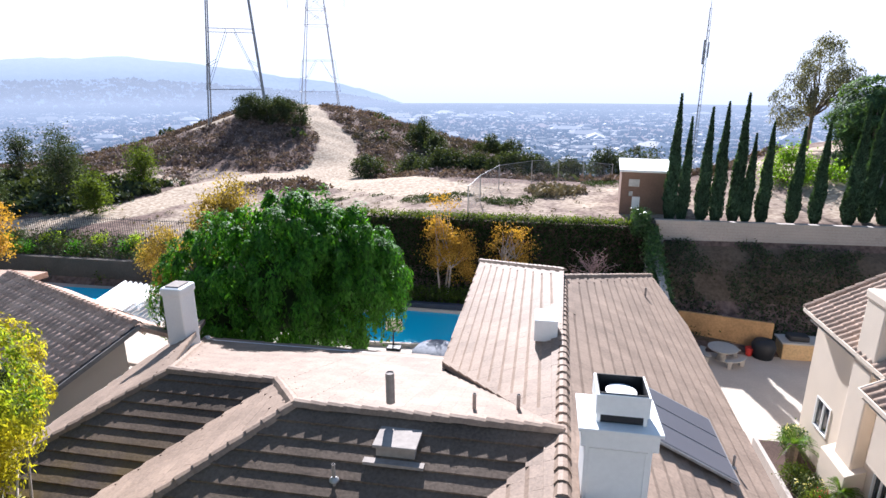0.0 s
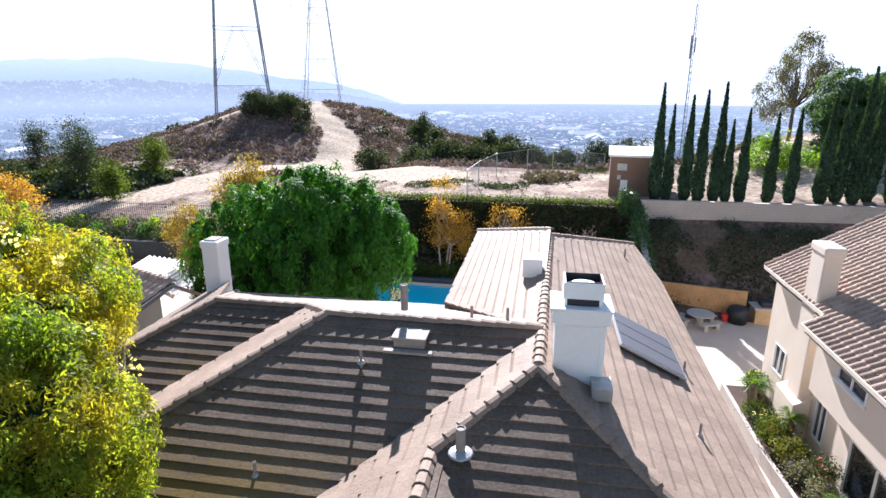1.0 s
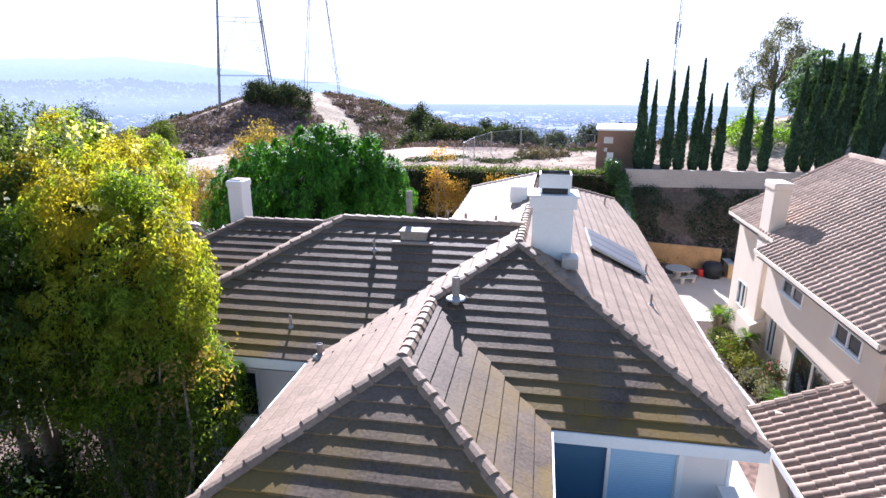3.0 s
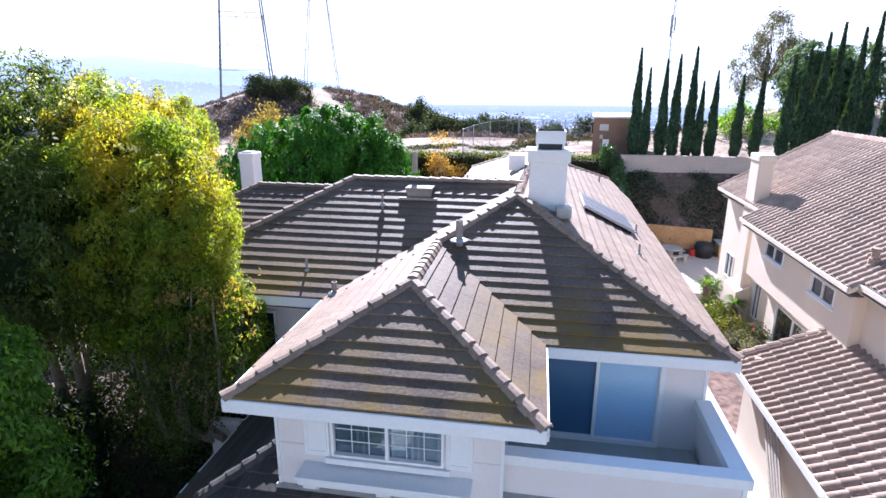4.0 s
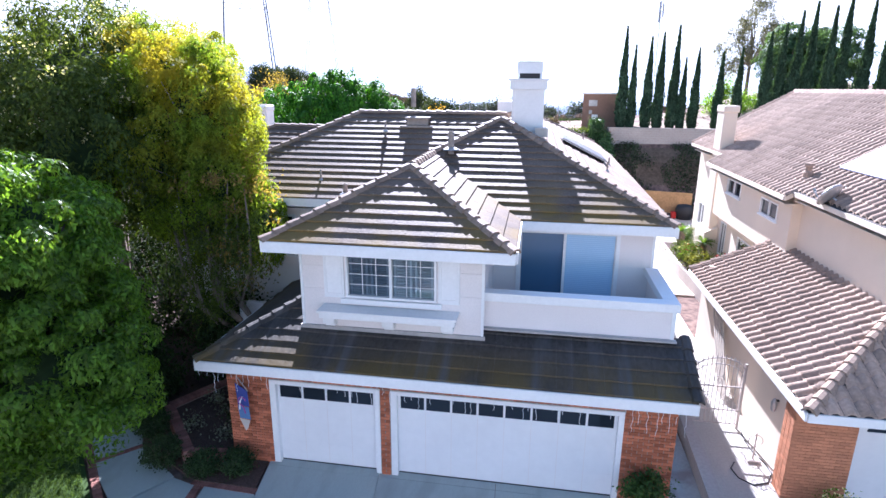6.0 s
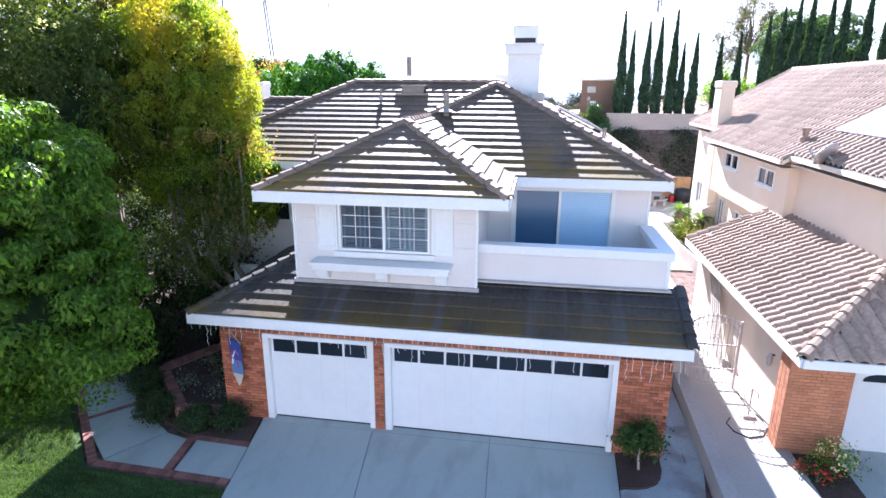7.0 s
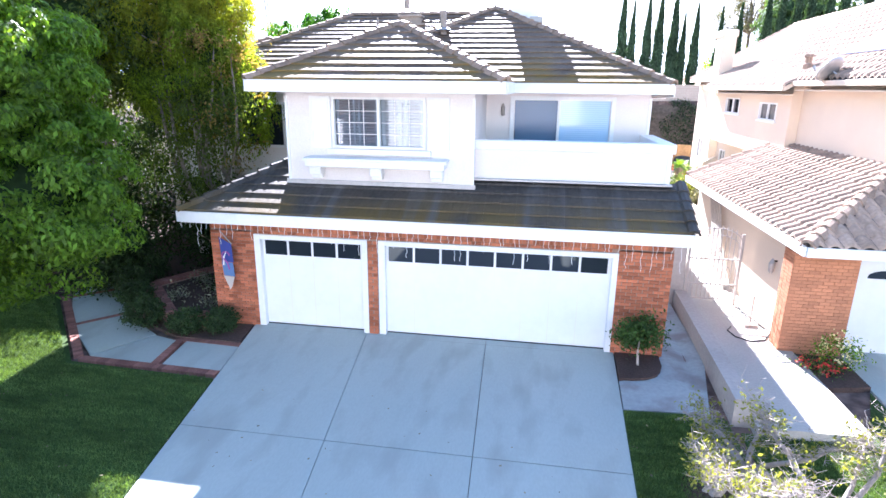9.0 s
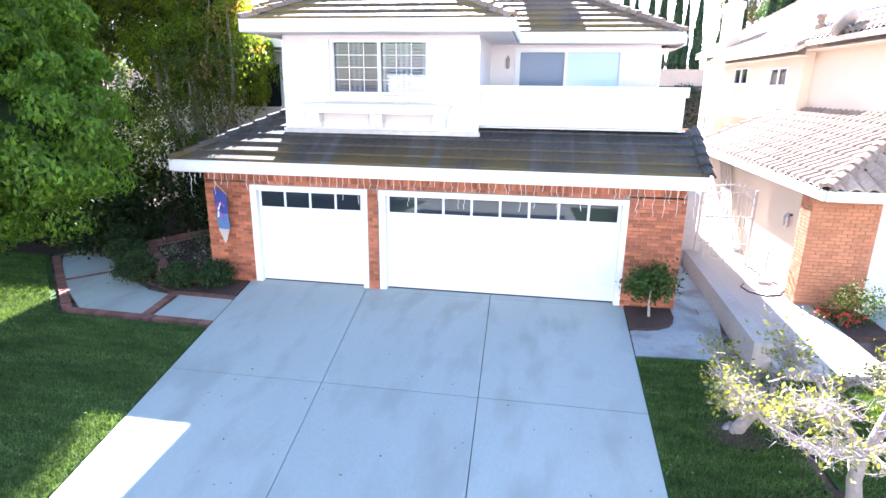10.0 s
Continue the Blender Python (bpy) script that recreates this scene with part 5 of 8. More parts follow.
part("brace", Geo().tube([(11.2, 5.6, 5.8), (11.6, 6.3, znl(11.6, 6.3) + 0.08)], 0.016, 6), METAL_GREY, dish)
part("feed_arm", Geo().tube([dm @ Vector((0, -0.34, 0.05)), dm @ Vector((0, -0.2, 0.45))], 0.014, 6), METAL_GREY, dish)
part("receiver", Geo().tube([dm @ Vector((0, -0.21, 0.42)), dm @ Vector((0, -0.16, 0.52))], 0.04, 8), METAL_GREY, dish)
part("vent_pipe", Geo().lathe(11.55, 8.6, [(0.16, 6.05), (0.14, 6.30), (0.1, 6.35), (0.1, 6.5), (0.15, 6.51), (0.13, 6.6)], 10), TILE_N, n_house, "clay-coloured roof vent")
pan = part("solar_panel", Geo().prism([(12.1, 3.6), (14.2, 3.6), (14.2, 7.9), (12.1, 7.9)], lambda x, y: znl(x, y) + 0.13, lambda x, y: znl(x, y) + 0.18), glass("solar_glass", (0.30, 0.33, 0.55), 0.2), n_house, "blue solar panel on the tiled roof")
for i in range(9):
    y = 3.6 + 4.3 * i / 8
    part("cell_line", Geo().prism([(12.1, y - 0.015), (14.2, y - 0.015), (14.2, y + 0.015), (12.1, y + 0.015)], lambda x, y: znl(x, y) + 0.17, lambda x, y: znl(x, y) + 0.187), WHITE, pan)
for i in range(5):
    x0 = 12.1 + 2.1 * i / 4
    part("cell_line", Geo().prism([(x0 - 0.012, 3.6), (x0 + 0.012, 3.6), (x0 + 0.012, 7.9), (x0 - 0.012, 7.9)], lambda x, y: znl(x, y) + 0.17, lambda x, y: znl(x, y) + 0.186), WHITE, pan)

# low wall and path between the lots, gate, plants' bed
low_wall = setting("low_wall", Geo().prism([(6.92, -2.3), (7.22, -2.3), (7.42, 3.3), (7.12, 3.3)], -0.3, 0.42), BLOCK, "low stucco garden wall between the lots", "wall")
setting("high_wall", Geo().box(7.0, 3.3, -0.2, 7.32, 4.2, 1.85), BLOCK, "stucco wall stub beside the side gate", "wall")
setting("neighbour_path", Geo().prism([(7.22, -2.6), (9.0, -2.6), (9.0, 14), (7.1, 14), (7.1, 3.3), (7.42, 3.3)], -0.3, 0.10), PATH_CONC, "sunlit pale concrete path beside the peach house", "walkway")
setting("back_patio", Geo().prism([(6.3, 12), (7.1, 12), (7.1, 14), (11.15, 14), (11.15, 16.3), (11.75, 16.3), (11.75, 21.7), (19, 21.7), (19, 31.4), (8.5, 31.4), (8.5, 26), (6.3, 26)], -0.3, 0.05), DECKING, "pale concrete patio in shadow stripes", "patio")
setting("neighbour_drive", Geo().prism([(9.0, 1.0), (17, 1.0), (17, -12), (9.6, -12), (9.9, -0.6), (9.0, -0.3)], lambda x, y: fz(x, y) - 0.3, lambda x, y: fz(x, y) + 0.03), CONCRETE, "grey concrete driveway next door", "driveway")
setting("neighbour_lawn", Geo().prism([(7.0, -12), (9.55, -12), (9.85, -0.8), (9.0, -2.55), (7.0, -2.55)], lambda x, y: fz(x, y) - 0.2, lambda x, y: fz(x, y) + 0.02), LAWN, "patch of green lawn next door", "lawn")
gate = thing("garden_gate", (7.95, 3.3, 0.1), "ornate white wrought-iron garden gate with an arched top", "gate")
for x in (7.38, 8.62):
    part("post", Geo().box(x - 0.03, 3.27, 0.1, x + 0.03, 3.33, 2.0), IRON_WHITE, gate)
for i in range(11):
    x = 7.45 + i * 0.11
    h = 1.75 + 0.38 * math.sqrt(max(0, 1 - ((x - 8.0) / 0.62) ** 2))
    b = part("bar", Geo().tube([(x, 3.3, 0.22), (x, 3.3, h)], 0.011, 6).tube([(x, 3.3, h), (x, 3.3, h + 0.10)], [0.022, 0.002], 6), IRON_WHITE, gate)
part("arch", Geo().tube([(8.0 + 0.62 * math.cos(t * math.pi / 14), 3.3, 1.75 + 0.38 * math.sin(t * math.pi / 14)) for t in range(15)], 0.017, 6), IRON_WHITE, gate)
part("arch", Geo().tube([(8.0 + 0.58 * math.cos(t * math.pi / 14), 3.3, 1.62 + 0.34 * math.sin(t * math.pi / 14)) for t in range(15)], 0.013, 6), IRON_WHITE, gate)
for z in (0.22, 0.62, 1.3):
    part("rail", Geo().box(7.41, 3.285, z, 8.6, 3.315, z + 0.033), IRON_WHITE, gate)
for cx, cz, r in ((7.75, 1.0, 0.16), (8.25, 1.0, 0.16), (8.0, 1.5, 0.14), (7.75, 0.82, 0.1), (8.25, 0.82, 0.1)):
    part("scroll", Geo().tube([(cx + r * (1 - t / 26) * math.cos(t * 0.5), 3.285, cz + r * (1 - t / 26) * math.sin(t * 0.5)) for t in range(22)], 0.010, 5), IRON_WHITE, gate)
tap = thing("hose_bib_stand", (8.55, 1.9, 0.1), "small ornate iron hose stand on the path", "hose stand")
part("base", Geo().box(8.42, 1.8, 0.1, 8.72, 2.05, 0.16), IRON_WHITE, tap)
part("post", Geo().tube([(8.57, 1.92, 0.12), (8.57, 1.92, 0.85)], 0.02, 7), IRON_WHITE, tap)
part("scroll", Geo().tube([(8.57 + 0.16 * math.cos(t * 0.45), 1.92, 0.65 + 0.16 * math.sin(t * 0.45)) for t in range(15)], 0.012, 6), IRON_WHITE, tap)

# ---- the house on the left, seen over the trees ----
l_house = thing("house", (-20, 12, 0), "low house with a brown barrel-tile hip roof", "house")
DN = (-0.4, -0.9165)
zll = lambda x, y: 5.0 - 0.385 * ((x + 14.15) * DN[0] + (y - 18.2) * DN[1])
LR = [(-14.15, 18.2), (-25.15, 23.0), (-27.95, 16.585), (-16.95, 11.785)]
TILE_L = material("brown_barrel_tile", (0.52, 0.35, 0.26), vary=0.3, big=0.8, fine=14, rough=0.85, bump=0.3, island=0.2, piece=0.2)
deck = part("roof_deck", Geo().prism(ccw(LR), lambda x, y: zll(x, y) - 0.15, zll), DECK, l_house)
barrel_tiles(LR, zll, DN, -16.95 * DN[0] + 11.785 * DN[1], TILE_L, deck, None, random.Random(6), 0.42, 0.40, 0.055, 0.05)
ridge_caps((-14.15, 18.2, 5.0), (-25.15, 23.0, 5.0), l_house, cap_mesh("brown_cap", TILE_L, 0.16, 0.12, 0.42), 0.36)
zlb = lambda x, y: 4.95 - 0.66 * ((x + 14.15) * 0.4 + (y - 18.2) * 0.9165)
part("roof_deck", Geo().prism([(-14.15, 18.2), (-25.15, 23.0), (-24.15, 25.3), (-13.15, 20.5)][::-1], lambda x, y: zlb(x, y) - 0.2, zlb), TILE_L, l_house)
fascia((-16.95, 11.785), (-14.15, 18.2), (2.34, 5.04), l_house, 0.2, PIPE)
part("wall", Geo().prism(ccw([(-14.95, 18.2), (-25.15, 22.5), (-27.3, 17.1), (-17.3, 12.8)]), 0, lambda x, y: zll(x, y) - 0.15), STUCCO_N, l_house)
upper = part("upper_roof", Geo().prism([(-34, 23.2), (-25.4, 23.9), (-25.2, 25.2), (-34, 24.8)], 4.0, 4.3), TILE_L, l_house, "tiled roof edge of the far wing")
pergola = thing("patio_cover", (-20, 25, 0), "white slatted patio cover on posts", "pergola")
for px, py in ((-23.0, 28.2), (-22.3, 25.4), (-17.7, 24.4), (-18.4, 27.4)):
    part("post", Geo().box(px - 0.07, py - 0.07, 0, px + 0.07, py + 0.07, 2.55), WHITE, pergola)
part("beam", Geo().tube([(-23.2, 28.3, 2.6), (-17.6, 27.3, 2.6)], 0.09, 4), WHITE, pergola)
part("beam", Geo().tube([(-22.5, 25.3, 2.6), (-17.3, 22.2, 2.6)], 0.09, 4), WHITE, pergola)
for i in range(15):
    k = i / 14
    part("slat", Geo().tube([(-23.2 + 5.7 * k, 28.4 - 1.0 * k, 2.72), (-22.5 + 5.2 * k, 25.2 - 3.0 * k, 2.72)], 0.11, 4), WHITE, pergola)

# ---- back yard: pool, hoop, bank, hedge wall, block wall ----
setting("yard_deck", Geo().prism([(-13, 17.2), (-1.0, 17.2), (-1.0, 25.2), (6.3, 25.2), (6.3, 26), (8.4, 26), (8.4, 34.2), (-13, 34.2)], -0.3, 0.04), DECKING, "pale concrete pool deck", "patio")
pool = thing("swimming_pool", (-6, 30.5, 0), "bright blue swimming pool with a pale coping", "pool")
POOL = [(-10.5, 29.0), (-9.0, 28.0), (-5.5, 28.2), (-3.0, 28.6), (-1.5, 29.8), (-1.5, 32.2), (-3.0, 33.3), (-8.2, 33.4), (-10.5, 32.0)]
part("water", Geo().prism(POOL, 0.0, 0.07), WATER, pool, "clear blue water")
for a, b in zip(POOL, POOL[1:] + POOL[:1]):
    part("coping", Geo().tube([(a[0], a[1], 0.09), (b[0], b[1], 0.09)], 0.16, 6), DECKING, pool)
part("raised_beam", Geo().box(-10.6, 33.55, 0, -1.2, 33.9, 0.5), POOL_TILE, pool, "dark tiled wall behind the pool")
l_pool = thing("swimming_pool", (-30, 32, 0), "bright blue swimming pool beside a dark wall", "pool")
LP = [(-37, 29.5), (-24.5, 30.5), (-24.2, 33.6), (-37, 33.2)]
part("water", Geo().prism(LP, 0.0, 0.07), WATER, l_pool, "clear blue water")
part("coping", Geo().prism([(-37.5, 29.0), (-24.0, 30.0), (-24.0, 30.4), (-37.5, 29.4)], 0, 0.1), DECKING, l_pool)
# stucco colour darkened to carry the shade on the wall's face
setting("retaining_wall_left", Geo().box(-60, 34.5, -0.3, -12.5, 34.95, 1.85), material("shade_darkened_stucco", (0.085, 0.072, 0.062), vary=0.2, rough=0.95), "stucco retaining wall behind the pool, coloured dark for its shade", "wall")
setting("yard_left", Geo().prism([(-60, 20), (-13, 20), (-13, 34.5), (-60, 34.5)], -0.3, 0.02), DECKING, "pale pool deck next door", "patio")

hoop = thing("basketball_hoop", (-6.4, 28.0, 0.04), "portable basketball hoop seen from behind", "basketball hoop")
part("pole", Geo().tube([(-6.5, 28.0, 0), (-6.5, 28.0, 0.7), (-6.5, 28.2, 0.95)], 0.045, 8), BLACK, hoop)
part("backboard", Geo().box(-7.05, 28.36, 0.82, -6.05, 28.40, 1.55), material("clear_board", (0.62, 0.55, 0.48), vary=0.1, rough=0.4, bump=0), hoop, "pale backboard", 0.01)
part("rim", Geo().tube([(-6.5 + 0.23 * math.cos(t * 0.4189), 28.66 + 0.23 * math.sin(t * 0.4189), 0.98) for t in range(16)], 0.012, 6), BRICK_N, hoop)
for bx in (-6.85, -6.15):
    part("brace", Geo().tube([(-6.5, 28.1, 0.8), (bx, 28.36, 1.4)], 0.022, 6), BLACK, hoop)
part("base", Geo().box(-6.8, 27.5, 0.0, -6.0, 28.3, 0.16), BLACK, hoop, "", 0.04)
tub = thing("covered_boat", (-3.9, 27.2, 0.04), "grey covered inflatable on the pool deck", "boat")
part("cover", Geo().lathe(-3.9, 27.2, [(1.3, 0.05), (1.35, 0.3), (1.1, 0.55), (0.5, 0.62)], 18), material("grey_boat_cover", (0.20, 0.21, 0.24), vary=0.3, rough=0.8, bump=0.5), tub, "", 0, True)

setting("bank_right", Geo().add(*(lambda pts: ([(x, y, float(height(x, y)) + 0.02) for y in pts[1] for x in pts[0]], [(j * 13 + i, j * 13 + i + 1, (j + 1) * 13 + i + 1, (j + 1) * 13 + i) for j in range(6) for i in range(12)]))((np.linspace(8.7, 40, 13), np.linspace(31.2, 37.1, 7)))), material("bank_earth", (0.135, 0.10, 0.07), vary=0.4, big=0.5, fine=5, rough=1.0, bump=0.6), "shaded earth bank under the block wall", "bank", True)
block_wall = setting("block_wall", Geo().prism([(8.6, 37.2), (60, 37.6), (60, 37.85), (8.6, 37.45)], 3.0, 5.80), MORTAR, "pale grey concrete block retaining wall", "wall")
block = Geo().box(0, -0.012, 0, 0.385, 0.1, 0.18).mesh("block", BLOCK)
rest = Geo()
for r in range(9):
    for i in range(90):
        x = 8.6 + i * 0.395 + 0.2 * (r % 2)
        y, z = 37.2 + (x - 8.6) * 0.00778, 4.05 + r * 0.19
        if i < 32:
            ob = attach(new("block", block), block_wall, Matrix.Translation((x, y, z))) if block_wall.name in PLACED else None
            if ob is None:
                PLACED[block_wall.name] = Matrix.Identity(4)
                attach(new("block", block), block_wall, Matrix.Translation((x, y, z)))
        else:
            rest.box(x, y - 0.012, z, x + 0.385, y + 0.1, z + 0.18)
part("blocks", rest, BLOCK, block_wall)["kind"] = "stuff"
part("coping", Geo().prism([(8.55, 37.14), (60, 37.54), (60, 37.9), (8.55, 37.5)], 5.76, 5.84), BLOCK, block_wall)
setting("hedge_backing", Geo().box(-12.5, 37.3, -0.2, 8.2, 37.8, 5.25), SOIL, "earth face behind the ivy hedge", "bank")
setting("party_wall", Geo().prism([(8.15, 27.5), (8.5, 27.5), (8.5, 37.3), (8.15, 37.3)], -0.2, lambda x, y: 1.6 + 3.5 * max(0.0, (y - 30) / 7.3)), BLOCK, "stepped side wall under ivy", "wall")
setting("tan_fence", Geo().prism([(9.3, 31.9), (14.0, 30.85), (14.0, 31.0), (9.3, 32.05)], 0.0, 1.75), material("tan_stucco", (0.44, 0.27, 0.13), vary=0.25, big=1.2, rough=0.9), "tan stucco garden wall", "wall")
grill = thing("outdoor_kitchen", (15, 30.9, 0), "tan built-in barbecue counter", "barbecue")
part("body", Geo().box(14.3, 30.1, 0, 17.2, 31.1, 0.95), material("tan_counter", (0.55, 0.38, 0.2), rough=0.85), grill, "", 0.03)
part("counter_top", Geo().box(14.2, 30.0, 0.95, 17.3, 31.2, 1.05), PATH_CONC, grill, "", 0.02)
part("grill_lid", Geo().box(14.6, 30.2, 1.05, 15.6, 30.9, 1.35), BLACK, grill, "", 0.08)
part("oven_door", Geo().box(15.8, 30.07, 0.25, 16.4, 30.1, 0.75), BLACK, grill)
kettle = thing("covered_grill", (13.4, 30.2, 0.05), "dark covered barbecue beside the counter", "barbecue")
part("cover", Geo().lathe(13.4, 30.2, [(0.5, 0.05), (0.62, 0.7), (0.5, 1.0), (0.15, 1.08)], 12), BLACK, kettle, "", 0, True)
pot = thing("red_pot", (12.75, 30.3, 0.05), "red garden pot beside the grill", "pot")
part("pot", Geo().lathe(12.75, 30.3, [(0.15, 0.05), (0.24, 0.5), (0.22, 0.52)], 12), LEAF_RED, pot)
table = thing("patio_table", (11.15, 29.5, 0.05), "round stone patio table with curved benches", "table")
part("tabletop", Geo().lathe(11.15, 29.5, [(0.72, 0.70), (0.75, 0.73), (0.75, 0.77), (0.3, 0.78)], 20), PATH_CONC, table)
part("pedestal", Geo().lathe(11.15, 29.5, [(0.3, 0.05), (0.2, 0.3), (0.25, 0.7)], 12), PATH_CONC, table)
for k in range(3):
    a0 = 0.4 + k * 2.09
    pts = [(11.15 + 1.15 * math.cos(a0 + t * 0.22), 29.5 + 1.15 * math.sin(a0 + t * 0.22)) for t in range(7)]
    inner = [(11.15 + 0.85 * math.cos(a0 + t * 0.22), 29.5 + 0.85 * math.sin(a0 + t * 0.22)) for t in range(6, -1, -1)]
    bench = thing("curved_bench", (pts[3][0], pts[3][1], 0.05), "curved stone bench round the patio table", "bench", "benches round the patio table")
    part("seat", Geo().prism(ccw(pts + inner), 0.42, 0.48), PATH_CONC, bench)
    for t in (1, 5):
        x, y = (pts[t][0] + inner[6 - t][0]) / 2, (pts[t][1] + inner[6 - t][1]) / 2
        part("leg", Geo().box(x - 0.1, y - 0.1, 0.05, x + 0.1, y + 0.1, 0.42), PATH_CONC, bench)

# utility building, fence and masts behind the wall
shed = thing("utility_shed", (8.4, 41, 5.4), "small brown flat-roofed utility building", "shed")
BOXM = Matrix.Translation((8.55, 41.6, 5.3)) @ pose(0, 0, 0, 0, 0, -6)
part("wall", Geo().box(-1.75, -1.3, -0.2, 1.75, 5.0, 3.1, BOXM), material("brown_render", (0.25, 0.155, 0.115), vary=0.12, rough=0.9), shed)
part("roof", Geo().box(-1.9, -1.45, 3.1, 1.9, 5.2, 3.25, BOXM), WHITE, shed, "white flat roof")
part("vent", Geo().box(-1.25, -1.33, 2.1, -0.55, -1.3, 2.6, BOXM), METAL_GREY, shed)
part("meter_box", Geo().box(-0.95, -1.5, 0.6, -0.45, -1.3, 1.4, BOXM), WHITE, shed)
part("meter", Geo().box(-1.2, -1.42, 1.45, -0.95, -1.3, 1.75, BOXM), METAL_GREY, shed)
fence = thing("chain_link_fence", (0, 50, 5.2), "galvanised chain-link fence along the terrace", "fence")
FP = [(-3.7, 38.1), (-3.4, 43.0), (-2.4, 48.6), (0.3, 51.4), (2.7, 53.4), (5.1, 55.6), (8.0, 57.5)]
for x, y in FP:
    z = float(height(x, y))
    part("post", Geo().tube([(x, y, z - 0.2), (x, y, z + 2.1)], 0.04, 6), METAL_GREY, fence)
for (ax, ay), (bx, by) in zip(FP[:-1], FP[1:]):
    za, zb = float(height(ax, ay)), float(height(bx, by))
    part("rail", Geo().tube([(ax, ay, za + 2.05), (bx, by, zb + 2.05)], 0.022, 5), METAL_GREY, fence)
    g = Geo()
    n = 24
    for i in range(n):
        for s in (1, -1):
            k0, k1 = i / n, min(1, max(0, (i + s * 5) / n))
            q0, q1 = (0.05, 2.0)
            g.tube([(ax + (bx - ax) * k0, ay + (by - ay) * k0, za + (zb - za) * k0 + q0), (ax + (bx - ax) * k1, ay + (by - ay) * k1, za + (zb - za) * k1 + q1)], 0.004, 3)
    part("mesh_wire", g, METAL_GREY, fence)
fence_l = thing("metal_fence", (-30, 38.5, 2.6), "dark iron picket fence above the bank", "fence")
for i in range(88):
    x = -40 + i * 0.2
    z = float(height(x, 38.3))
    part("picket", Geo().box(x - 0.012, 38.29, z - 0.1, x + 0.012, 38.31, z + 1.5), BLACK, fence_l)
part("rail", Geo().box(-40, 38.28, 3.95, -22.4, 38.32, 3.99), BLACK, fence_l)


def lattice_tower(name, x, y, spread, waist, h_waist, h, z0, r, arms, turn, steel):
    """A four-legged lattice pylon."""
    tower = thing(name, (x, y, z0), "tall grey steel lattice power pylon on the hill", "pylon", "power pylons")
    half = lambda z: (spread + (waist - spread) * min(1, z / h_waist)) * 1.4142
    corner = lambda k, z: (x + half(z) * math.cos(turn + k * math.pi / 2), y + half(z) * math.sin(turn + k * math.pi / 2), z0 + z)
    for k in range(4):
        part("leg", Geo().tube([(corner(k, 0)[0], corner(k, 0)[1], float(height(corner(k, 0)[0], corner(k, 0)[1])) - 0.3), corner(k, h_waist), corner(k, h)], [r, r * 0.8, r * 0.6], 4), steel, tower)
    levels = [0.34, 0.6, 0.72, 0.82, 0.91, 1.0]
    g = Geo()
    for lo, hi in zip(levels[:-1], levels[1:]):
        for k in range(4):
            a0, a1 = corner(k, lo * h_waist), corner((k + 1) % 4, hi * h_waist)
            b0, b1 = corner((k + 1) % 4, lo * h_waist), corner(k, hi * h_waist)
            g.tube([a0, b0], r * 0.35, 4)
            if lo > 0.5:
                g.tube([a0, a1], r * 0.28, 4).tube([b0, b1], r * 0.28, 4)
    for k in range(4):
        leg, nxt = (Vector(corner(k, 0.10 * h_waist)), Vector(corner((k + 1) % 4, 0.10 * h_waist)))
        hi, hn = Vector(corner(k, 0.34 * h_waist)), Vector(corner((k + 1) % 4, 0.34 * h_waist))
        g.tube([leg, hi.lerp(hn, 0.42)], r * 0.3, 4).tube([nxt, hn.lerp(hi, 0.42)], r * 0.3, 4)
        g.tube([leg.lerp(hi, 0.4), leg.lerp(hi.lerp(hn, 0.42), 0.5)], r * 0.22, 4).tube([nxt.lerp(hn, 0.4), nxt.lerp(hn.lerp(hi, 0.42), 0.5)], r * 0.22, 4)
        g.tube([leg, nxt], r * 0.25, 4)
    part("bracing", g, steel, tower)["kind"] = "stuff"
    for z, w in arms:
        part("cross_arm", Geo().tube([(x - w, y, z0 + z), (x + w, y, z0 + z)], r * 0.5, 4).tube([(x - w, y, z0 + z), (x, y, z0 + z + 1.6)], r * 0.35, 4).tube([(x + w, y, z0 + z), (x, y, z0 + z + 1.6)], r * 0.35, 4), steel, tower)
        for s in (-1, 1):
            part("insulator", Geo().tube([(x + s * w, y, z0 + z), (x + s * w, y, z0 + z - 2.0)], r * 0.5, 5), steel, tower)
    return tower


lattice_tower("power_pylon", -49.4, 90, 4.6, 1.6, 38, 52, 9.6, 0.14, ((40, 9), (46, 8)), radians(45 + 29), STEEL)
lattice_tower("power_pylon", -53, 136, 5.2, 1.2, 30, 40, 9.5, 0.11, ((24, 7), (29, 6.5), (34, 6)), radians(45 + 20), STEEL_HAZED)
mast = thing("radio_mast", (16, 60, 5), "thin lattice radio mast with antennas", "mast")
mz = float(height(16, 60))
for k in range(3):
    part("leg", Geo().tube([(15.9 + 0.18 * math.cos(k * 2.09), 60 + 0.18 * math.sin(k * 2.09), mz), (15.9 + 0.1 * math.cos(k * 2.09), 60 + 0.1 * math.sin(k * 2.09), 21)], 0.025, 5), STEEL, mast)
g = Geo()
for i in range(22):
    z = mz + 1 + i * 0.62
    for k in range(3):
        g.tube([(15.9 + 0.16 * math.cos(k * 2.09), 60 + 0.16 * math.sin(k * 2.09), z), (15.9 + 0.16 * math.cos((k + 1) * 2.09), 60 + 0.16 * math.sin((k + 1) * 2.09), z + 0.5)], 0.012, 4)
part("lattice", g, STEEL, mast)
part("antenna", Geo().tube([(15.7, 60, 16.0), (15.7, 60, 18.2)], 0.09, 6), STEEL, mast)
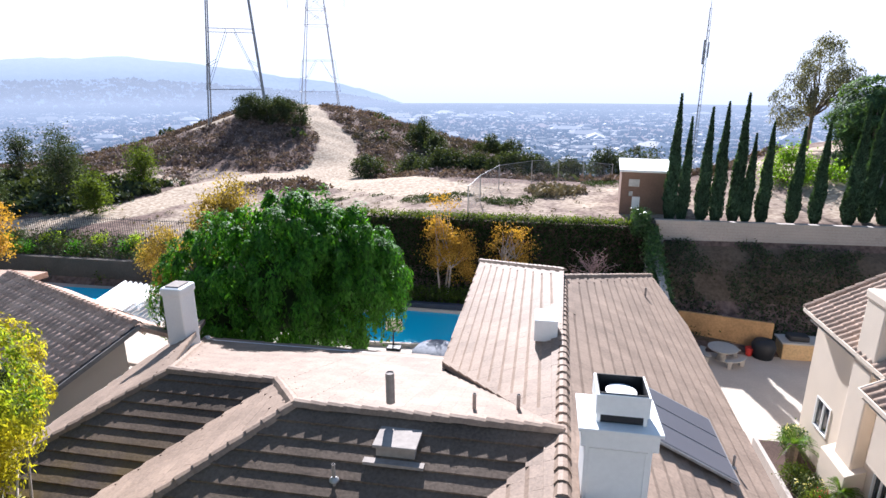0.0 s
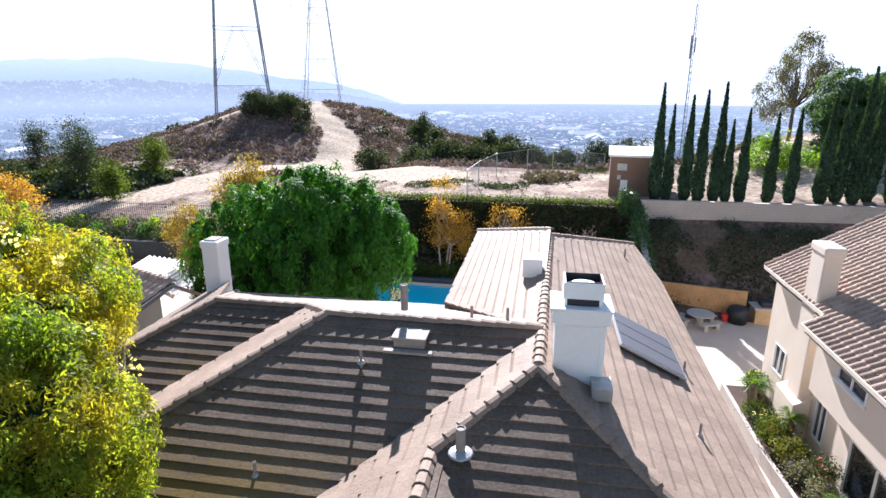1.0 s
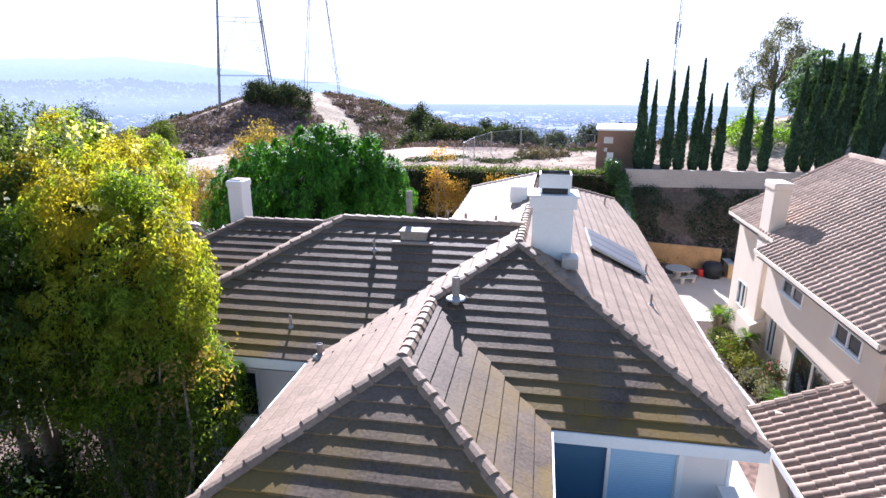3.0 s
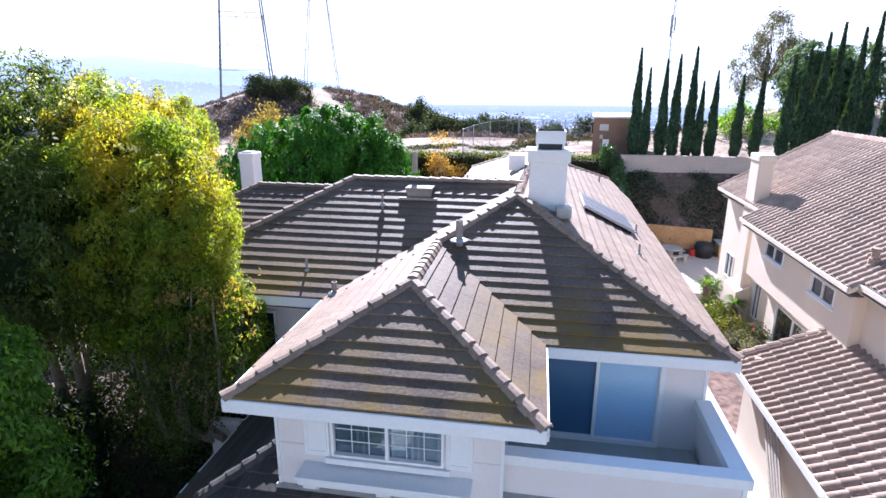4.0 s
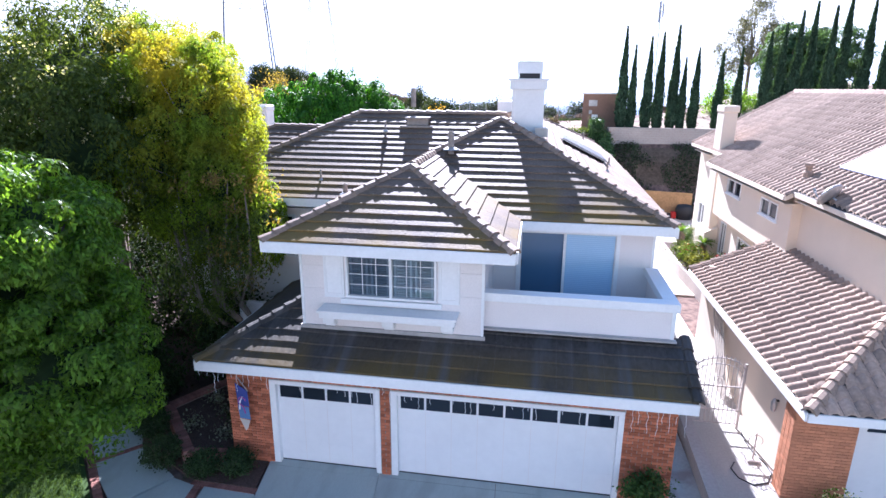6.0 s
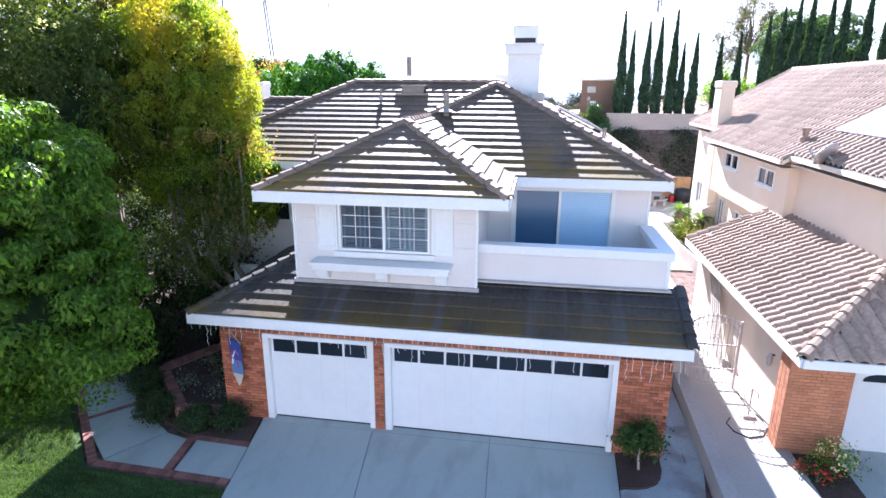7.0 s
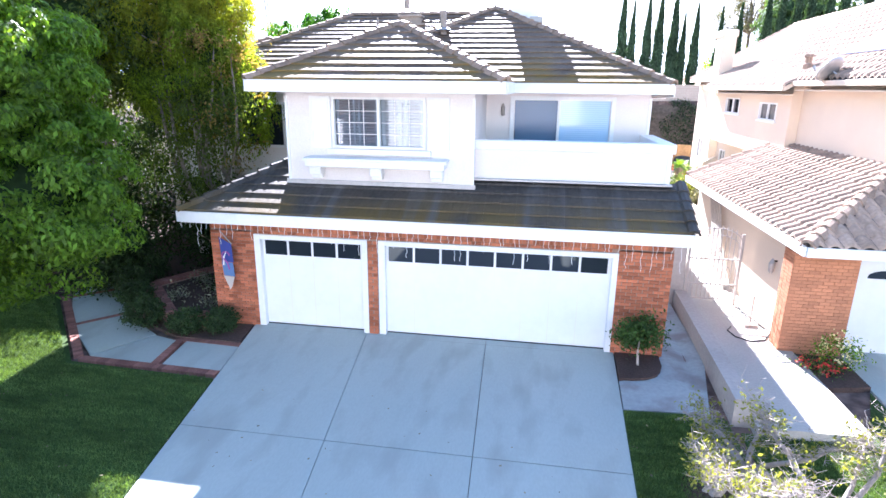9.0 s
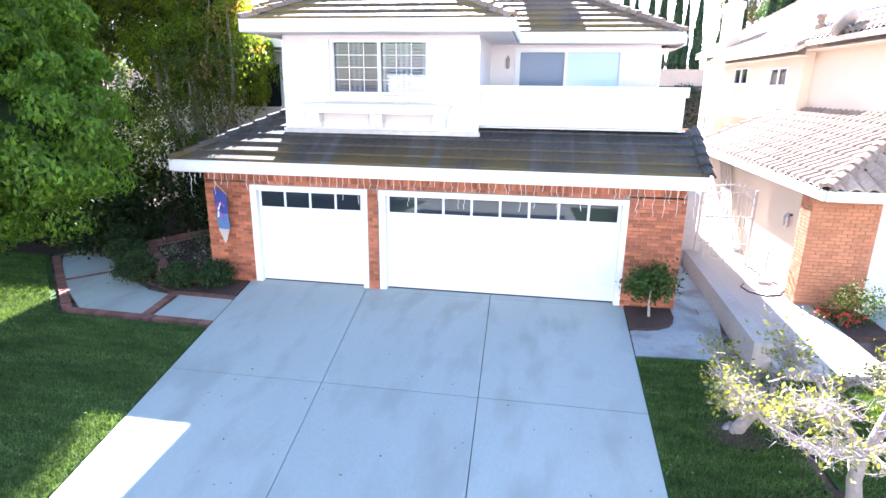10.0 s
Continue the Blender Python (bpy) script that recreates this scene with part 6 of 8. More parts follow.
part("antenna", Geo().tube([(16.1, 60, 16.6), (16.1, 60, 18.0)], 0.06, 6), STEEL, mast)
part("whip", Geo().tube([(15.9, 60, 20.9), (15.9, 60, 24)], [0.03, 0.01], 5), STEEL, mast)
cab = thing("equipment_cabinet", (-46, 132, 10), "small dark equipment box on the hilltop", "cabinet")
part("box", Geo().box(-53.5, 128, float(height(-52.5, 128.7)) - 0.3, -51.5, 129.5, float(height(-52.5, 128.7)) + 1.8), PIPE, cab)

# ---- trees and plants ----
def tree(name, base, blobs, count, leaf, mat, seed, label, trunk=0.2, bark=None, clumps=160, spread=0.34, droop=0.6, slim=0.45, tips=14, stems=1, category="tree", shell=0.55, group="", tufts=None, solid=True):
    t = thing(name, base, label, category, group)
    rng = random.Random(seed)
    g = Geo()
    low = min(b[2] - 0.4 * b[5] for b in blobs)
    for s in range(stems):
        a = 6.28 * s / stems + seed
        foot = Vector(base) + Vector((math.cos(a), math.sin(a), 0)) * (0.25 * (stems > 1))
        fork = Vector((foot.x + (blobs[0][0] - base[0]) * 0.4 + math.cos(a) * 0.3 * (stems > 1), foot.y + (blobs[0][1] - base[1]) * 0.4 + math.sin(a) * 0.3 * (stems > 1), max(base[2] + 0.5, low)))
        foot.z -= 0.15
        mid = foot.lerp(fork, 0.5) + Vector((rng.uniform(-0.1, 0.1), rng.uniform(-0.1, 0.1), 0))
        g.tube([foot, mid, fork], [trunk * 1.2, trunk, trunk * 0.8], 8)
        limbs(g, fork, blob_tips(blobs, max(3, tips // stems), rng), trunk * 0.55, rng)
    part("trunk", g, bark or BARK, t, "", 0, True)
    if tufts:
        tuft_crown("crown", blobs, count, leaf=leaf, mat=mat, parent=t, seed=seed, **tufts)
        # dark solid core added so the gaps between tufts look shaded
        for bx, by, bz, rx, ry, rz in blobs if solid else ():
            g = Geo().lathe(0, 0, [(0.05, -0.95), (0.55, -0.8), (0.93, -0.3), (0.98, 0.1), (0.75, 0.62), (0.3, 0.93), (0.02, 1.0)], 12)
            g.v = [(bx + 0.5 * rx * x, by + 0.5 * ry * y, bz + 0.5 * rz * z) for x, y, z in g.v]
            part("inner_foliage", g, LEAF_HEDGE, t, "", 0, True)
    else:
        crown("crown", blobs, count, leaf, mat, t, seed, clumps, spread, droop, slim, shell)
    return t


# big trees left of the house
A_BLOBS = [(-7.6, 6.2, 9.2, 1.3, 1.2, 1.3), (-8.3, 7.3, 9.0, 1.0, 0.9, 1.2), (-10.2, 7.3, 9.5, 1.4, 1.2, 1.4), (-6.8, 3.6, 7.2, 2.1, 2.1, 2.8), (-6.2, 3.4, 5.5, 1.5, 1.3, 1.6), (-7.8, 4.6, 8.6, 2.0, 2.0, 1.9), (-6.0, 3.6, 7.9, 1.4, 1.5, 1.9), (-5.5, 3.2, 6.3, 1.1, 1.1, 1.9), (-4.85, 3.8, 4.9, 0.75, 1.0, 1.3)]
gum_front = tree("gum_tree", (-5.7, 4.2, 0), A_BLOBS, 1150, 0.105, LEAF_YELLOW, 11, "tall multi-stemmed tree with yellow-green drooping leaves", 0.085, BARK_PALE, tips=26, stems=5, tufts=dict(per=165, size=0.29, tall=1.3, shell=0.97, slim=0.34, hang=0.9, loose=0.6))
STEMS = [
    [(-5.3, 2.6, 0), (-5.42, 2.5, 3.0), (-5.4, 2.5, 3.9), (-5.15, 2.5, 5.0), (-5.0, 2.7, 6.5)],
    [(-5.4, 2.65, 0), (-5.47, 2.45, 3.0), (-5.55, 2.5, 4.2), (-5.65, 2.5, 5.1), (-5.9, 2.6, 6.8)],
    [(-5.5, 2.7, 0), (-5.62, 2.55, 3.2), (-5.72, 2.5, 4.3), (-5.83, 2.5, 5.2), (-6.3, 2.8, 7.0)],
    [(-5.0, 2.45, 0), (-4.86, 2.5, 3.0), (-4.55, 2.5, 4.0), (-4.45, 2.6, 5.0), (-4.7, 2.8, 6.2)],
    [(-5.05, 2.6, 0), (-4.96, 2.5, 3.3), (-4.83, 2.5, 4.1), (-4.8, 2.6, 5.0), (-4.95, 2.7, 6.0)],
    [(-5.9, 2.6, 0), (-6.05, 2.5, 2.8), (-6.28, 2.5, 4.0), (-6.4, 2.6, 5.0), (-6.7, 2.9, 6.5)],
    [(-6.2, 2.9, 0), (-6.5, 2.8, 2.8), (-6.62, 2.7, 4.2), (-7.0, 2.9, 5.4), (-7.2, 3.0, 6.8)]]
STEMS = [[(x - 0.25, 4.3, 0), (x - 0.1, 3.9, 1.6)] + line[1:] for x, line in ((line[0][0], line) for line in STEMS)]
for i, line in enumerate(STEMS):
    part("stem", Geo().tube([Vector(line[0])] + [Vector(q) + Vector((0.05 * math.sin(7 * i + 3 * k), 0, 0)) for k, q in enumerate(line[1:])], [0.085, 0.075, 0.06, 0.05, 0.035, 0.015], 8), BARK_STEM, gum_front, "", 0, True)
crown("low_foliage", [(-5.5, 2.3, 4.6, 1.3, 0.7, 1.1), (-5.9, 2.4, 3.4, 1.2, 0.6, 0.9), (-4.8, 2.6, 4.9, 0.6, 0.6, 1.0)], 9000, 0.10, LEAF_OLIVE, gum_front, 80, 120, 0.2, 1.3, 0.32, 0.3)
crown("new_growth", [(-4.9, 3.1, 5.2, 0.9, 1.1, 1.9), (-5.6, 2.7, 6.6, 1.2, 1.2, 1.5)], 2600, 0.10, LEAF_RUST, gum_front, 78, 60, 0.16, 0.8, 0.4, 0.95, "rust-coloured young leaves")["kind"] = "stuff"
crown("blossom", [(-8.6, 5.4, 9.2, 2.2, 1.9, 1.7), (-7.4, 4.2, 8.2, 2.0, 2.0, 2.1)], 1300, 0.10, LEAF_WHITE, gum_front, 79, 90, 0.11, 0, 0.8, 0.97, "clusters of pale cream blossom")["kind"] = "stuff"
B_BLOBS = [(-10.2, 4.2, 8.6, 2.8, 2.6, 2.5), (-9.0, 2.6, 7.0, 2.4, 2.2, 2.2), (-12.0, 5.0, 7.9, 2.6, 2.3, 2.5)]
gum = tree("gum_tree", (-9.8, 4.2, 0), B_BLOBS, 620, 0.14, LEAF_OLIVE, 12, "tall dark green tree with fine drooping leaves", 0.14, BARK, tips=18, stems=3, tufts=dict(per=170, size=0.46, tall=1.25, shell=0.97, slim=0.34, hang=0.9, loose=0.6))
crown("blossom", [(-9.6, 3.4, 8.6, 2.6, 2.4, 2.4)], 1800, 0.075, LEAF_WHITE, gum, 77, 120, 0.14, 0, 0.8, 0.9, "clusters of pale cream blossom")["kind"] = "stuff"
C_BLOBS = [(-7.6, -2.2, 4.6, 2.8, 2.6, 2.9), (-6.2, -2.3, 3.3, 1.8, 1.8, 1.8), (-8.6, -3.2, 4.2, 2.6, 2.4, 2.7), (-7.2, -1.9, 6.0, 1.9, 1.9, 1.6), (-8.9, -3.4, 2.0, 1.7, 1.7, 1.3), (-7.9, -3.0, 2.2, 1.5, 1.5, 1.2)]
tree("street_tree", (-8.9, -3.2, -0.1), C_BLOBS, 900, 0.13, LEAF_DEEP, 13, "dense broad-leaved green tree on the lawn", 0.16, BARK, tips=18, stems=2, tufts=dict(per=190, size=0.42, tall=0.7, shell=0.95, slim=0.42, hang=0.9))
# dark bushes added to deepen the shade and hide bright walls and soil
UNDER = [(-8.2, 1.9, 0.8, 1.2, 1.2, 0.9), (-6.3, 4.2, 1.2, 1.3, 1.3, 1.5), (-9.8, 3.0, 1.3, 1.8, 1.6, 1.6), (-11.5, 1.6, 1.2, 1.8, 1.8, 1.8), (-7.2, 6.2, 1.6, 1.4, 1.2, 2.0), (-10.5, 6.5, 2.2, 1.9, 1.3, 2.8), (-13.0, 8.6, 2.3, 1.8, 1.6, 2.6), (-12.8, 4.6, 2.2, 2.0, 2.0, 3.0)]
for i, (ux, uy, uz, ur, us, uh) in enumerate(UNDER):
    tree("understory_bush", (ux, uy, 0), [(ux, uy, uz, ur, us, uh)], 7000, 0.15, LEAF_HEDGE, 130 + i, "dark bush added to fill the shade under the tall trees", 0.05, BARK, 90, 0.28, 0.5, 0.42, 8, 2, "bush", 0.35, "understory bushes")
# big round tree behind the house
D_BLOBS = [(-9.8, 22.4, 5.2, 4.2, 3.6, 3.9), (-6.9, 22.6, 5.5, 2.5, 2.5, 2.4), (-12.8, 21.8, 4.8, 2.5, 2.6, 3.2), (-9.2, 22.2, 7.6, 2.3, 2.2, 1.9), (-7.0, 22.4, 7.0, 1.7, 1.7, 1.7)]
tree("round_tree", (-8.8, 23, 0), D_BLOBS, 760, 0.24, LEAF_GREEN, 14, "large round bright green tree behind the house", 0.3, BARK, tips=22, tufts=dict(per=145, size=0.42, tall=1.6, shell=1.0, slim=0.34, hang=-1.3, loose=0.35))
tree("shrub_tree", (-15.0, 26.4, 0), [(-15.2, 26.4, 7.2, 1.5, 1.4, 1.5), (-14.6, 26.6, 8.6, 0.8, 0.8, 0.9)], 8000, 0.16, LEAF_RUST, 15, "thin olive-yellow tree beside the round tree", 0.12, BARK, 110, 0.3)
tree("shrub_tree", (-19.2, 27.0, 0), [(-19.3, 27.0, 5.0, 1.1, 1.1, 1.6), (-19.0, 27.0, 3.2, 0.9, 0.9, 1.4)], 8000, 0.14, LEAF_RUST, 19, "thin olive-brown tree beside the round tree", 0.1, BARK, 100, 0.25)
# autumn trees by the hedge
tree("autumn_tree", (-4.9, 35.7, 0), [(-4.8, 35.8, 3.9, 1.5, 1.0, 1.6), (-4.0, 35.8, 2.9, 1.1, 0.9, 1.3), (-5.2, 35.8, 6.0, 0.6, 0.6, 1.4)], 8000, 0.16, LEAF_ORANGE, 16, "slender birch with orange autumn leaves", 0.07, BARK_PALE, 90, 0.28, 0.9, 0.5, 22, 3, group="autumn trees")
tree("autumn_tree", (-0.8, 35.7, 0), [(-0.6, 35.7, 3.8, 1.5, 1.0, 1.8)], 3000, 0.14, LEAF_ORANGE, 17, "half-bare birch with orange autumn leaves", 0.07, BARK_PALE, 60, 0.25, 0.9, 0.5, 26, 3, group="autumn trees")
bare_tree = thing("bare_tree", (4.6, 34.5, 0), "bare grey-pink branching tree by the hedge", "tree")
rngb = random.Random(18)
g = Geo().tube([(4.6, 34.5, -0.1), (4.62, 34.5, 1.6), (4.58, 34.5, 3.0)], [0.09, 0.075, 0.05], 7)
for k in range(15):
    a, e = rngb.uniform(0, 6.28), rngb.uniform(0.25, 1.4)
    q0 = Vector((4.6, 34.5, rngb.uniform(2.2, 3.1)))
    q1 = q0 + Vector((math.cos(a) * math.cos(e), math.sin(a) * math.cos(e), math.sin(e))) * rngb.uniform(1.2, 2.2)
    limbs(g, q0, [q1], 0.035, rngb, 0.3)
    for j in range(12):
        q = q0.lerp(q1, rngb.uniform(0.3, 1))
        limbs(g, q, [q + Vector((rngb.uniform(-1, 1), rngb.uniform(-1, 1), rngb.uniform(-0.1, 1))) * rngb.uniform(0.3, 0.6)], 0.014, rngb, 0.4)
part("trunk", g, BARK_PINK, bare_tree)


# cypresses along the block wall
def cypress(seed):
    t = thing("cypress", (0, 0, 0), "tall narrow dark green cypress", "cypress", "cypress row")
    rs = np.random.RandomState(seed)
    n = 5200
    z = rs.uniform(0, 1, n) ** 1.15
    prof = np.interp(z, [0, 0.06, 0.2, 0.5, 0.8, 1.0], [0.5, 0.85, 1.0, 0.74, 0.33, 0.02])
    a = rs.uniform(0, 6.2832, n)
    lump = 1 + 0.18 * np.sin(3 * a + z * 17 + seed) + 0.10 * np.sin(7 * a - z * 41)
    r = 0.43 * prof * lump * (0.75 + 0.28 * rs.uniform(0, 1, n))
    c = np.stack([r * np.cos(a), r * np.sin(a), 0.1 + z * 7.9], -1)
    up = np.stack([0.35 * np.cos(a), 0.35 * np.sin(a), np.ones(n)], -1) + 0.3 * rs.normal(size=(n, 3))
    up /= np.linalg.norm(up, axis=1)[:, None]
    side = np.cross(up, rs.normal(size=(n, 3)))
    side /= np.linalg.norm(side, axis=1)[:, None]
    ln = rs.uniform(0.16, 0.34, n)
    attach(new("crown", quads_mesh("crown", c, up * (ln / 2)[:, None], side * (ln / 6)[:, None], LEAF_CYPRESS)), t)
    part("trunk", Geo().tube([(0, 0, -0.3), (0, 0, 3), (0, 0, 7.6)], [0.12, 0.08, 0.01], 7), BARK, t)
    g = Geo().lathe(0, 0, [(0.1, 0.15), (0.30, 0.5), (0.34, 2.0), (0.25, 4.0), (0.11, 6.3), (0.01, 7.7)], 9)
    part("inner_foliage", g, LEAF_CYPRESS, t)
    return t


ROW = [(9.6, 38.5, 8.1, 1.0), (10.4, 38.6, 6.7, 0.85), (11.55, 38.5, 7.3, 0.95), (12.45, 38.5, 7.6, 1.0), (13.55, 38.5, 8.1, 1.0), (14.3, 38.6, 5.7, 0.8), (15.2, 38.5, 6.4, 0.9), (17.0, 38.5, 6.1, 0.9), (18.4, 38.6, 6.3, 0.9), (20.3, 38.5, 7.4, 1.05), (21.4, 38.9, 8.0, 1.1), (22.3, 38.5, 8.8, 1.1), (23.4, 39, 9.4, 1.15), (24.6, 38.6, 9.0, 1.15), (25.8, 39.2, 10.0, 1.2), (27.2, 38.7, 9.4, 1.2), (28.8, 39, 9.8, 1.2)]
kinds = [cypress(s) for s in (1, 2, 3)]
for i, (x, y, h, w) in enumerate(ROW):
    m = Matrix.Translation((x, y, float(height(x, y)) - 0.1)) @ Matrix.Rotation(i * 1.3, 4, "Z")
    src = kinds[i % 3]
    if i < 3:
        src.matrix_basis = m @ Matrix.Diagonal((w, w, h / 8.0, 1))
    else:
        c = copy_thing(src, m)
        c.scale = (w, w, h / 8.0)
tree("pine_tree", (27, 50, 5.5), [(26.3, 50, 11.6, 2.7, 2.6, 3.0), (30, 51, 11.2, 3.0, 2.8, 3.4), (27, 50.5, 8.6, 2.4, 2.4, 2.4)], 300, 0.42, LEAF_PINE, 21, "large dark green pine behind the cypresses", 0.35, BARK, tips=16, tufts=dict(per=130, size=0.95, tall=0.7, shell=0.95, slim=0.25, hang=-0.3))
tree("pepper_tree", (25, 58, 6), [(25.6, 58, 15.2, 1.9, 1.8, 2.6), (23.4, 58, 12.2, 1.6, 1.5, 2.2), (27.4, 58, 14, 1.3, 1.3, 1.8)], 170, 0.28, LEAF_GREY, 22, "thin grey-green feathery tree on the slope", 0.2, BARK, tips=20, tufts=dict(per=70, size=0.6, tall=1.4, shell=1.0, slim=0.28, hang=1.2, loose=0.7), solid=False)
tree("green_shrub", (21, 50, 5.5), [(20.6, 49, 7.4, 1.8, 1.6, 2.0), (23, 48.6, 7.0, 1.6, 1.4, 1.6)], 9000, 0.22, LEAF_DEEP, 23, "leafy bright green tree on the slope", 0.15, BARK, 80, 0.45)


# hedge, ivy and bank planting
def foliage(name, points, leaf, mat, label, category, seed, spread=0.12, droop=0.4, slim=0.5, kind="stuff"):
    rs = np.random.RandomState(seed)
    c = points + rs.normal(size=points.shape) * spread
    a, b = leaves_at(rs, c, np.full(len(c), leaf), droop, slim)
    return tagged(new(name, quads_mesh(name, c, a, b, mat)), label, category, "", kind)


rs = np.random.RandomState(5)
n = 26000
foliage("ivy_hedge", np.stack([rs.uniform(-12.5, 8.2, n), 37.2 - 0.25 * rs.uniform(0, 1, n), rs.uniform(0.1, 5.5, n)], -1), 0.20, LEAF_HEDGE, "dark ivy hedge over the rear bank", "hedge", 6)
n = 5000
foliage("hedge_top", np.stack([rs.uniform(-12.5, 8.3, n), rs.uniform(37.0, 38.0, n), 5.45 + 0.2 * rs.uniform(0, 1, n)], -1), 0.16, LEAF_OLIVE, "clipped top of the ivy hedge", "hedge", 7)
n = 16000
yy = rs.uniform(27.5, 37.3, n)
foliage("ivy_wall", np.stack([8.33 + rs.uniform(-0.35, 0.35, n), yy, np.maximum(0.1, (2.05 + 3.5 * np.clip((yy - 30) / 7.3, 0, 1)) * rs.uniform(0.2, 1.03, n) ** 0.25)], -1), 0.20, LEAF_IVY, "glossy green ivy over the side wall", "ivy", 8)
foliage("hedge_pillar", np.array([7.6, 37.0, 5.7]) + rs.uniform(-0.5, 0.5, (2500, 3)) * np.array([1.0, 1.0, 1.5]), 0.15, LEAF_IVY, "clipped ivy pillar at the wall's end", "hedge", 9)
n = 30000
bx, by = rs.uniform(8.7, 32, n), rs.uniform(31.5, 37.1, n)
keep = np.array([noise.noise((a * 0.45, b * 0.6, 7)) for a, b in zip(bx, by)]) > 0.13 * (by - 36.0)
bx, by = bx[keep], by[keep]
foliage("bank_plants", np.stack([bx, by, height(bx, by) + 0.35 * rs.uniform(0, 1, len(bx))], -1), 0.18, LEAF_BUSH, "dark ground cover on the shaded bank", "ground cover", 10)
n = 9000
bx, by = rs.uniform(-44, -13, n), rs.uniform(35.1, 38.2, n)
foliage("bank_plants_left", np.stack([bx, by, height(bx, by) + 0.5 * rs.uniform(0, 1, n) ** 2], -1), 0.22, LEAF_WEED, "mixed planting above the retaining wall", "ground cover", 12, 0.15)
for i in range(34):
    bx, by = -44 + i * 0.95 + 0.4 * math.sin(i * 2.3), 36.0 + 1.2 * math.sin(i * 1.7)
    zb = float(height(bx, by))
    tree("bank_shrub", (bx, by, zb), [(bx, by, zb + 0.45, 0.5 + 0.15 * math.sin(i), 0.5, 0.5)], 420, 0.17, (LEAF_YELLOW, LEAF_GREEN, LEAF_OLIVE, LEAF_WEED)[i * 7 % 4], 400 + i, "small garden shrub above the retaining wall", 0.03, BARK, 16, 0.2, -0.3, 0.4, 4, 1, "shrub", 0.5, "shrubs above the retaining wall")
n = 6000
bx = rs.uniform(-11.5, -1, n)
foliage("pool_hedge", np.stack([bx, rs.uniform(34.4, 35.6, n), 0.1 + 1.0 * rs.uniform(0, 1, n)], -1), 0.18, LEAF_OLIVE, "low hedge behind the pool", "hedge", 13)


# scrub on the hill
def scrub(name, n, leaf, box, test, mat, label, seed, size=(0.5, 1.3), per=26):
    rs = np.random.RandomState(seed)
    x, y = rs.uniform(box[0], box[1], n), rs.uniform(box[2], box[3], n)
    keep = test(x, y, rs)
    x, y = x[keep], y[keep]
    z = height(x, y)
    s = rs.uniform(*size, len(x))
    k = np.repeat(np.arange(len(x)), per)
    d = rs.normal(size=(len(k), 3))
    d /= np.linalg.norm(d, axis=1)[:, None]
    d[:, 2] = np.abs(d[:, 2]) * 0.85
    d *= (0.6 + 0.4 * rs.uniform(0, 1, len(k)))[:, None]
    c = np.stack([x, y, z - 0.1], -1)[k] + d * s[k][:, None]
    a, b = leaves_at(rs, c, leaf * s[k], 0.0, 0.6)
    return tagged(new(name, quads_mesh(name, c, a, b, mat)), label, "scrub", "", "stuff")


def wild(x, y, rs):
    edge = np.array([noise.noise((a * 0.09, b * 0.09, 11)) for a, b in zip(x, y)])
    return (bareness(x, y) < 0.25 + 0.35 * (rs.uniform(0, 1, len(x)) < 0.15)) & (y > 54 + 0 * x) & (edge + 0.55 * rs.uniform(0, 1, len(x)) > -0.12)


scrub("hill_scrub", 15000, 0.42, (-118, 26, 52, 150), wild, LEAF_SCRUB, "dry purple-brown scrub on the hill", 31, (0.45, 1.15), 30)
scrub("green_scrub", 240, 0.42, (-118, 30, 54, 112), lambda x, y, rs: (bareness(x, y) < 0.2) & (np.array([noise.noise((a * 0.07, b * 0.07, 21)) for a, b in zip(x, y)]) > 0.22), LEAF_BUSH, "dark green bushes on the hill", 32, (0.8, 1.9), 60)
WEEDS = ((-7.4, 43.6, 2.6, 2.2), (-5.4, 45.6, 1.4, 1.2), (-1.4, 43.4, 2.6, 1.7), (0.6, 45.2, 1.2, 0.9), (-16.8, 46.5, 1.8, 1.2), (-12.6, 46.6, 0.9, 0.4), (6.6, 52.5, 2.0, 2.4), (-30, 57, 3, 1.2))


def in_weeds(x, y, rs):
    d = np.min([np.hypot((x - a) / r, (y - b) / s) for a, b, r, s in WEEDS], axis=0)
    return d < 0.35 + 0.65 * rs.uniform(0, 1, len(x))


scrub("slope_brush", 420, 0.42, (-64, -38, 40, 60), lambda x, y, rs: bareness(x, y) < 0.2, LEAF_BUSH, "olive-green brush among the trees beside the track", 36, (0.7, 1.7), 60)
scrub("terrace_weeds", 15000, 0.42, (-34, 12, 40, 60), in_weeds, LEAF_WEED, "low green weeds in patches on the terrace", 33, (0.18, 0.42), 22)
scrub("dry_weeds", 260, 0.4, (-1, 6, 45, 52), lambda x, y, rs: np.hypot((x - 2.3) / 2.2, (y - 48) / 2.2) < 1, LEAF_STRAW, "dry straw-coloured weeds on the terrace", 34, (0.4, 1.0), 30)
scrub("dry_weeds", 700, 0.4, (-60, 20, 40, 70), lambda x, y, rs: (bareness(x, y) > 0.3) & (bareness(x, y) < 0.75), LEAF_STRAW, "thin dry weeds beside the track", 35, (0.15, 0.45), 20)
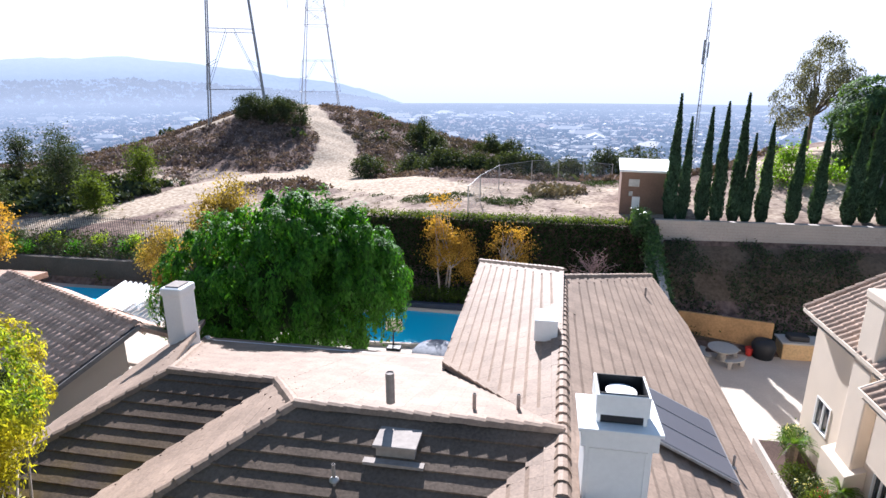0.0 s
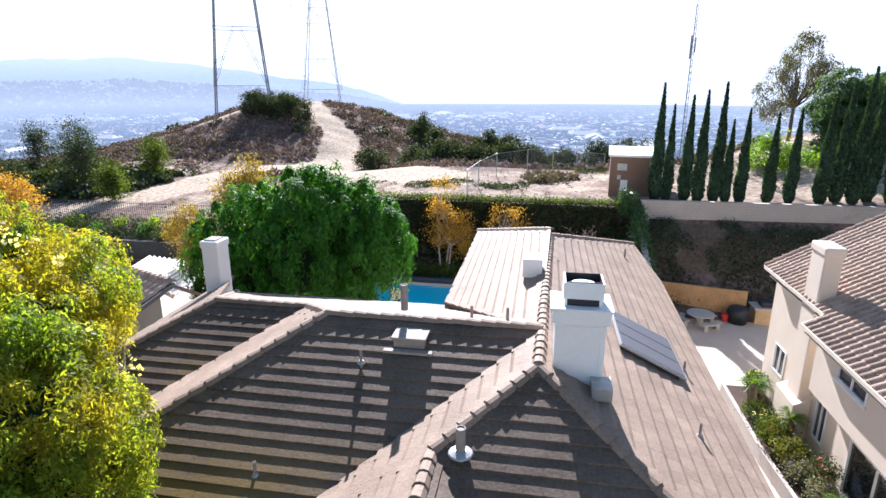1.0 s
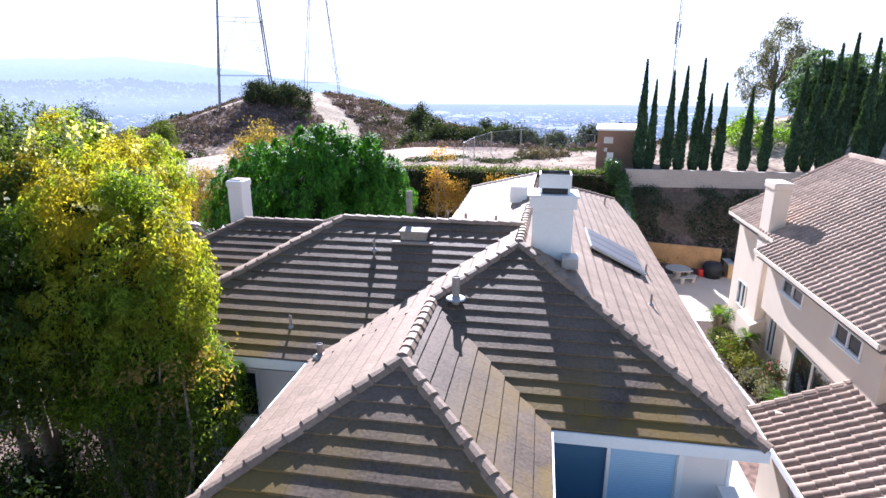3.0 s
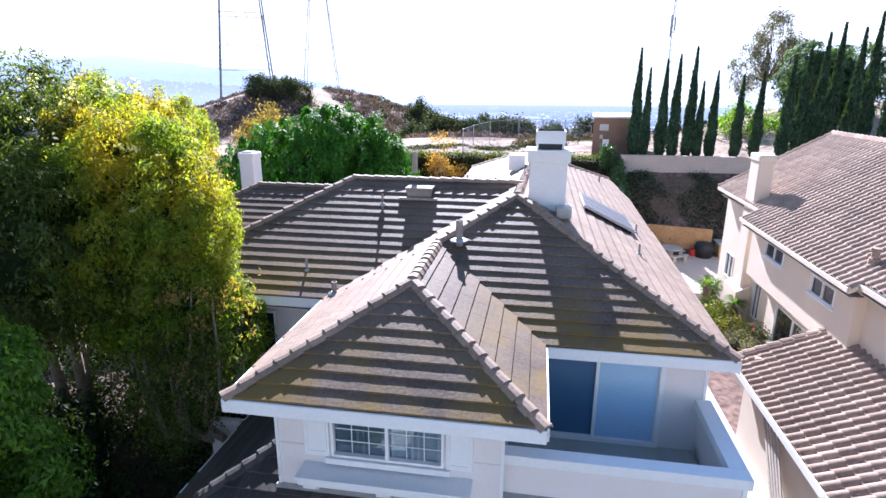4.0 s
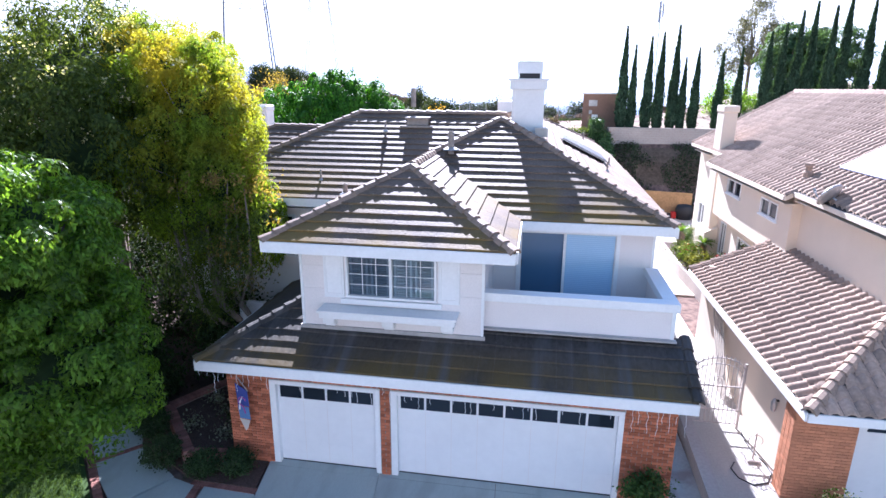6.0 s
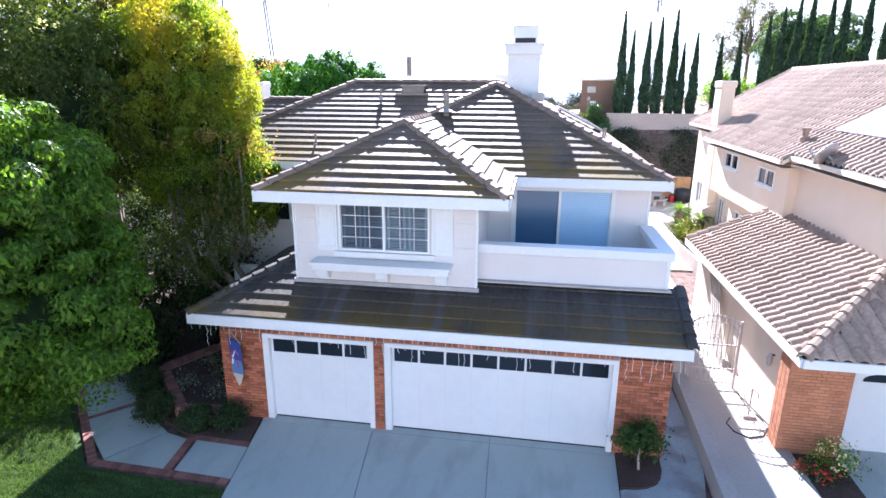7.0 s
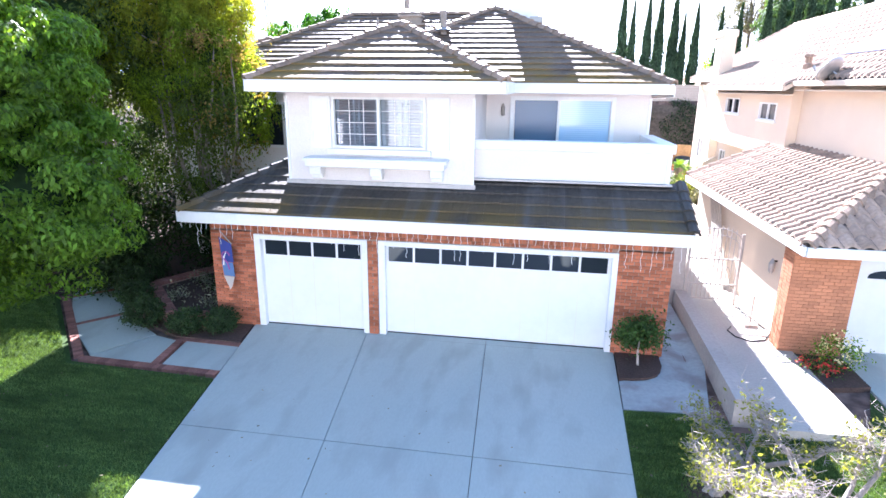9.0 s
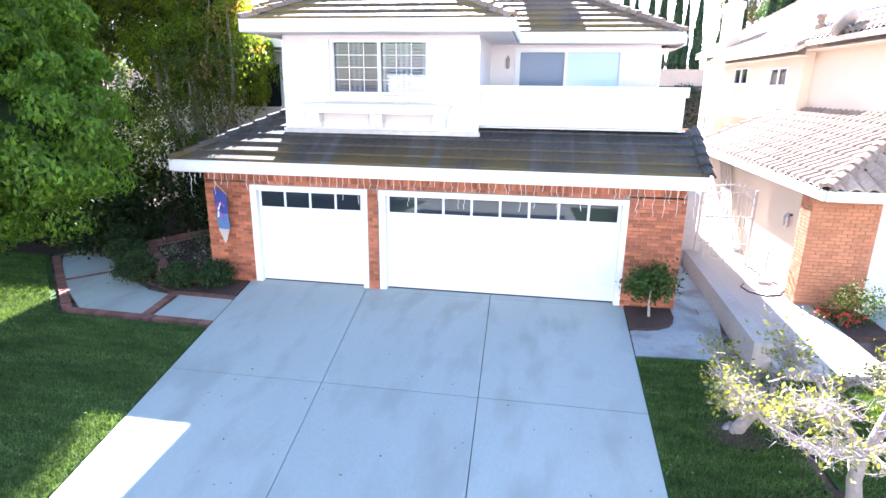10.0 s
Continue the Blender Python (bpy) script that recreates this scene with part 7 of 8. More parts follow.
for i, (x, y, r, h) in enumerate(((-45, 86, 2.6, 4.2), (-41.5, 87, 2.8, 4.6), (-38.5, 88, 2.4, 4.4), (-43, 90, 2.8, 4.0), (-47, 90, 2.0, 3.0), (-20.5, 70, 2.2, 2.6), (-14, 66, 2.4, 2.6), (-11, 63, 1.8, 2.4), (-9, 62, 2.0, 2.8), (-6, 61, 1.5, 2.2), (-3, 60, 1.8, 2.6), (0.5, 60.5, 1.8, 2.8), (4, 61, 2, 2.6), (-19, 92, 2.6, 4.6), (-17.5, 90, 2.2, 4.0), (-15, 86, 2.0, 3.4), (-8, 96, 2.0, 3.4), (-4, 94, 2.0, 3.4), (8, 66, 2.4, 3.6), (12, 68, 2.6, 4.2))):
    z = float(height(x, y))
    tree("hill_bush", (x, y, z), [(x, y, z + h * 0.42, r, r, h * 0.5), (x + 0.5 * r * math.sin(i * 2.1), y, z + h * 0.62, r * 0.55, r * 0.6, h * 0.36)], 3800, 0.30, LEAF_BUSH, 40 + i, "rounded dark green bush on the hillside", 0.1, BARK, 55, 0.36, -0.4, 0.45, 6, 1, "bush", 0.5, "hillside bushes")
for i, (x, y, h) in enumerate(((-44, 47, 5.5), (-49, 52, 6), (-41, 54, 4.5), (-54, 45, 6), (-47, 42, 3.5), (-38, 43.5, 3), (-57, 55, 5))):
    z = float(height(x, y))
    tree("slope_tree", (x, y, z), [(x, y, z + h * 0.8, h * 0.20, h * 0.20, h * 0.24), (x + 0.13 * h, y, z + h * 0.5, h * 0.22, h * 0.2, h * 0.2), (x - 0.16 * h, y + 0.3, z + h * 0.58, h * 0.16, h * 0.16, h * 0.2), (x + 0.2 * h * math.sin(i * 3.0), y - 0.4, z + h * 0.28, h * 0.24, h * 0.2, h * 0.2)], 4200, 0.24, (LEAF_BUSH, LEAF_WEED, LEAF_OLIVE)[i % 3], 60 + i, "olive-green tree beside the dirt track", 0.12, BARK, 70, 0.5, 0.4, 0.4, 10, 1, "tree", 0.4, "trees beside the track")
tree("autumn_tree", (-34.8, 30, 0), [(-34.8, 30, 5.2, 1.6, 1.6, 2.4)], 6000, 0.2, LEAF_ORANGE, 71, "golden autumn tree next door", 0.1, BARK, 70, 0.35, group="autumn trees")


# garden shrubs
def shrub(x, y, z, r, h, mat, seed, label, count=3500, leaf=0.07, category="shrub", flowers=None, group="", loose=0.12):
    t = thing("shrub", (x, y, z), label, category, group)
    rng = random.Random(seed)
    g = Geo()
    limbs(g, (x, y, z - 0.05), [(x + rng.uniform(-r, r) * 0.6, y + rng.uniform(-r, r) * 0.6, z + h * rng.uniform(0.5, 0.9)) for _ in range(7)], 0.02, rng)
    part("stems", g, BARK, t)["kind"] = "stuff"
    crown("leaves", [(x, y, z + h * 0.55, r, r, h * 0.48)], count, leaf, mat, t, seed, 60 if loose > 0.1 else 140, loose, 0.2, 0.5, 0.5)
    if flowers:
        crown("flowers", [(x, y, z + h * 0.7, r, r, h * 0.4)], int(160 * min(1, r / 0.4)), 0.06, flowers, t, seed + 1, 40, 0.06, 0, 0.8, 0.8)["kind"] = "stuff"
    return t


for i, (x, y, r, h) in enumerate(((-5.55, -0.55, 0.46, 0.66), (-6.5, 0.45, 0.44, 0.66), (-7.15, 1.2, 0.46, 0.8), (-4.4, -0.68, 0.38, 0.50), (-3.62, -0.52, 0.36, 0.52), (-7.5, 2.3, 0.5, 0.8))):
    shrub(x, y, 0.02, r, h, LEAF_FRONT, 80 + i, "clipped dark green shrub in the front bed", 4200, 0.06, group="front bed shrubs", loose=0.06)
for i, (x, y) in enumerate(((-5.5, 0.7), (-5.0, 1.5), (-4.5, 0.5), (-5.6, 2.0), (-4.4, 1.8))):
    shrub(x, y, 0.22, 0.2, 0.22, LEAF_GREY, 150 + i, "small grey-green bedding plant in the planter", 240, 0.08, "plant", group="planter plants")
shrub(-4.2, 1.0, 0.22, 0.3, 0.7, LEAF_HEDGE, 160, "dark upright shrub at the garage corner", 1800, 0.08)
setting("mulch_bed_right", Geo().prism([(5.17, -1.17), (5.45, -1.15), (5.7, -1.08), (5.9, -0.94), (6.03, -0.74), (6.1, -0.5), (6.12, 0.0), (5.215, 0.0)], -0.2, 0.045), SOIL, "small dark mulch bed at the garage pier", "garden bed")
rose = thing("rose_bush", (5.6, -0.5, 0.04), "small leafy green bush on a thin stem by the pier", "shrub")
part("stem", Geo().tube([(5.62, -0.55, 0.0), (5.6, -0.5, 0.3), (5.62, -0.45, 0.6)], [0.03, 0.025, 0.015], 7), BARK_PALE, rose)
crown("leaves", [(5.62, -0.45, 0.66, 0.44, 0.38, 0.30)], 2200, 0.085, LEAF_DARKROSE, rose, 91, 50, 0.12, 0.4, 0.5, 0.4)


def palm(x, y, z, r, seed, label):
    t = thing("sago_palm", (x, y, z), label, "palm", "side garden palms")
    rng = random.Random(seed)
    part("trunk", Geo().lathe(x, y, [(0.15, z - 0.8), (0.19, z + 0.1), (0.2, z + 0.3), (0.12, z + 0.5)], 8), BARK, t)
    for k in range(26):
        a, e = rng.uniform(0, 6.28), rng.uniform(0.2, 1.2)
        pts = [Vector((x, y, z + 0.45)) + Vector((math.cos(a), math.sin(a), 0)) * r * s * math.cos(e) + Vector((0, 0, r * s * math.sin(e) - 0.9 * r * s * s * 0.6)) for s in (0, 0.25, 0.5, 0.75, 1.0)]
        g = Geo().tube(pts, [0.012, 0.01, 0.008, 0.006, 0.003], 4)
        side = Vector((-math.sin(a), math.cos(a), 0))
        for i in range(22):
            s = 0.12 + 0.86 * i / 22
            j = min(3, int(s * 4))
            p = pts[j].lerp(pts[j + 1], s * 4 - j)
            d = (pts[j + 1] - pts[j]).normalized()
            ln = 0.16 * math.sin(math.pi * min(1, s + 0.12)) + 0.04
            for q in (-1, 1):
                tip = p + (side * q + d * 0.7 + Vector((0, 0, 0.25))).normalized() * ln
                g.add([p - d * 0.008, p + d * 0.008, tip], [(0, 1, 2)])
        part("frond", g, LEAF_DEEP, t)
    return t


for i, (x, y, z, r) in enumerate(((10.75, 19.7, 1.1, 1.1), (11.15, 17.1, 1.2, 0.85), (10.95, 12.8, 0.7, 0.95))):
    palm(x, y, z, r, 5 + i, "spiky green sago palm in the side bed")
setting("side_bed", Geo().prism([(10.65, 9.2), (11.74, 9.2), (11.74, 21.4), (10.2, 21.4), (10.2, 16.5)], -0.2, 0.55), SOIL, "narrow raised garden bed along the peach house", "garden bed")
setting("bed_kerb", Geo().prism([(10.5, 9.2), (10.65, 9.2), (10.2, 16.5), (10.2, 21.4), (10.05, 21.4), (10.05, 16.45)], -0.2, 0.64), BLOCK, "pale stucco kerb of the raised bed", "kerb")
for i, (x, y, r, h, m, f) in enumerate(((11.25, 20.9, 0.4, 1.0, LEAF_DARKROSE, LEAF_WHITE), (10.6, 18.75, 0.4, 0.7, LEAF_OLIVE, None), (10.75, 18.0, 0.5, 0.8, LEAF_WEED, LEAF_WHITE), (10.65, 16.9, 0.5, 1.15, LEAF_OLIVE, LEAF_RED), (10.8, 16.0, 0.5, 0.95, LEAF_BRIGHT, None), (10.75, 15.1, 0.45, 0.6, LEAF_GREY, None), (11.2, 14.6, 0.4, 1.25, LEAF_WEED, LEAF_RED), (10.95, 13.9, 0.4, 0.85, LEAF_GREY, None), (10.95, 11.5, 0.4, 0.9, LEAF_OLIVE, LEAF_RED), (11.0, 10.3, 0.4, 0.8, LEAF_DARKROSE, None))):
    shrub(x, y, 0.53, r, h, m, 100 + i, "leafy garden shrub with small flowers" if f else "low garden shrub beside the wall", 2200, 0.09, "shrub", f, "side bed shrubs")
shrub(9.6, 0.0, 0.0, 0.4, 0.7, LEAF_DEEP, 120, "thin rose bush at the brick pier", 700, 0.07, "shrub", LEAF_WHITE)
setting("mulch_bed_next_door", Geo().prism([(8.9, -0.9), (9.9, -0.7), (9.95, 0.6), (8.9, 0.6)], -0.2, 0.05), SOIL, "small bed at the orange brick pier", "garden bed")

# twiggy yellow-leaved small trees in the strip by the drive
def twiggy_tree(base, lean, size, boughs, leaves, seed, label):
    """A gnarled pale stem, crooked boughs, a thicket of fine dead twigs and leaves at the upper tips."""
    t = thing("twiggy_tree", base, label, "tree", "twiggy trees")
    rng = random.Random(seed)
    p, v = Vector(base), Vector(lean)
    fork = p + v * 0.5 + Vector((0, 0, 0.5 * size))
    g = Geo().tube([p - Vector((0.04, 0, 0.15)), p + v * 0.12 + Vector((0.03, 0, 0.16 * size)), p + v * 0.3 + Vector((-0.02, 0.02, 0.3 * size)), fork], [0.115, 0.085, 0.075, 0.06], 9)
    for k in range(4):
        a = 6.28 * k / 4 + seed
        g.tube([p + Vector((0.2 * math.cos(a), 0.2 * math.sin(a), -0.12)), p + Vector((0.03 * math.cos(a), 0.03 * math.sin(a), 0.12))], [0.02, 0.05], 6)
    part("trunk", g, BARK_TWIG, t, "", 0, True)
    twigs, tips = Geo(), []
    for k in range(boughs):
        a = 6.28 * k / boughs + rng.uniform(-0.3, 0.3)
        out = Vector((math.cos(a), math.sin(a), 0))
        q = [fork]
        for j in range(4):
            q.append(q[-1] + out * size * rng.uniform(0.13, 0.30) + Vector((rng.uniform(-0.1, 0.1), rng.uniform(-0.1, 0.1), size * rng.uniform(-0.02, 0.22))))
        part("bough", Geo().tube(q, [0.045, 0.036, 0.028, 0.02, 0.01], 7), BARK_TWIG, t, "", 0, True)
        for i in range(46):
            j = rng.choice((1, 2, 2, 3, 3, 3))
            s0 = q[j].lerp(q[j + 1], rng.random())
            c = rng.uniform(0, 6.28)
            s1 = s0 + Vector((math.cos(c), math.sin(c), rng.uniform(-0.5, 1.0))) * size * rng.uniform(0.08, 0.26)
            limbs(twigs, s0, [s1], 0.0055, rng, 0.5)
            for m in range(4):
                c = rng.uniform(0, 6.28)
                e = s0.lerp(s1, rng.uniform(0.4, 1.0))
                e1 = e + Vector((math.cos(c), math.sin(c), rng.uniform(-0.4, 0.9))) * size * rng.uniform(0.04, 0.11)
                twigs.tube([e, e1], [0.004, 0.002], 3)
                if e1.z > fork.z + 0.18 * size:
                    tips.append(tuple(e1))
    part("twigs", twigs, BARK_TWIG, t)["kind"] = "stuff"
    rs = np.random.RandomState(seed)
    tips = np.array(tips)
    pick = rs.choice(len(tips), leaves, p=(lambda w: w / w.sum())(rs.uniform(0, 1, len(tips)) ** 6))
    c = tips[pick] + rs.normal(size=(leaves, 3)) * 0.035 * size
    a, b = leaves_at(rs, c, np.full(leaves, 0.062), -0.5, 0.5)
    attach(new("leaves", quads_mesh("leaves", c, a, b, LEAF_BRIGHT)), t)
    return t


twiggy_tree((6.08, -4.15, -0.15), (0.75, -0.25, 0), 1.15, 8, 1700, 33, "gnarled pale-barked small tree with sparse yellow-green leaves")
twiggy_tree((6.85, -5.6, -0.2), (0.25, 0.3, 0), 1.55, 9, 1900, 36, "twiggy grey-barked small tree with bare lower branches")
for rx, ry, rr in ((6.15, -4.1, 0.46), (6.85, -5.6, 0.5)):
    setting("tree_ring", Geo().lathe(rx, ry, [(rr, -0.3), (rr, fz(rx, ry) + 0.035), (0.1, fz(rx, ry) + 0.06)], 18), SOIL, "round mulch ring under the small tree", "garden bed")

# odds and ends on the neighbour's side path
hose = thing("garden_hose", (8.4, 1.6, 0.1), "thin dark garden hose lying in a loop on the path", "hose")
part("loop", Geo().tube([(8.72, 3.3, 0.115), (8.66, 2.75, 0.115), (8.68, 2.3, 0.115), (8.82, 1.85, 0.115), (8.84, 1.45, 0.115), (8.62, 1.08, 0.115), (8.28, 0.95, 0.115), (8.02, 1.15, 0.115), (7.95, 1.5, 0.115), (8.1, 1.75, 0.115)], 0.014, 6), BLACK, hose, "", 0, True)
for i in range(5):
    board = thing("leaning_board", (8.8, 4.6 + 0.16 * i, 0.1), "long weathered white board leaning against the wall", "board", "leaning boards")
    y0, y1 = 4.5 + 0.17 * i, 6.6 + 0.24 * i
    part("plank", Geo().add([(8.70, y0, 0.1), (8.70, y0 + 0.13, 0.1), (8.92, y1 + 0.13, 2.4), (8.92, y1, 2.4), (8.73, y0, 0.1), (8.73, y0 + 0.13, 0.1), (8.95, y1 + 0.13, 2.4), (8.95, y1, 2.4)], [(0, 3, 2, 1), (4, 5, 6, 7), (0, 1, 5, 4), (1, 2, 6, 5), (2, 3, 7, 6), (3, 0, 4, 7)]), BOARD, board)
lantern = thing("wall_lantern", (9.0, 2.1, 1.55), "small dark wall lantern on the peach wall", "lamp")
part("body", Geo().lathe(8.9, 2.1, [(0.02, 1.38), (0.06, 1.44), (0.075, 1.62), (0.05, 1.68), (0.01, 1.74)], 8), METAL_GREY, lantern)
part("bracket", Geo().box(8.9, 2.08, 1.66, 9.0, 2.12, 1.70), BLACK, lantern)
for i, (x, y) in enumerate(((8.98, -0.05), (9.2, -0.3), (9.45, -0.2))):
    shrub(x, y, 0.05, 0.14, 0.2, LEAF_DARKROSE, 140 + i, "low red bedding flowers in the mulch bed", 260, 0.05, "flowers", LEAF_RED, "bedding flowers")

# ---- valley town, far hills, haze ----
rs = np.random.RandomState(77)
g = Geo()
for _ in range(9500):
    d = 270 + 3600 * rs.uniform(0, 1) ** 1.7
    az = radians(rs.uniform(-58, 42))
    x, y = d * math.sin(az), d * math.cos(az)
    if (y < 190 and abs(x + 40) < 90) or noise.noise((x * 0.0045, y * 0.0025, 4)) < rs.uniform(-0.35, 0.45):
        continue
    z = float(height(x, y))
    w, l, h = rs.uniform(5, 12) * (1 + d / 2600), rs.uniform(8, 22) * (1 + d / 2600), rs.uniform(3, 6)
    if rs.uniform() < 0.04:
        w, l, h = w * 3, l * 3, h * 1.4
    t = rs.uniform(0, math.pi)
    m = Matrix.Translation((x, y, z)) @ Matrix.Rotation(t, 4, "Z")
    g.box(-l / 2, -w / 2, -1, l / 2, w / 2, h, m)
    g.add([m @ Vector(p) for p in ((-l / 2, -w / 2, h), (l / 2, -w / 2, h), (l / 2, w / 2, h), (-l / 2, w / 2, h), (-l / 2 + w / 3, 0, h + w / 5), (l / 2 - w / 3, 0, h + w / 5))], [(0, 1, 5, 4), (1, 2, 5), (2, 3, 4, 5), (3, 0, 4)])
tagged(new("town_houses", g.mesh("town_houses", material("town_walls_and_roofs", (0.38, 0.345, 0.32), vary=0.05, rough=0.9, bump=0, island=0.75))), "small pale houses and sheds of the valley town", "town", "", "stuff")
pts = []
n = 34000
d = 200 + 4000 * rs.uniform(0, 1, n) ** 1.7
az = np.radians(rs.uniform(-60, 44, n))
x, y = d * np.sin(az), d * np.cos(az)
ok = ~((y < 170) & (np.abs(x + 40) < 95))
x, y, d = x[ok], y[ok], d[ok]
s = rs.uniform(2.0, 6.0, len(x)) * (0.8 + d / 2800)
k = np.repeat(np.arange(len(x)), 7)
o = rs.normal(size=(len(k), 3)) * np.array([0.5, 0.5, 0.4])
o[:, 2] = np.abs(o[:, 2])
c = np.stack([x, y, height(x, y)], -1)[k] + o * s[k][:, None]
a, b = leaves_at(rs, c, 1.3 * s[k], 0.0, 0.8)
tagged(new("town_trees", quads_mesh("town_trees", c, a, b, material("far_tree_foliage", (0.05, 0.07, 0.045), vary=0.3, big=0.01, fine=0.05, rough=0.95, bump=0, island=0.5))), "dark tree clumps across the valley town", "trees", "", "stuff")
# far mountains as a backdrop, low outside the western end
azs = np.radians(np.linspace(-75, 60, 240))
ridge = []
for q in azs:
    deg = math.degrees(q)
    e = float(np.interp(deg, (-75, -60, -48, -42, -38, -34, -29, -25, -20, -16, -12), (90, 120, 160, 195, 200, 178, 125, 75, 25, -60, -190)))
    ridge.append(e + 16 * noise.noise((deg * 0.3, 0, 0)) + 9 * noise.noise((deg * 1.1, 5, 0)))
vs = []
for frac, dist in ((0.0, 4300), (0.3, 4420), (0.6, 4540), (0.85, 4660), (1.0, 4780)):
    vs += [(dist * math.sin(q), dist * math.cos(q), -160 + (e + 160) * frac + 26 * frac * (1 - frac) * noise.noise((q * 40, frac * 6, 2))) for q, e in zip(azs, ridge)]
k = len(azs)
far_hills = Geo().add(vs, [(r * k + i, r * k + i + 1, (r + 1) * k + i + 1, (r + 1) * k + i) for r in range(4) for i in range(k - 1)])
hill_mat = material("far_hill_brush_hazed", (0.16, 0.15, 0.11), vary=0.6, big=0.004, fine=0.02, rough=1, bump=0)
# blue emission paints distance haze into the ridge
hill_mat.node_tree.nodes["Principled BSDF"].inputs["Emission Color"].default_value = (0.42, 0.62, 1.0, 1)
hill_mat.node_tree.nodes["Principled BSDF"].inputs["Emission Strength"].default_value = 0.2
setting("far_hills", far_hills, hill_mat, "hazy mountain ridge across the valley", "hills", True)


rs = np.random.RandomState(78)
g = Geo()
c, size = [], []
for _ in range(3600):
    q = radians(rs.uniform(-62, -14))
    e = float(np.interp(q, azs, ridge))
    f = rs.uniform(0.05, 0.62) ** 1.2
    dist = 4300 + 400 * f - 25
    p = Vector((dist * math.sin(q), dist * math.cos(q), -160 + (e + 160) * f))
    if rs.uniform() < 0.3:
        w, h = rs.uniform(8, 26), rs.uniform(5, 11)
        g.box(p.x - w, p.y - w / 2, p.z - 6, p.x + w, p.y + w / 2, p.z + h)
    else:
        for k in range(5):
            c.append((p.x + rs.normal() * 18, p.y + rs.normal() * 8, p.z + rs.uniform(0, 10)))
            size.append(rs.uniform(14, 30))
tagged(new("hillside_houses", g.mesh("hillside_houses", bpy.data.materials["town_walls_and_roofs"])), "tiny pale houses on the lower mountain slopes", "town", "", "stuff")
c = np.array(c)
a, b = leaves_at(rs, c, np.array(size), 0.0, 0.8)
tagged(new("hillside_trees", quads_mesh("hillside_trees", c, a, b, bpy.data.materials["far_tree_foliage"])), "dark tree clumps on the lower mountain slopes", "trees", "", "stuff")


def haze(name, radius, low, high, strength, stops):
    """A far glowing sheet that paints bright morning haze, thickest along the horizon."""
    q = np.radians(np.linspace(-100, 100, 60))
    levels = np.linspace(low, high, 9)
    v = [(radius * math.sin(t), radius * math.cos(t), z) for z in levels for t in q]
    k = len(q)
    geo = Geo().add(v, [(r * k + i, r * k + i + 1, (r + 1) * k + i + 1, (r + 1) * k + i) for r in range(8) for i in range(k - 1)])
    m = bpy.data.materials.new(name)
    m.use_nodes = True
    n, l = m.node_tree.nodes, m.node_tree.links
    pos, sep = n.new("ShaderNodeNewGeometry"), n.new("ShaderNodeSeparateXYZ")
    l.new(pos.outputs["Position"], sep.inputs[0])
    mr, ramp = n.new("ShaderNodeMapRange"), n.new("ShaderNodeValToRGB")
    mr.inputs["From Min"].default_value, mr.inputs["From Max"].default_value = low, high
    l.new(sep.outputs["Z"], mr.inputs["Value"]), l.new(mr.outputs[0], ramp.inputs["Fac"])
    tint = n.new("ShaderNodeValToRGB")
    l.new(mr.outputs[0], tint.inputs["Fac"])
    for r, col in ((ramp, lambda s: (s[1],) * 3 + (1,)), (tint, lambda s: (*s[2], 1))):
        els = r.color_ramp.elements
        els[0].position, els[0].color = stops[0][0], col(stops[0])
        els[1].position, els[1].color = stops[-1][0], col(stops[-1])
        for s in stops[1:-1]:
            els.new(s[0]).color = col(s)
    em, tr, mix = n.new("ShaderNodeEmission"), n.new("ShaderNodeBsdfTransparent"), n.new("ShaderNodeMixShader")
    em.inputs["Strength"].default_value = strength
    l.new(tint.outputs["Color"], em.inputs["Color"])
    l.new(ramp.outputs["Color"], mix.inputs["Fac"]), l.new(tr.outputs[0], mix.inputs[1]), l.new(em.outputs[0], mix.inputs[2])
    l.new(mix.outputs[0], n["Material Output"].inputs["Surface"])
    return setting(name, geo, m, "glowing sheet painted as pale haze over the valley", "haze", True)


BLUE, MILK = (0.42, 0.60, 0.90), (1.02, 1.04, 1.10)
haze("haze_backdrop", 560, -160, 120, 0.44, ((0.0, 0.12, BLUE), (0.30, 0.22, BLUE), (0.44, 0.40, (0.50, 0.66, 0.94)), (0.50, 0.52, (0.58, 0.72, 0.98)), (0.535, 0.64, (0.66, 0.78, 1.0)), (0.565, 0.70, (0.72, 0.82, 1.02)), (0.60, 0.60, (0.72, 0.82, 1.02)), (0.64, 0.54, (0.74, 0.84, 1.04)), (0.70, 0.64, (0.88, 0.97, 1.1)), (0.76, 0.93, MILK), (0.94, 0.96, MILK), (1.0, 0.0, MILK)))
# opaque white glowing sheet that hides the warm sky low on the horizon
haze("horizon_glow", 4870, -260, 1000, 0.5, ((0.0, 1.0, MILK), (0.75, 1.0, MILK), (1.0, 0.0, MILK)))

# ---- small things on the house front ----
banner = thing("wall_banner", (-3.5, -0.1, 1.0), "blue and purple pencil-shaped garden banner on a short pole", "banner")
part("pole", Geo().tube([(-3.72, -0.03, 2.28), (-3.3, -0.32, 2.08)], 0.014, 6), IRON_WHITE, banner)
CLOTH = [((-3.66, 2.2), (-3.34, 2.06), (-3.34, 1.62), (-3.64, 1.62), (0.06, 0.08, 0.28)), ((-3.64, 1.62), (-3.34, 1.62), (-3.33, 1.28), (-3.62, 1.28), (0.12, 0.22, 0.42)), ((-3.62, 1.28), (-3.33, 1.28), (-3.42, 1.04), (-3.5, 0.94), (0.55, 0.5, 0.45))]
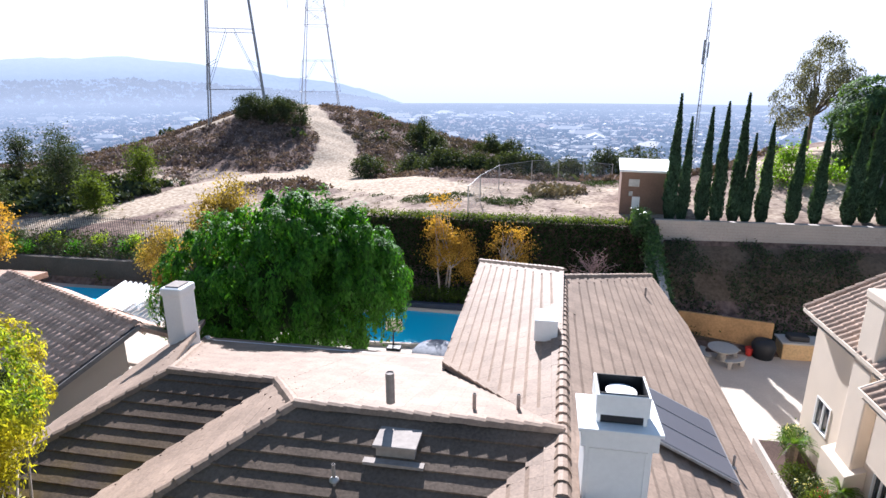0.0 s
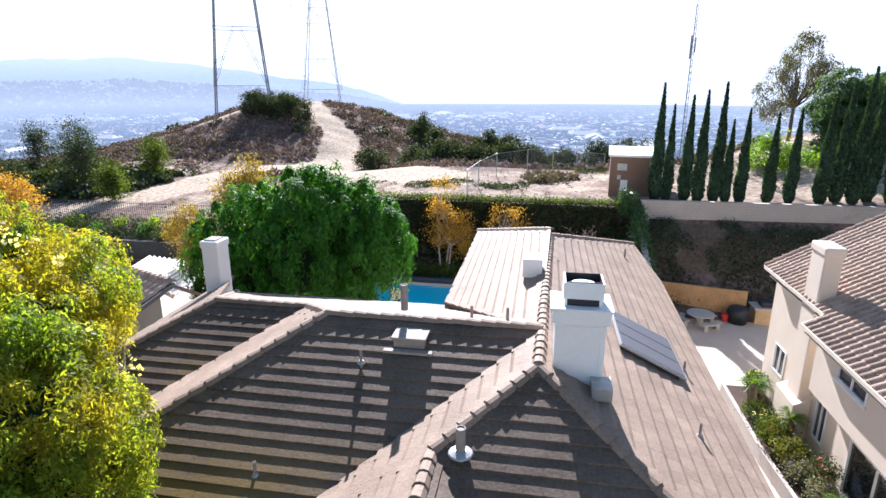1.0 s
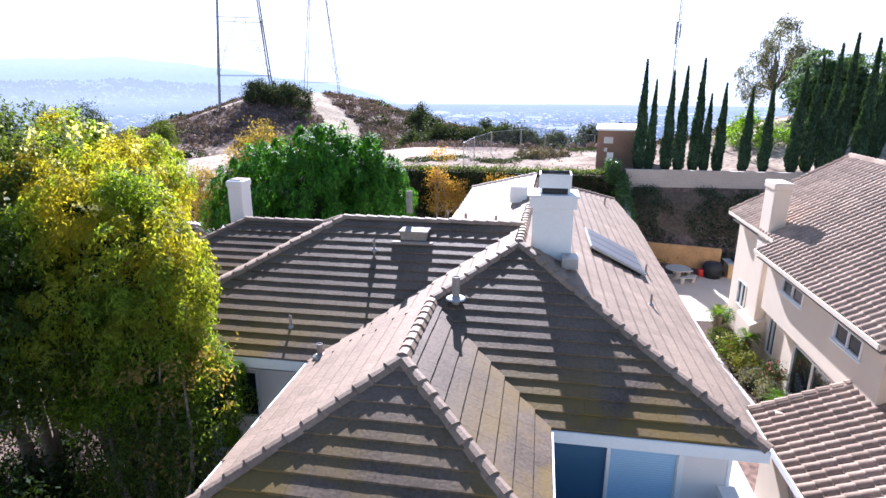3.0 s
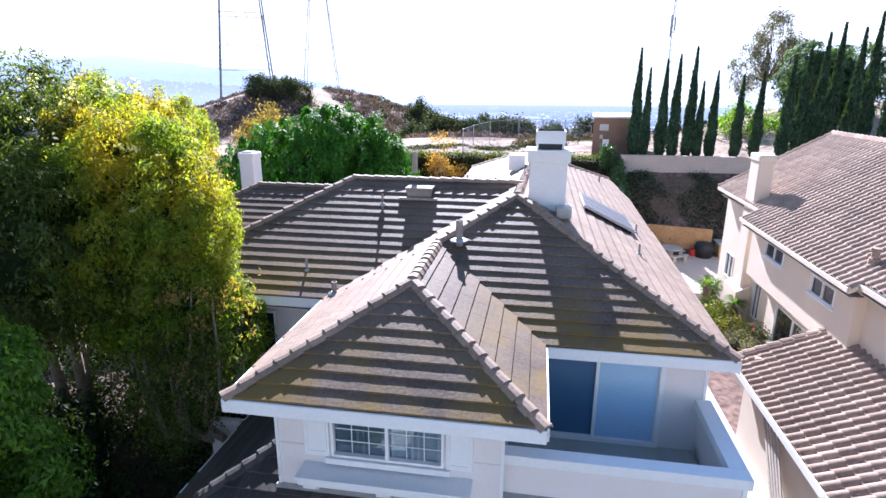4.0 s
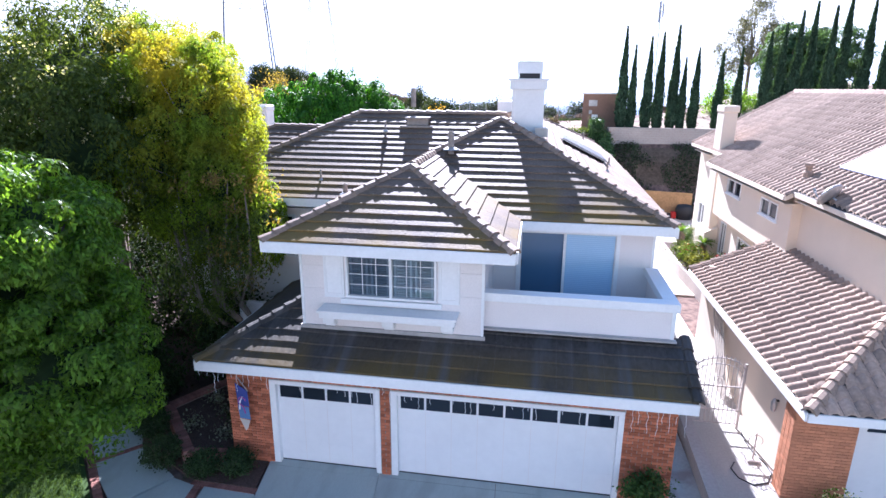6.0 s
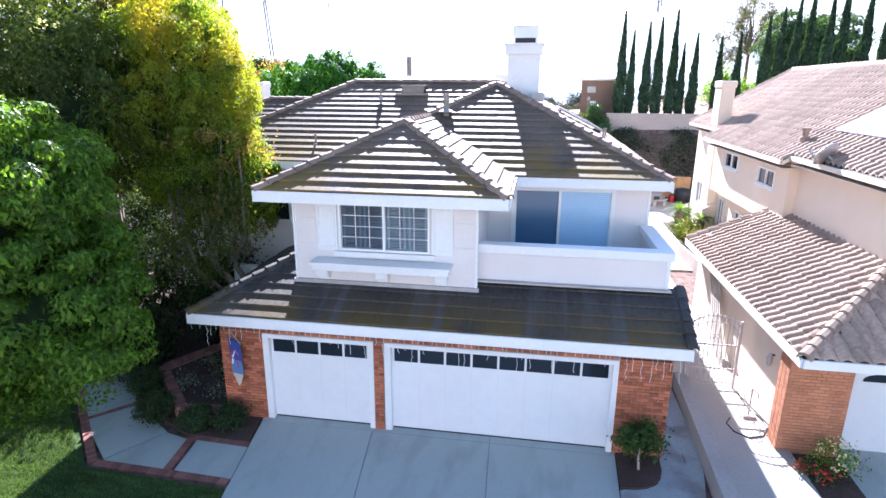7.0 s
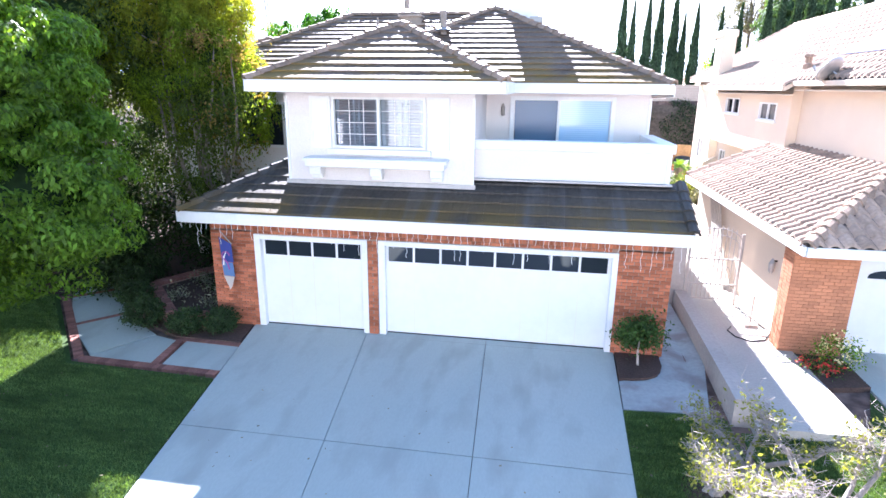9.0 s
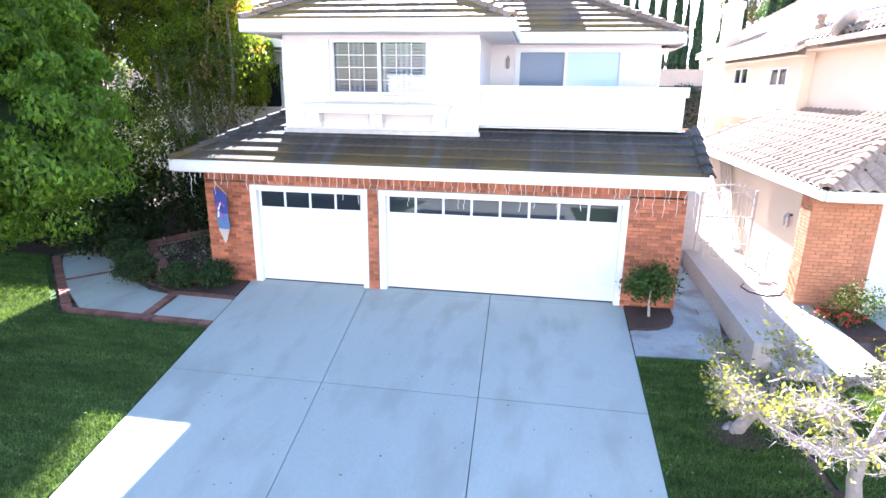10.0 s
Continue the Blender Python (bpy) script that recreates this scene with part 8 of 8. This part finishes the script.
for a, b, c, d, col in CLOTH:
    y = -0.22
    g = Geo().add([(a[0], y, a[1]), (b[0], y - 0.05, b[1]), (c[0], y - 0.02, c[1]), (d[0], y + 0.02, d[1])] + [(a[0], y + 0.008, a[1]), (b[0], y - 0.042, b[1]), (c[0], y - 0.012, c[1]), (d[0], y + 0.028, d[1])], [(0, 3, 2, 1), (4, 5, 6, 7), (0, 1, 5, 4), (1, 2, 6, 5), (2, 3, 7, 6), (3, 0, 4, 7)])
    part("cloth", g, material("banner_cloth", col, vary=0.1, fine=40, rough=0.9, bump=0.1), banner)
part("emblem", Geo().tube([(-3.5 + 0.09 * math.cos(t * 0.5), -0.265, 1.78 + 0.09 * math.sin(t * 0.5)) for t in range(9)] + [(-3.47, -0.26, 1.6), (-3.44, -0.255, 1.45)], 0.018, 5), material("banner_purple", (0.35, 0.12, 0.35), rough=0.9, bump=0), banner)
part("emblem", Geo().tube([(-3.57, -0.26, 1.55), (-3.55, -0.26, 1.75), (-3.48, -0.265, 1.88)], 0.02, 5), WHITE, banner)

# icicle light strings under the garage eave
lights = thing("icicle_lights", (1, -0.38, 2.56), "unlit white icicle light strings hanging under the eave", "string lights")
rngl = random.Random(4)
part("main_cord", Geo().tube([(-4.5 + i * 0.5, -0.375 + 0.01 * (i % 2), 2.57 - 0.015 * (i % 2)) for i in range(23)], 0.005, 4), IRON_WHITE, lights)
for i in range(72):
    x = -4.4 + i * 0.15 + rngl.uniform(-0.04, 0.04)
    n = rngl.choice((3, 4, 5, 6, 8, 9))
    pts = [(x + rngl.uniform(-0.02, 0.02) * (k > 0), -0.37 + rngl.uniform(-0.02, 0.02), 2.56 - 0.07 * k) for k in range(n)]
    part("strand", Geo().tube(pts, 0.0045, 4), WHITE, lights)

# fallen leaves and grass
rs = np.random.RandomState(50)


def blades(name, poly, count, seed, label):
    poly = ccw(poly)
    rs = np.random.RandomState(seed)
    xs, ys = [p[0] for p in poly], [p[1] for p in poly]
    x, y = rs.uniform(min(xs), max(xs), count), rs.uniform(min(ys), max(ys), count)
    keep = np.ones(count, bool)
    for a, b in zip(poly, poly[1:] + poly[:1]):
        keep &= (b[0] - a[0]) * (y - a[1]) - (b[1] - a[1]) * (x - a[0]) > 0
    x, y = x[keep], y[keep]
    n = len(x)
    ln = rs.uniform(0.035, 0.075, n)
    up = rs.normal(size=(n, 3)) * np.array([0.45, 0.45, 0.1]) + np.array([0, 0, 1])
    up /= np.linalg.norm(up, axis=1)[:, None]
    side = np.cross(up, rs.normal(size=(n, 3)))
    side /= np.linalg.norm(side, axis=1)[:, None]
    c = np.stack([x, y, 0.035 * np.minimum(0, y) + 0.02], -1) + up * (ln / 2)[:, None]
    tagged(new(name, quads_mesh(name, c, up * (ln / 2)[:, None], side * 0.006, BLADE)), label, "grass", "", "stuff")


blades("grass_left", [(-11.5, -8.0), (-1.86, -8.0), (-2.72, -2.45), (-11.5, -2.45)], 190000, 51, "mown grass blades of the front lawn")
blades("grass_left", [(-11.5, -2.45), (-6.0, -2.45), (-9.2, 0.75), (-11.5, 0.75)], 50000, 54, "mown grass blades beside the front walk")
blades("grass_right", [(5.12, -2.25), (6.85, -2.2), (6.85, -6.5), (4.98, -6.5)], 40000, 52, "mown grass blades of the narrow strip")
blades("grass_next_door", [(7.05, -6.5), (9.6, -6.5), (9.8, -2.6), (7.05, -2.6)], 36000, 53, "mown grass blades next door")
n = 130
x, y = rs.uniform(-9, 6.6, n), rs.uniform(-6.5, -2.5, n)
c = np.stack([x, y, 0.035 * np.minimum(0, y) + 0.07], -1)
a, b = leaves_at(rs, c, np.full(n, 0.055), 0, 0.6)
a[:, 2] *= 0.2
b[:, 2] *= 0.2
tagged(new("fallen_leaves", quads_mesh("fallen_leaves", c, a, b, LEAF_STRAW)), "small pale fallen leaves on the lawn", "leaves", "", "stuff")
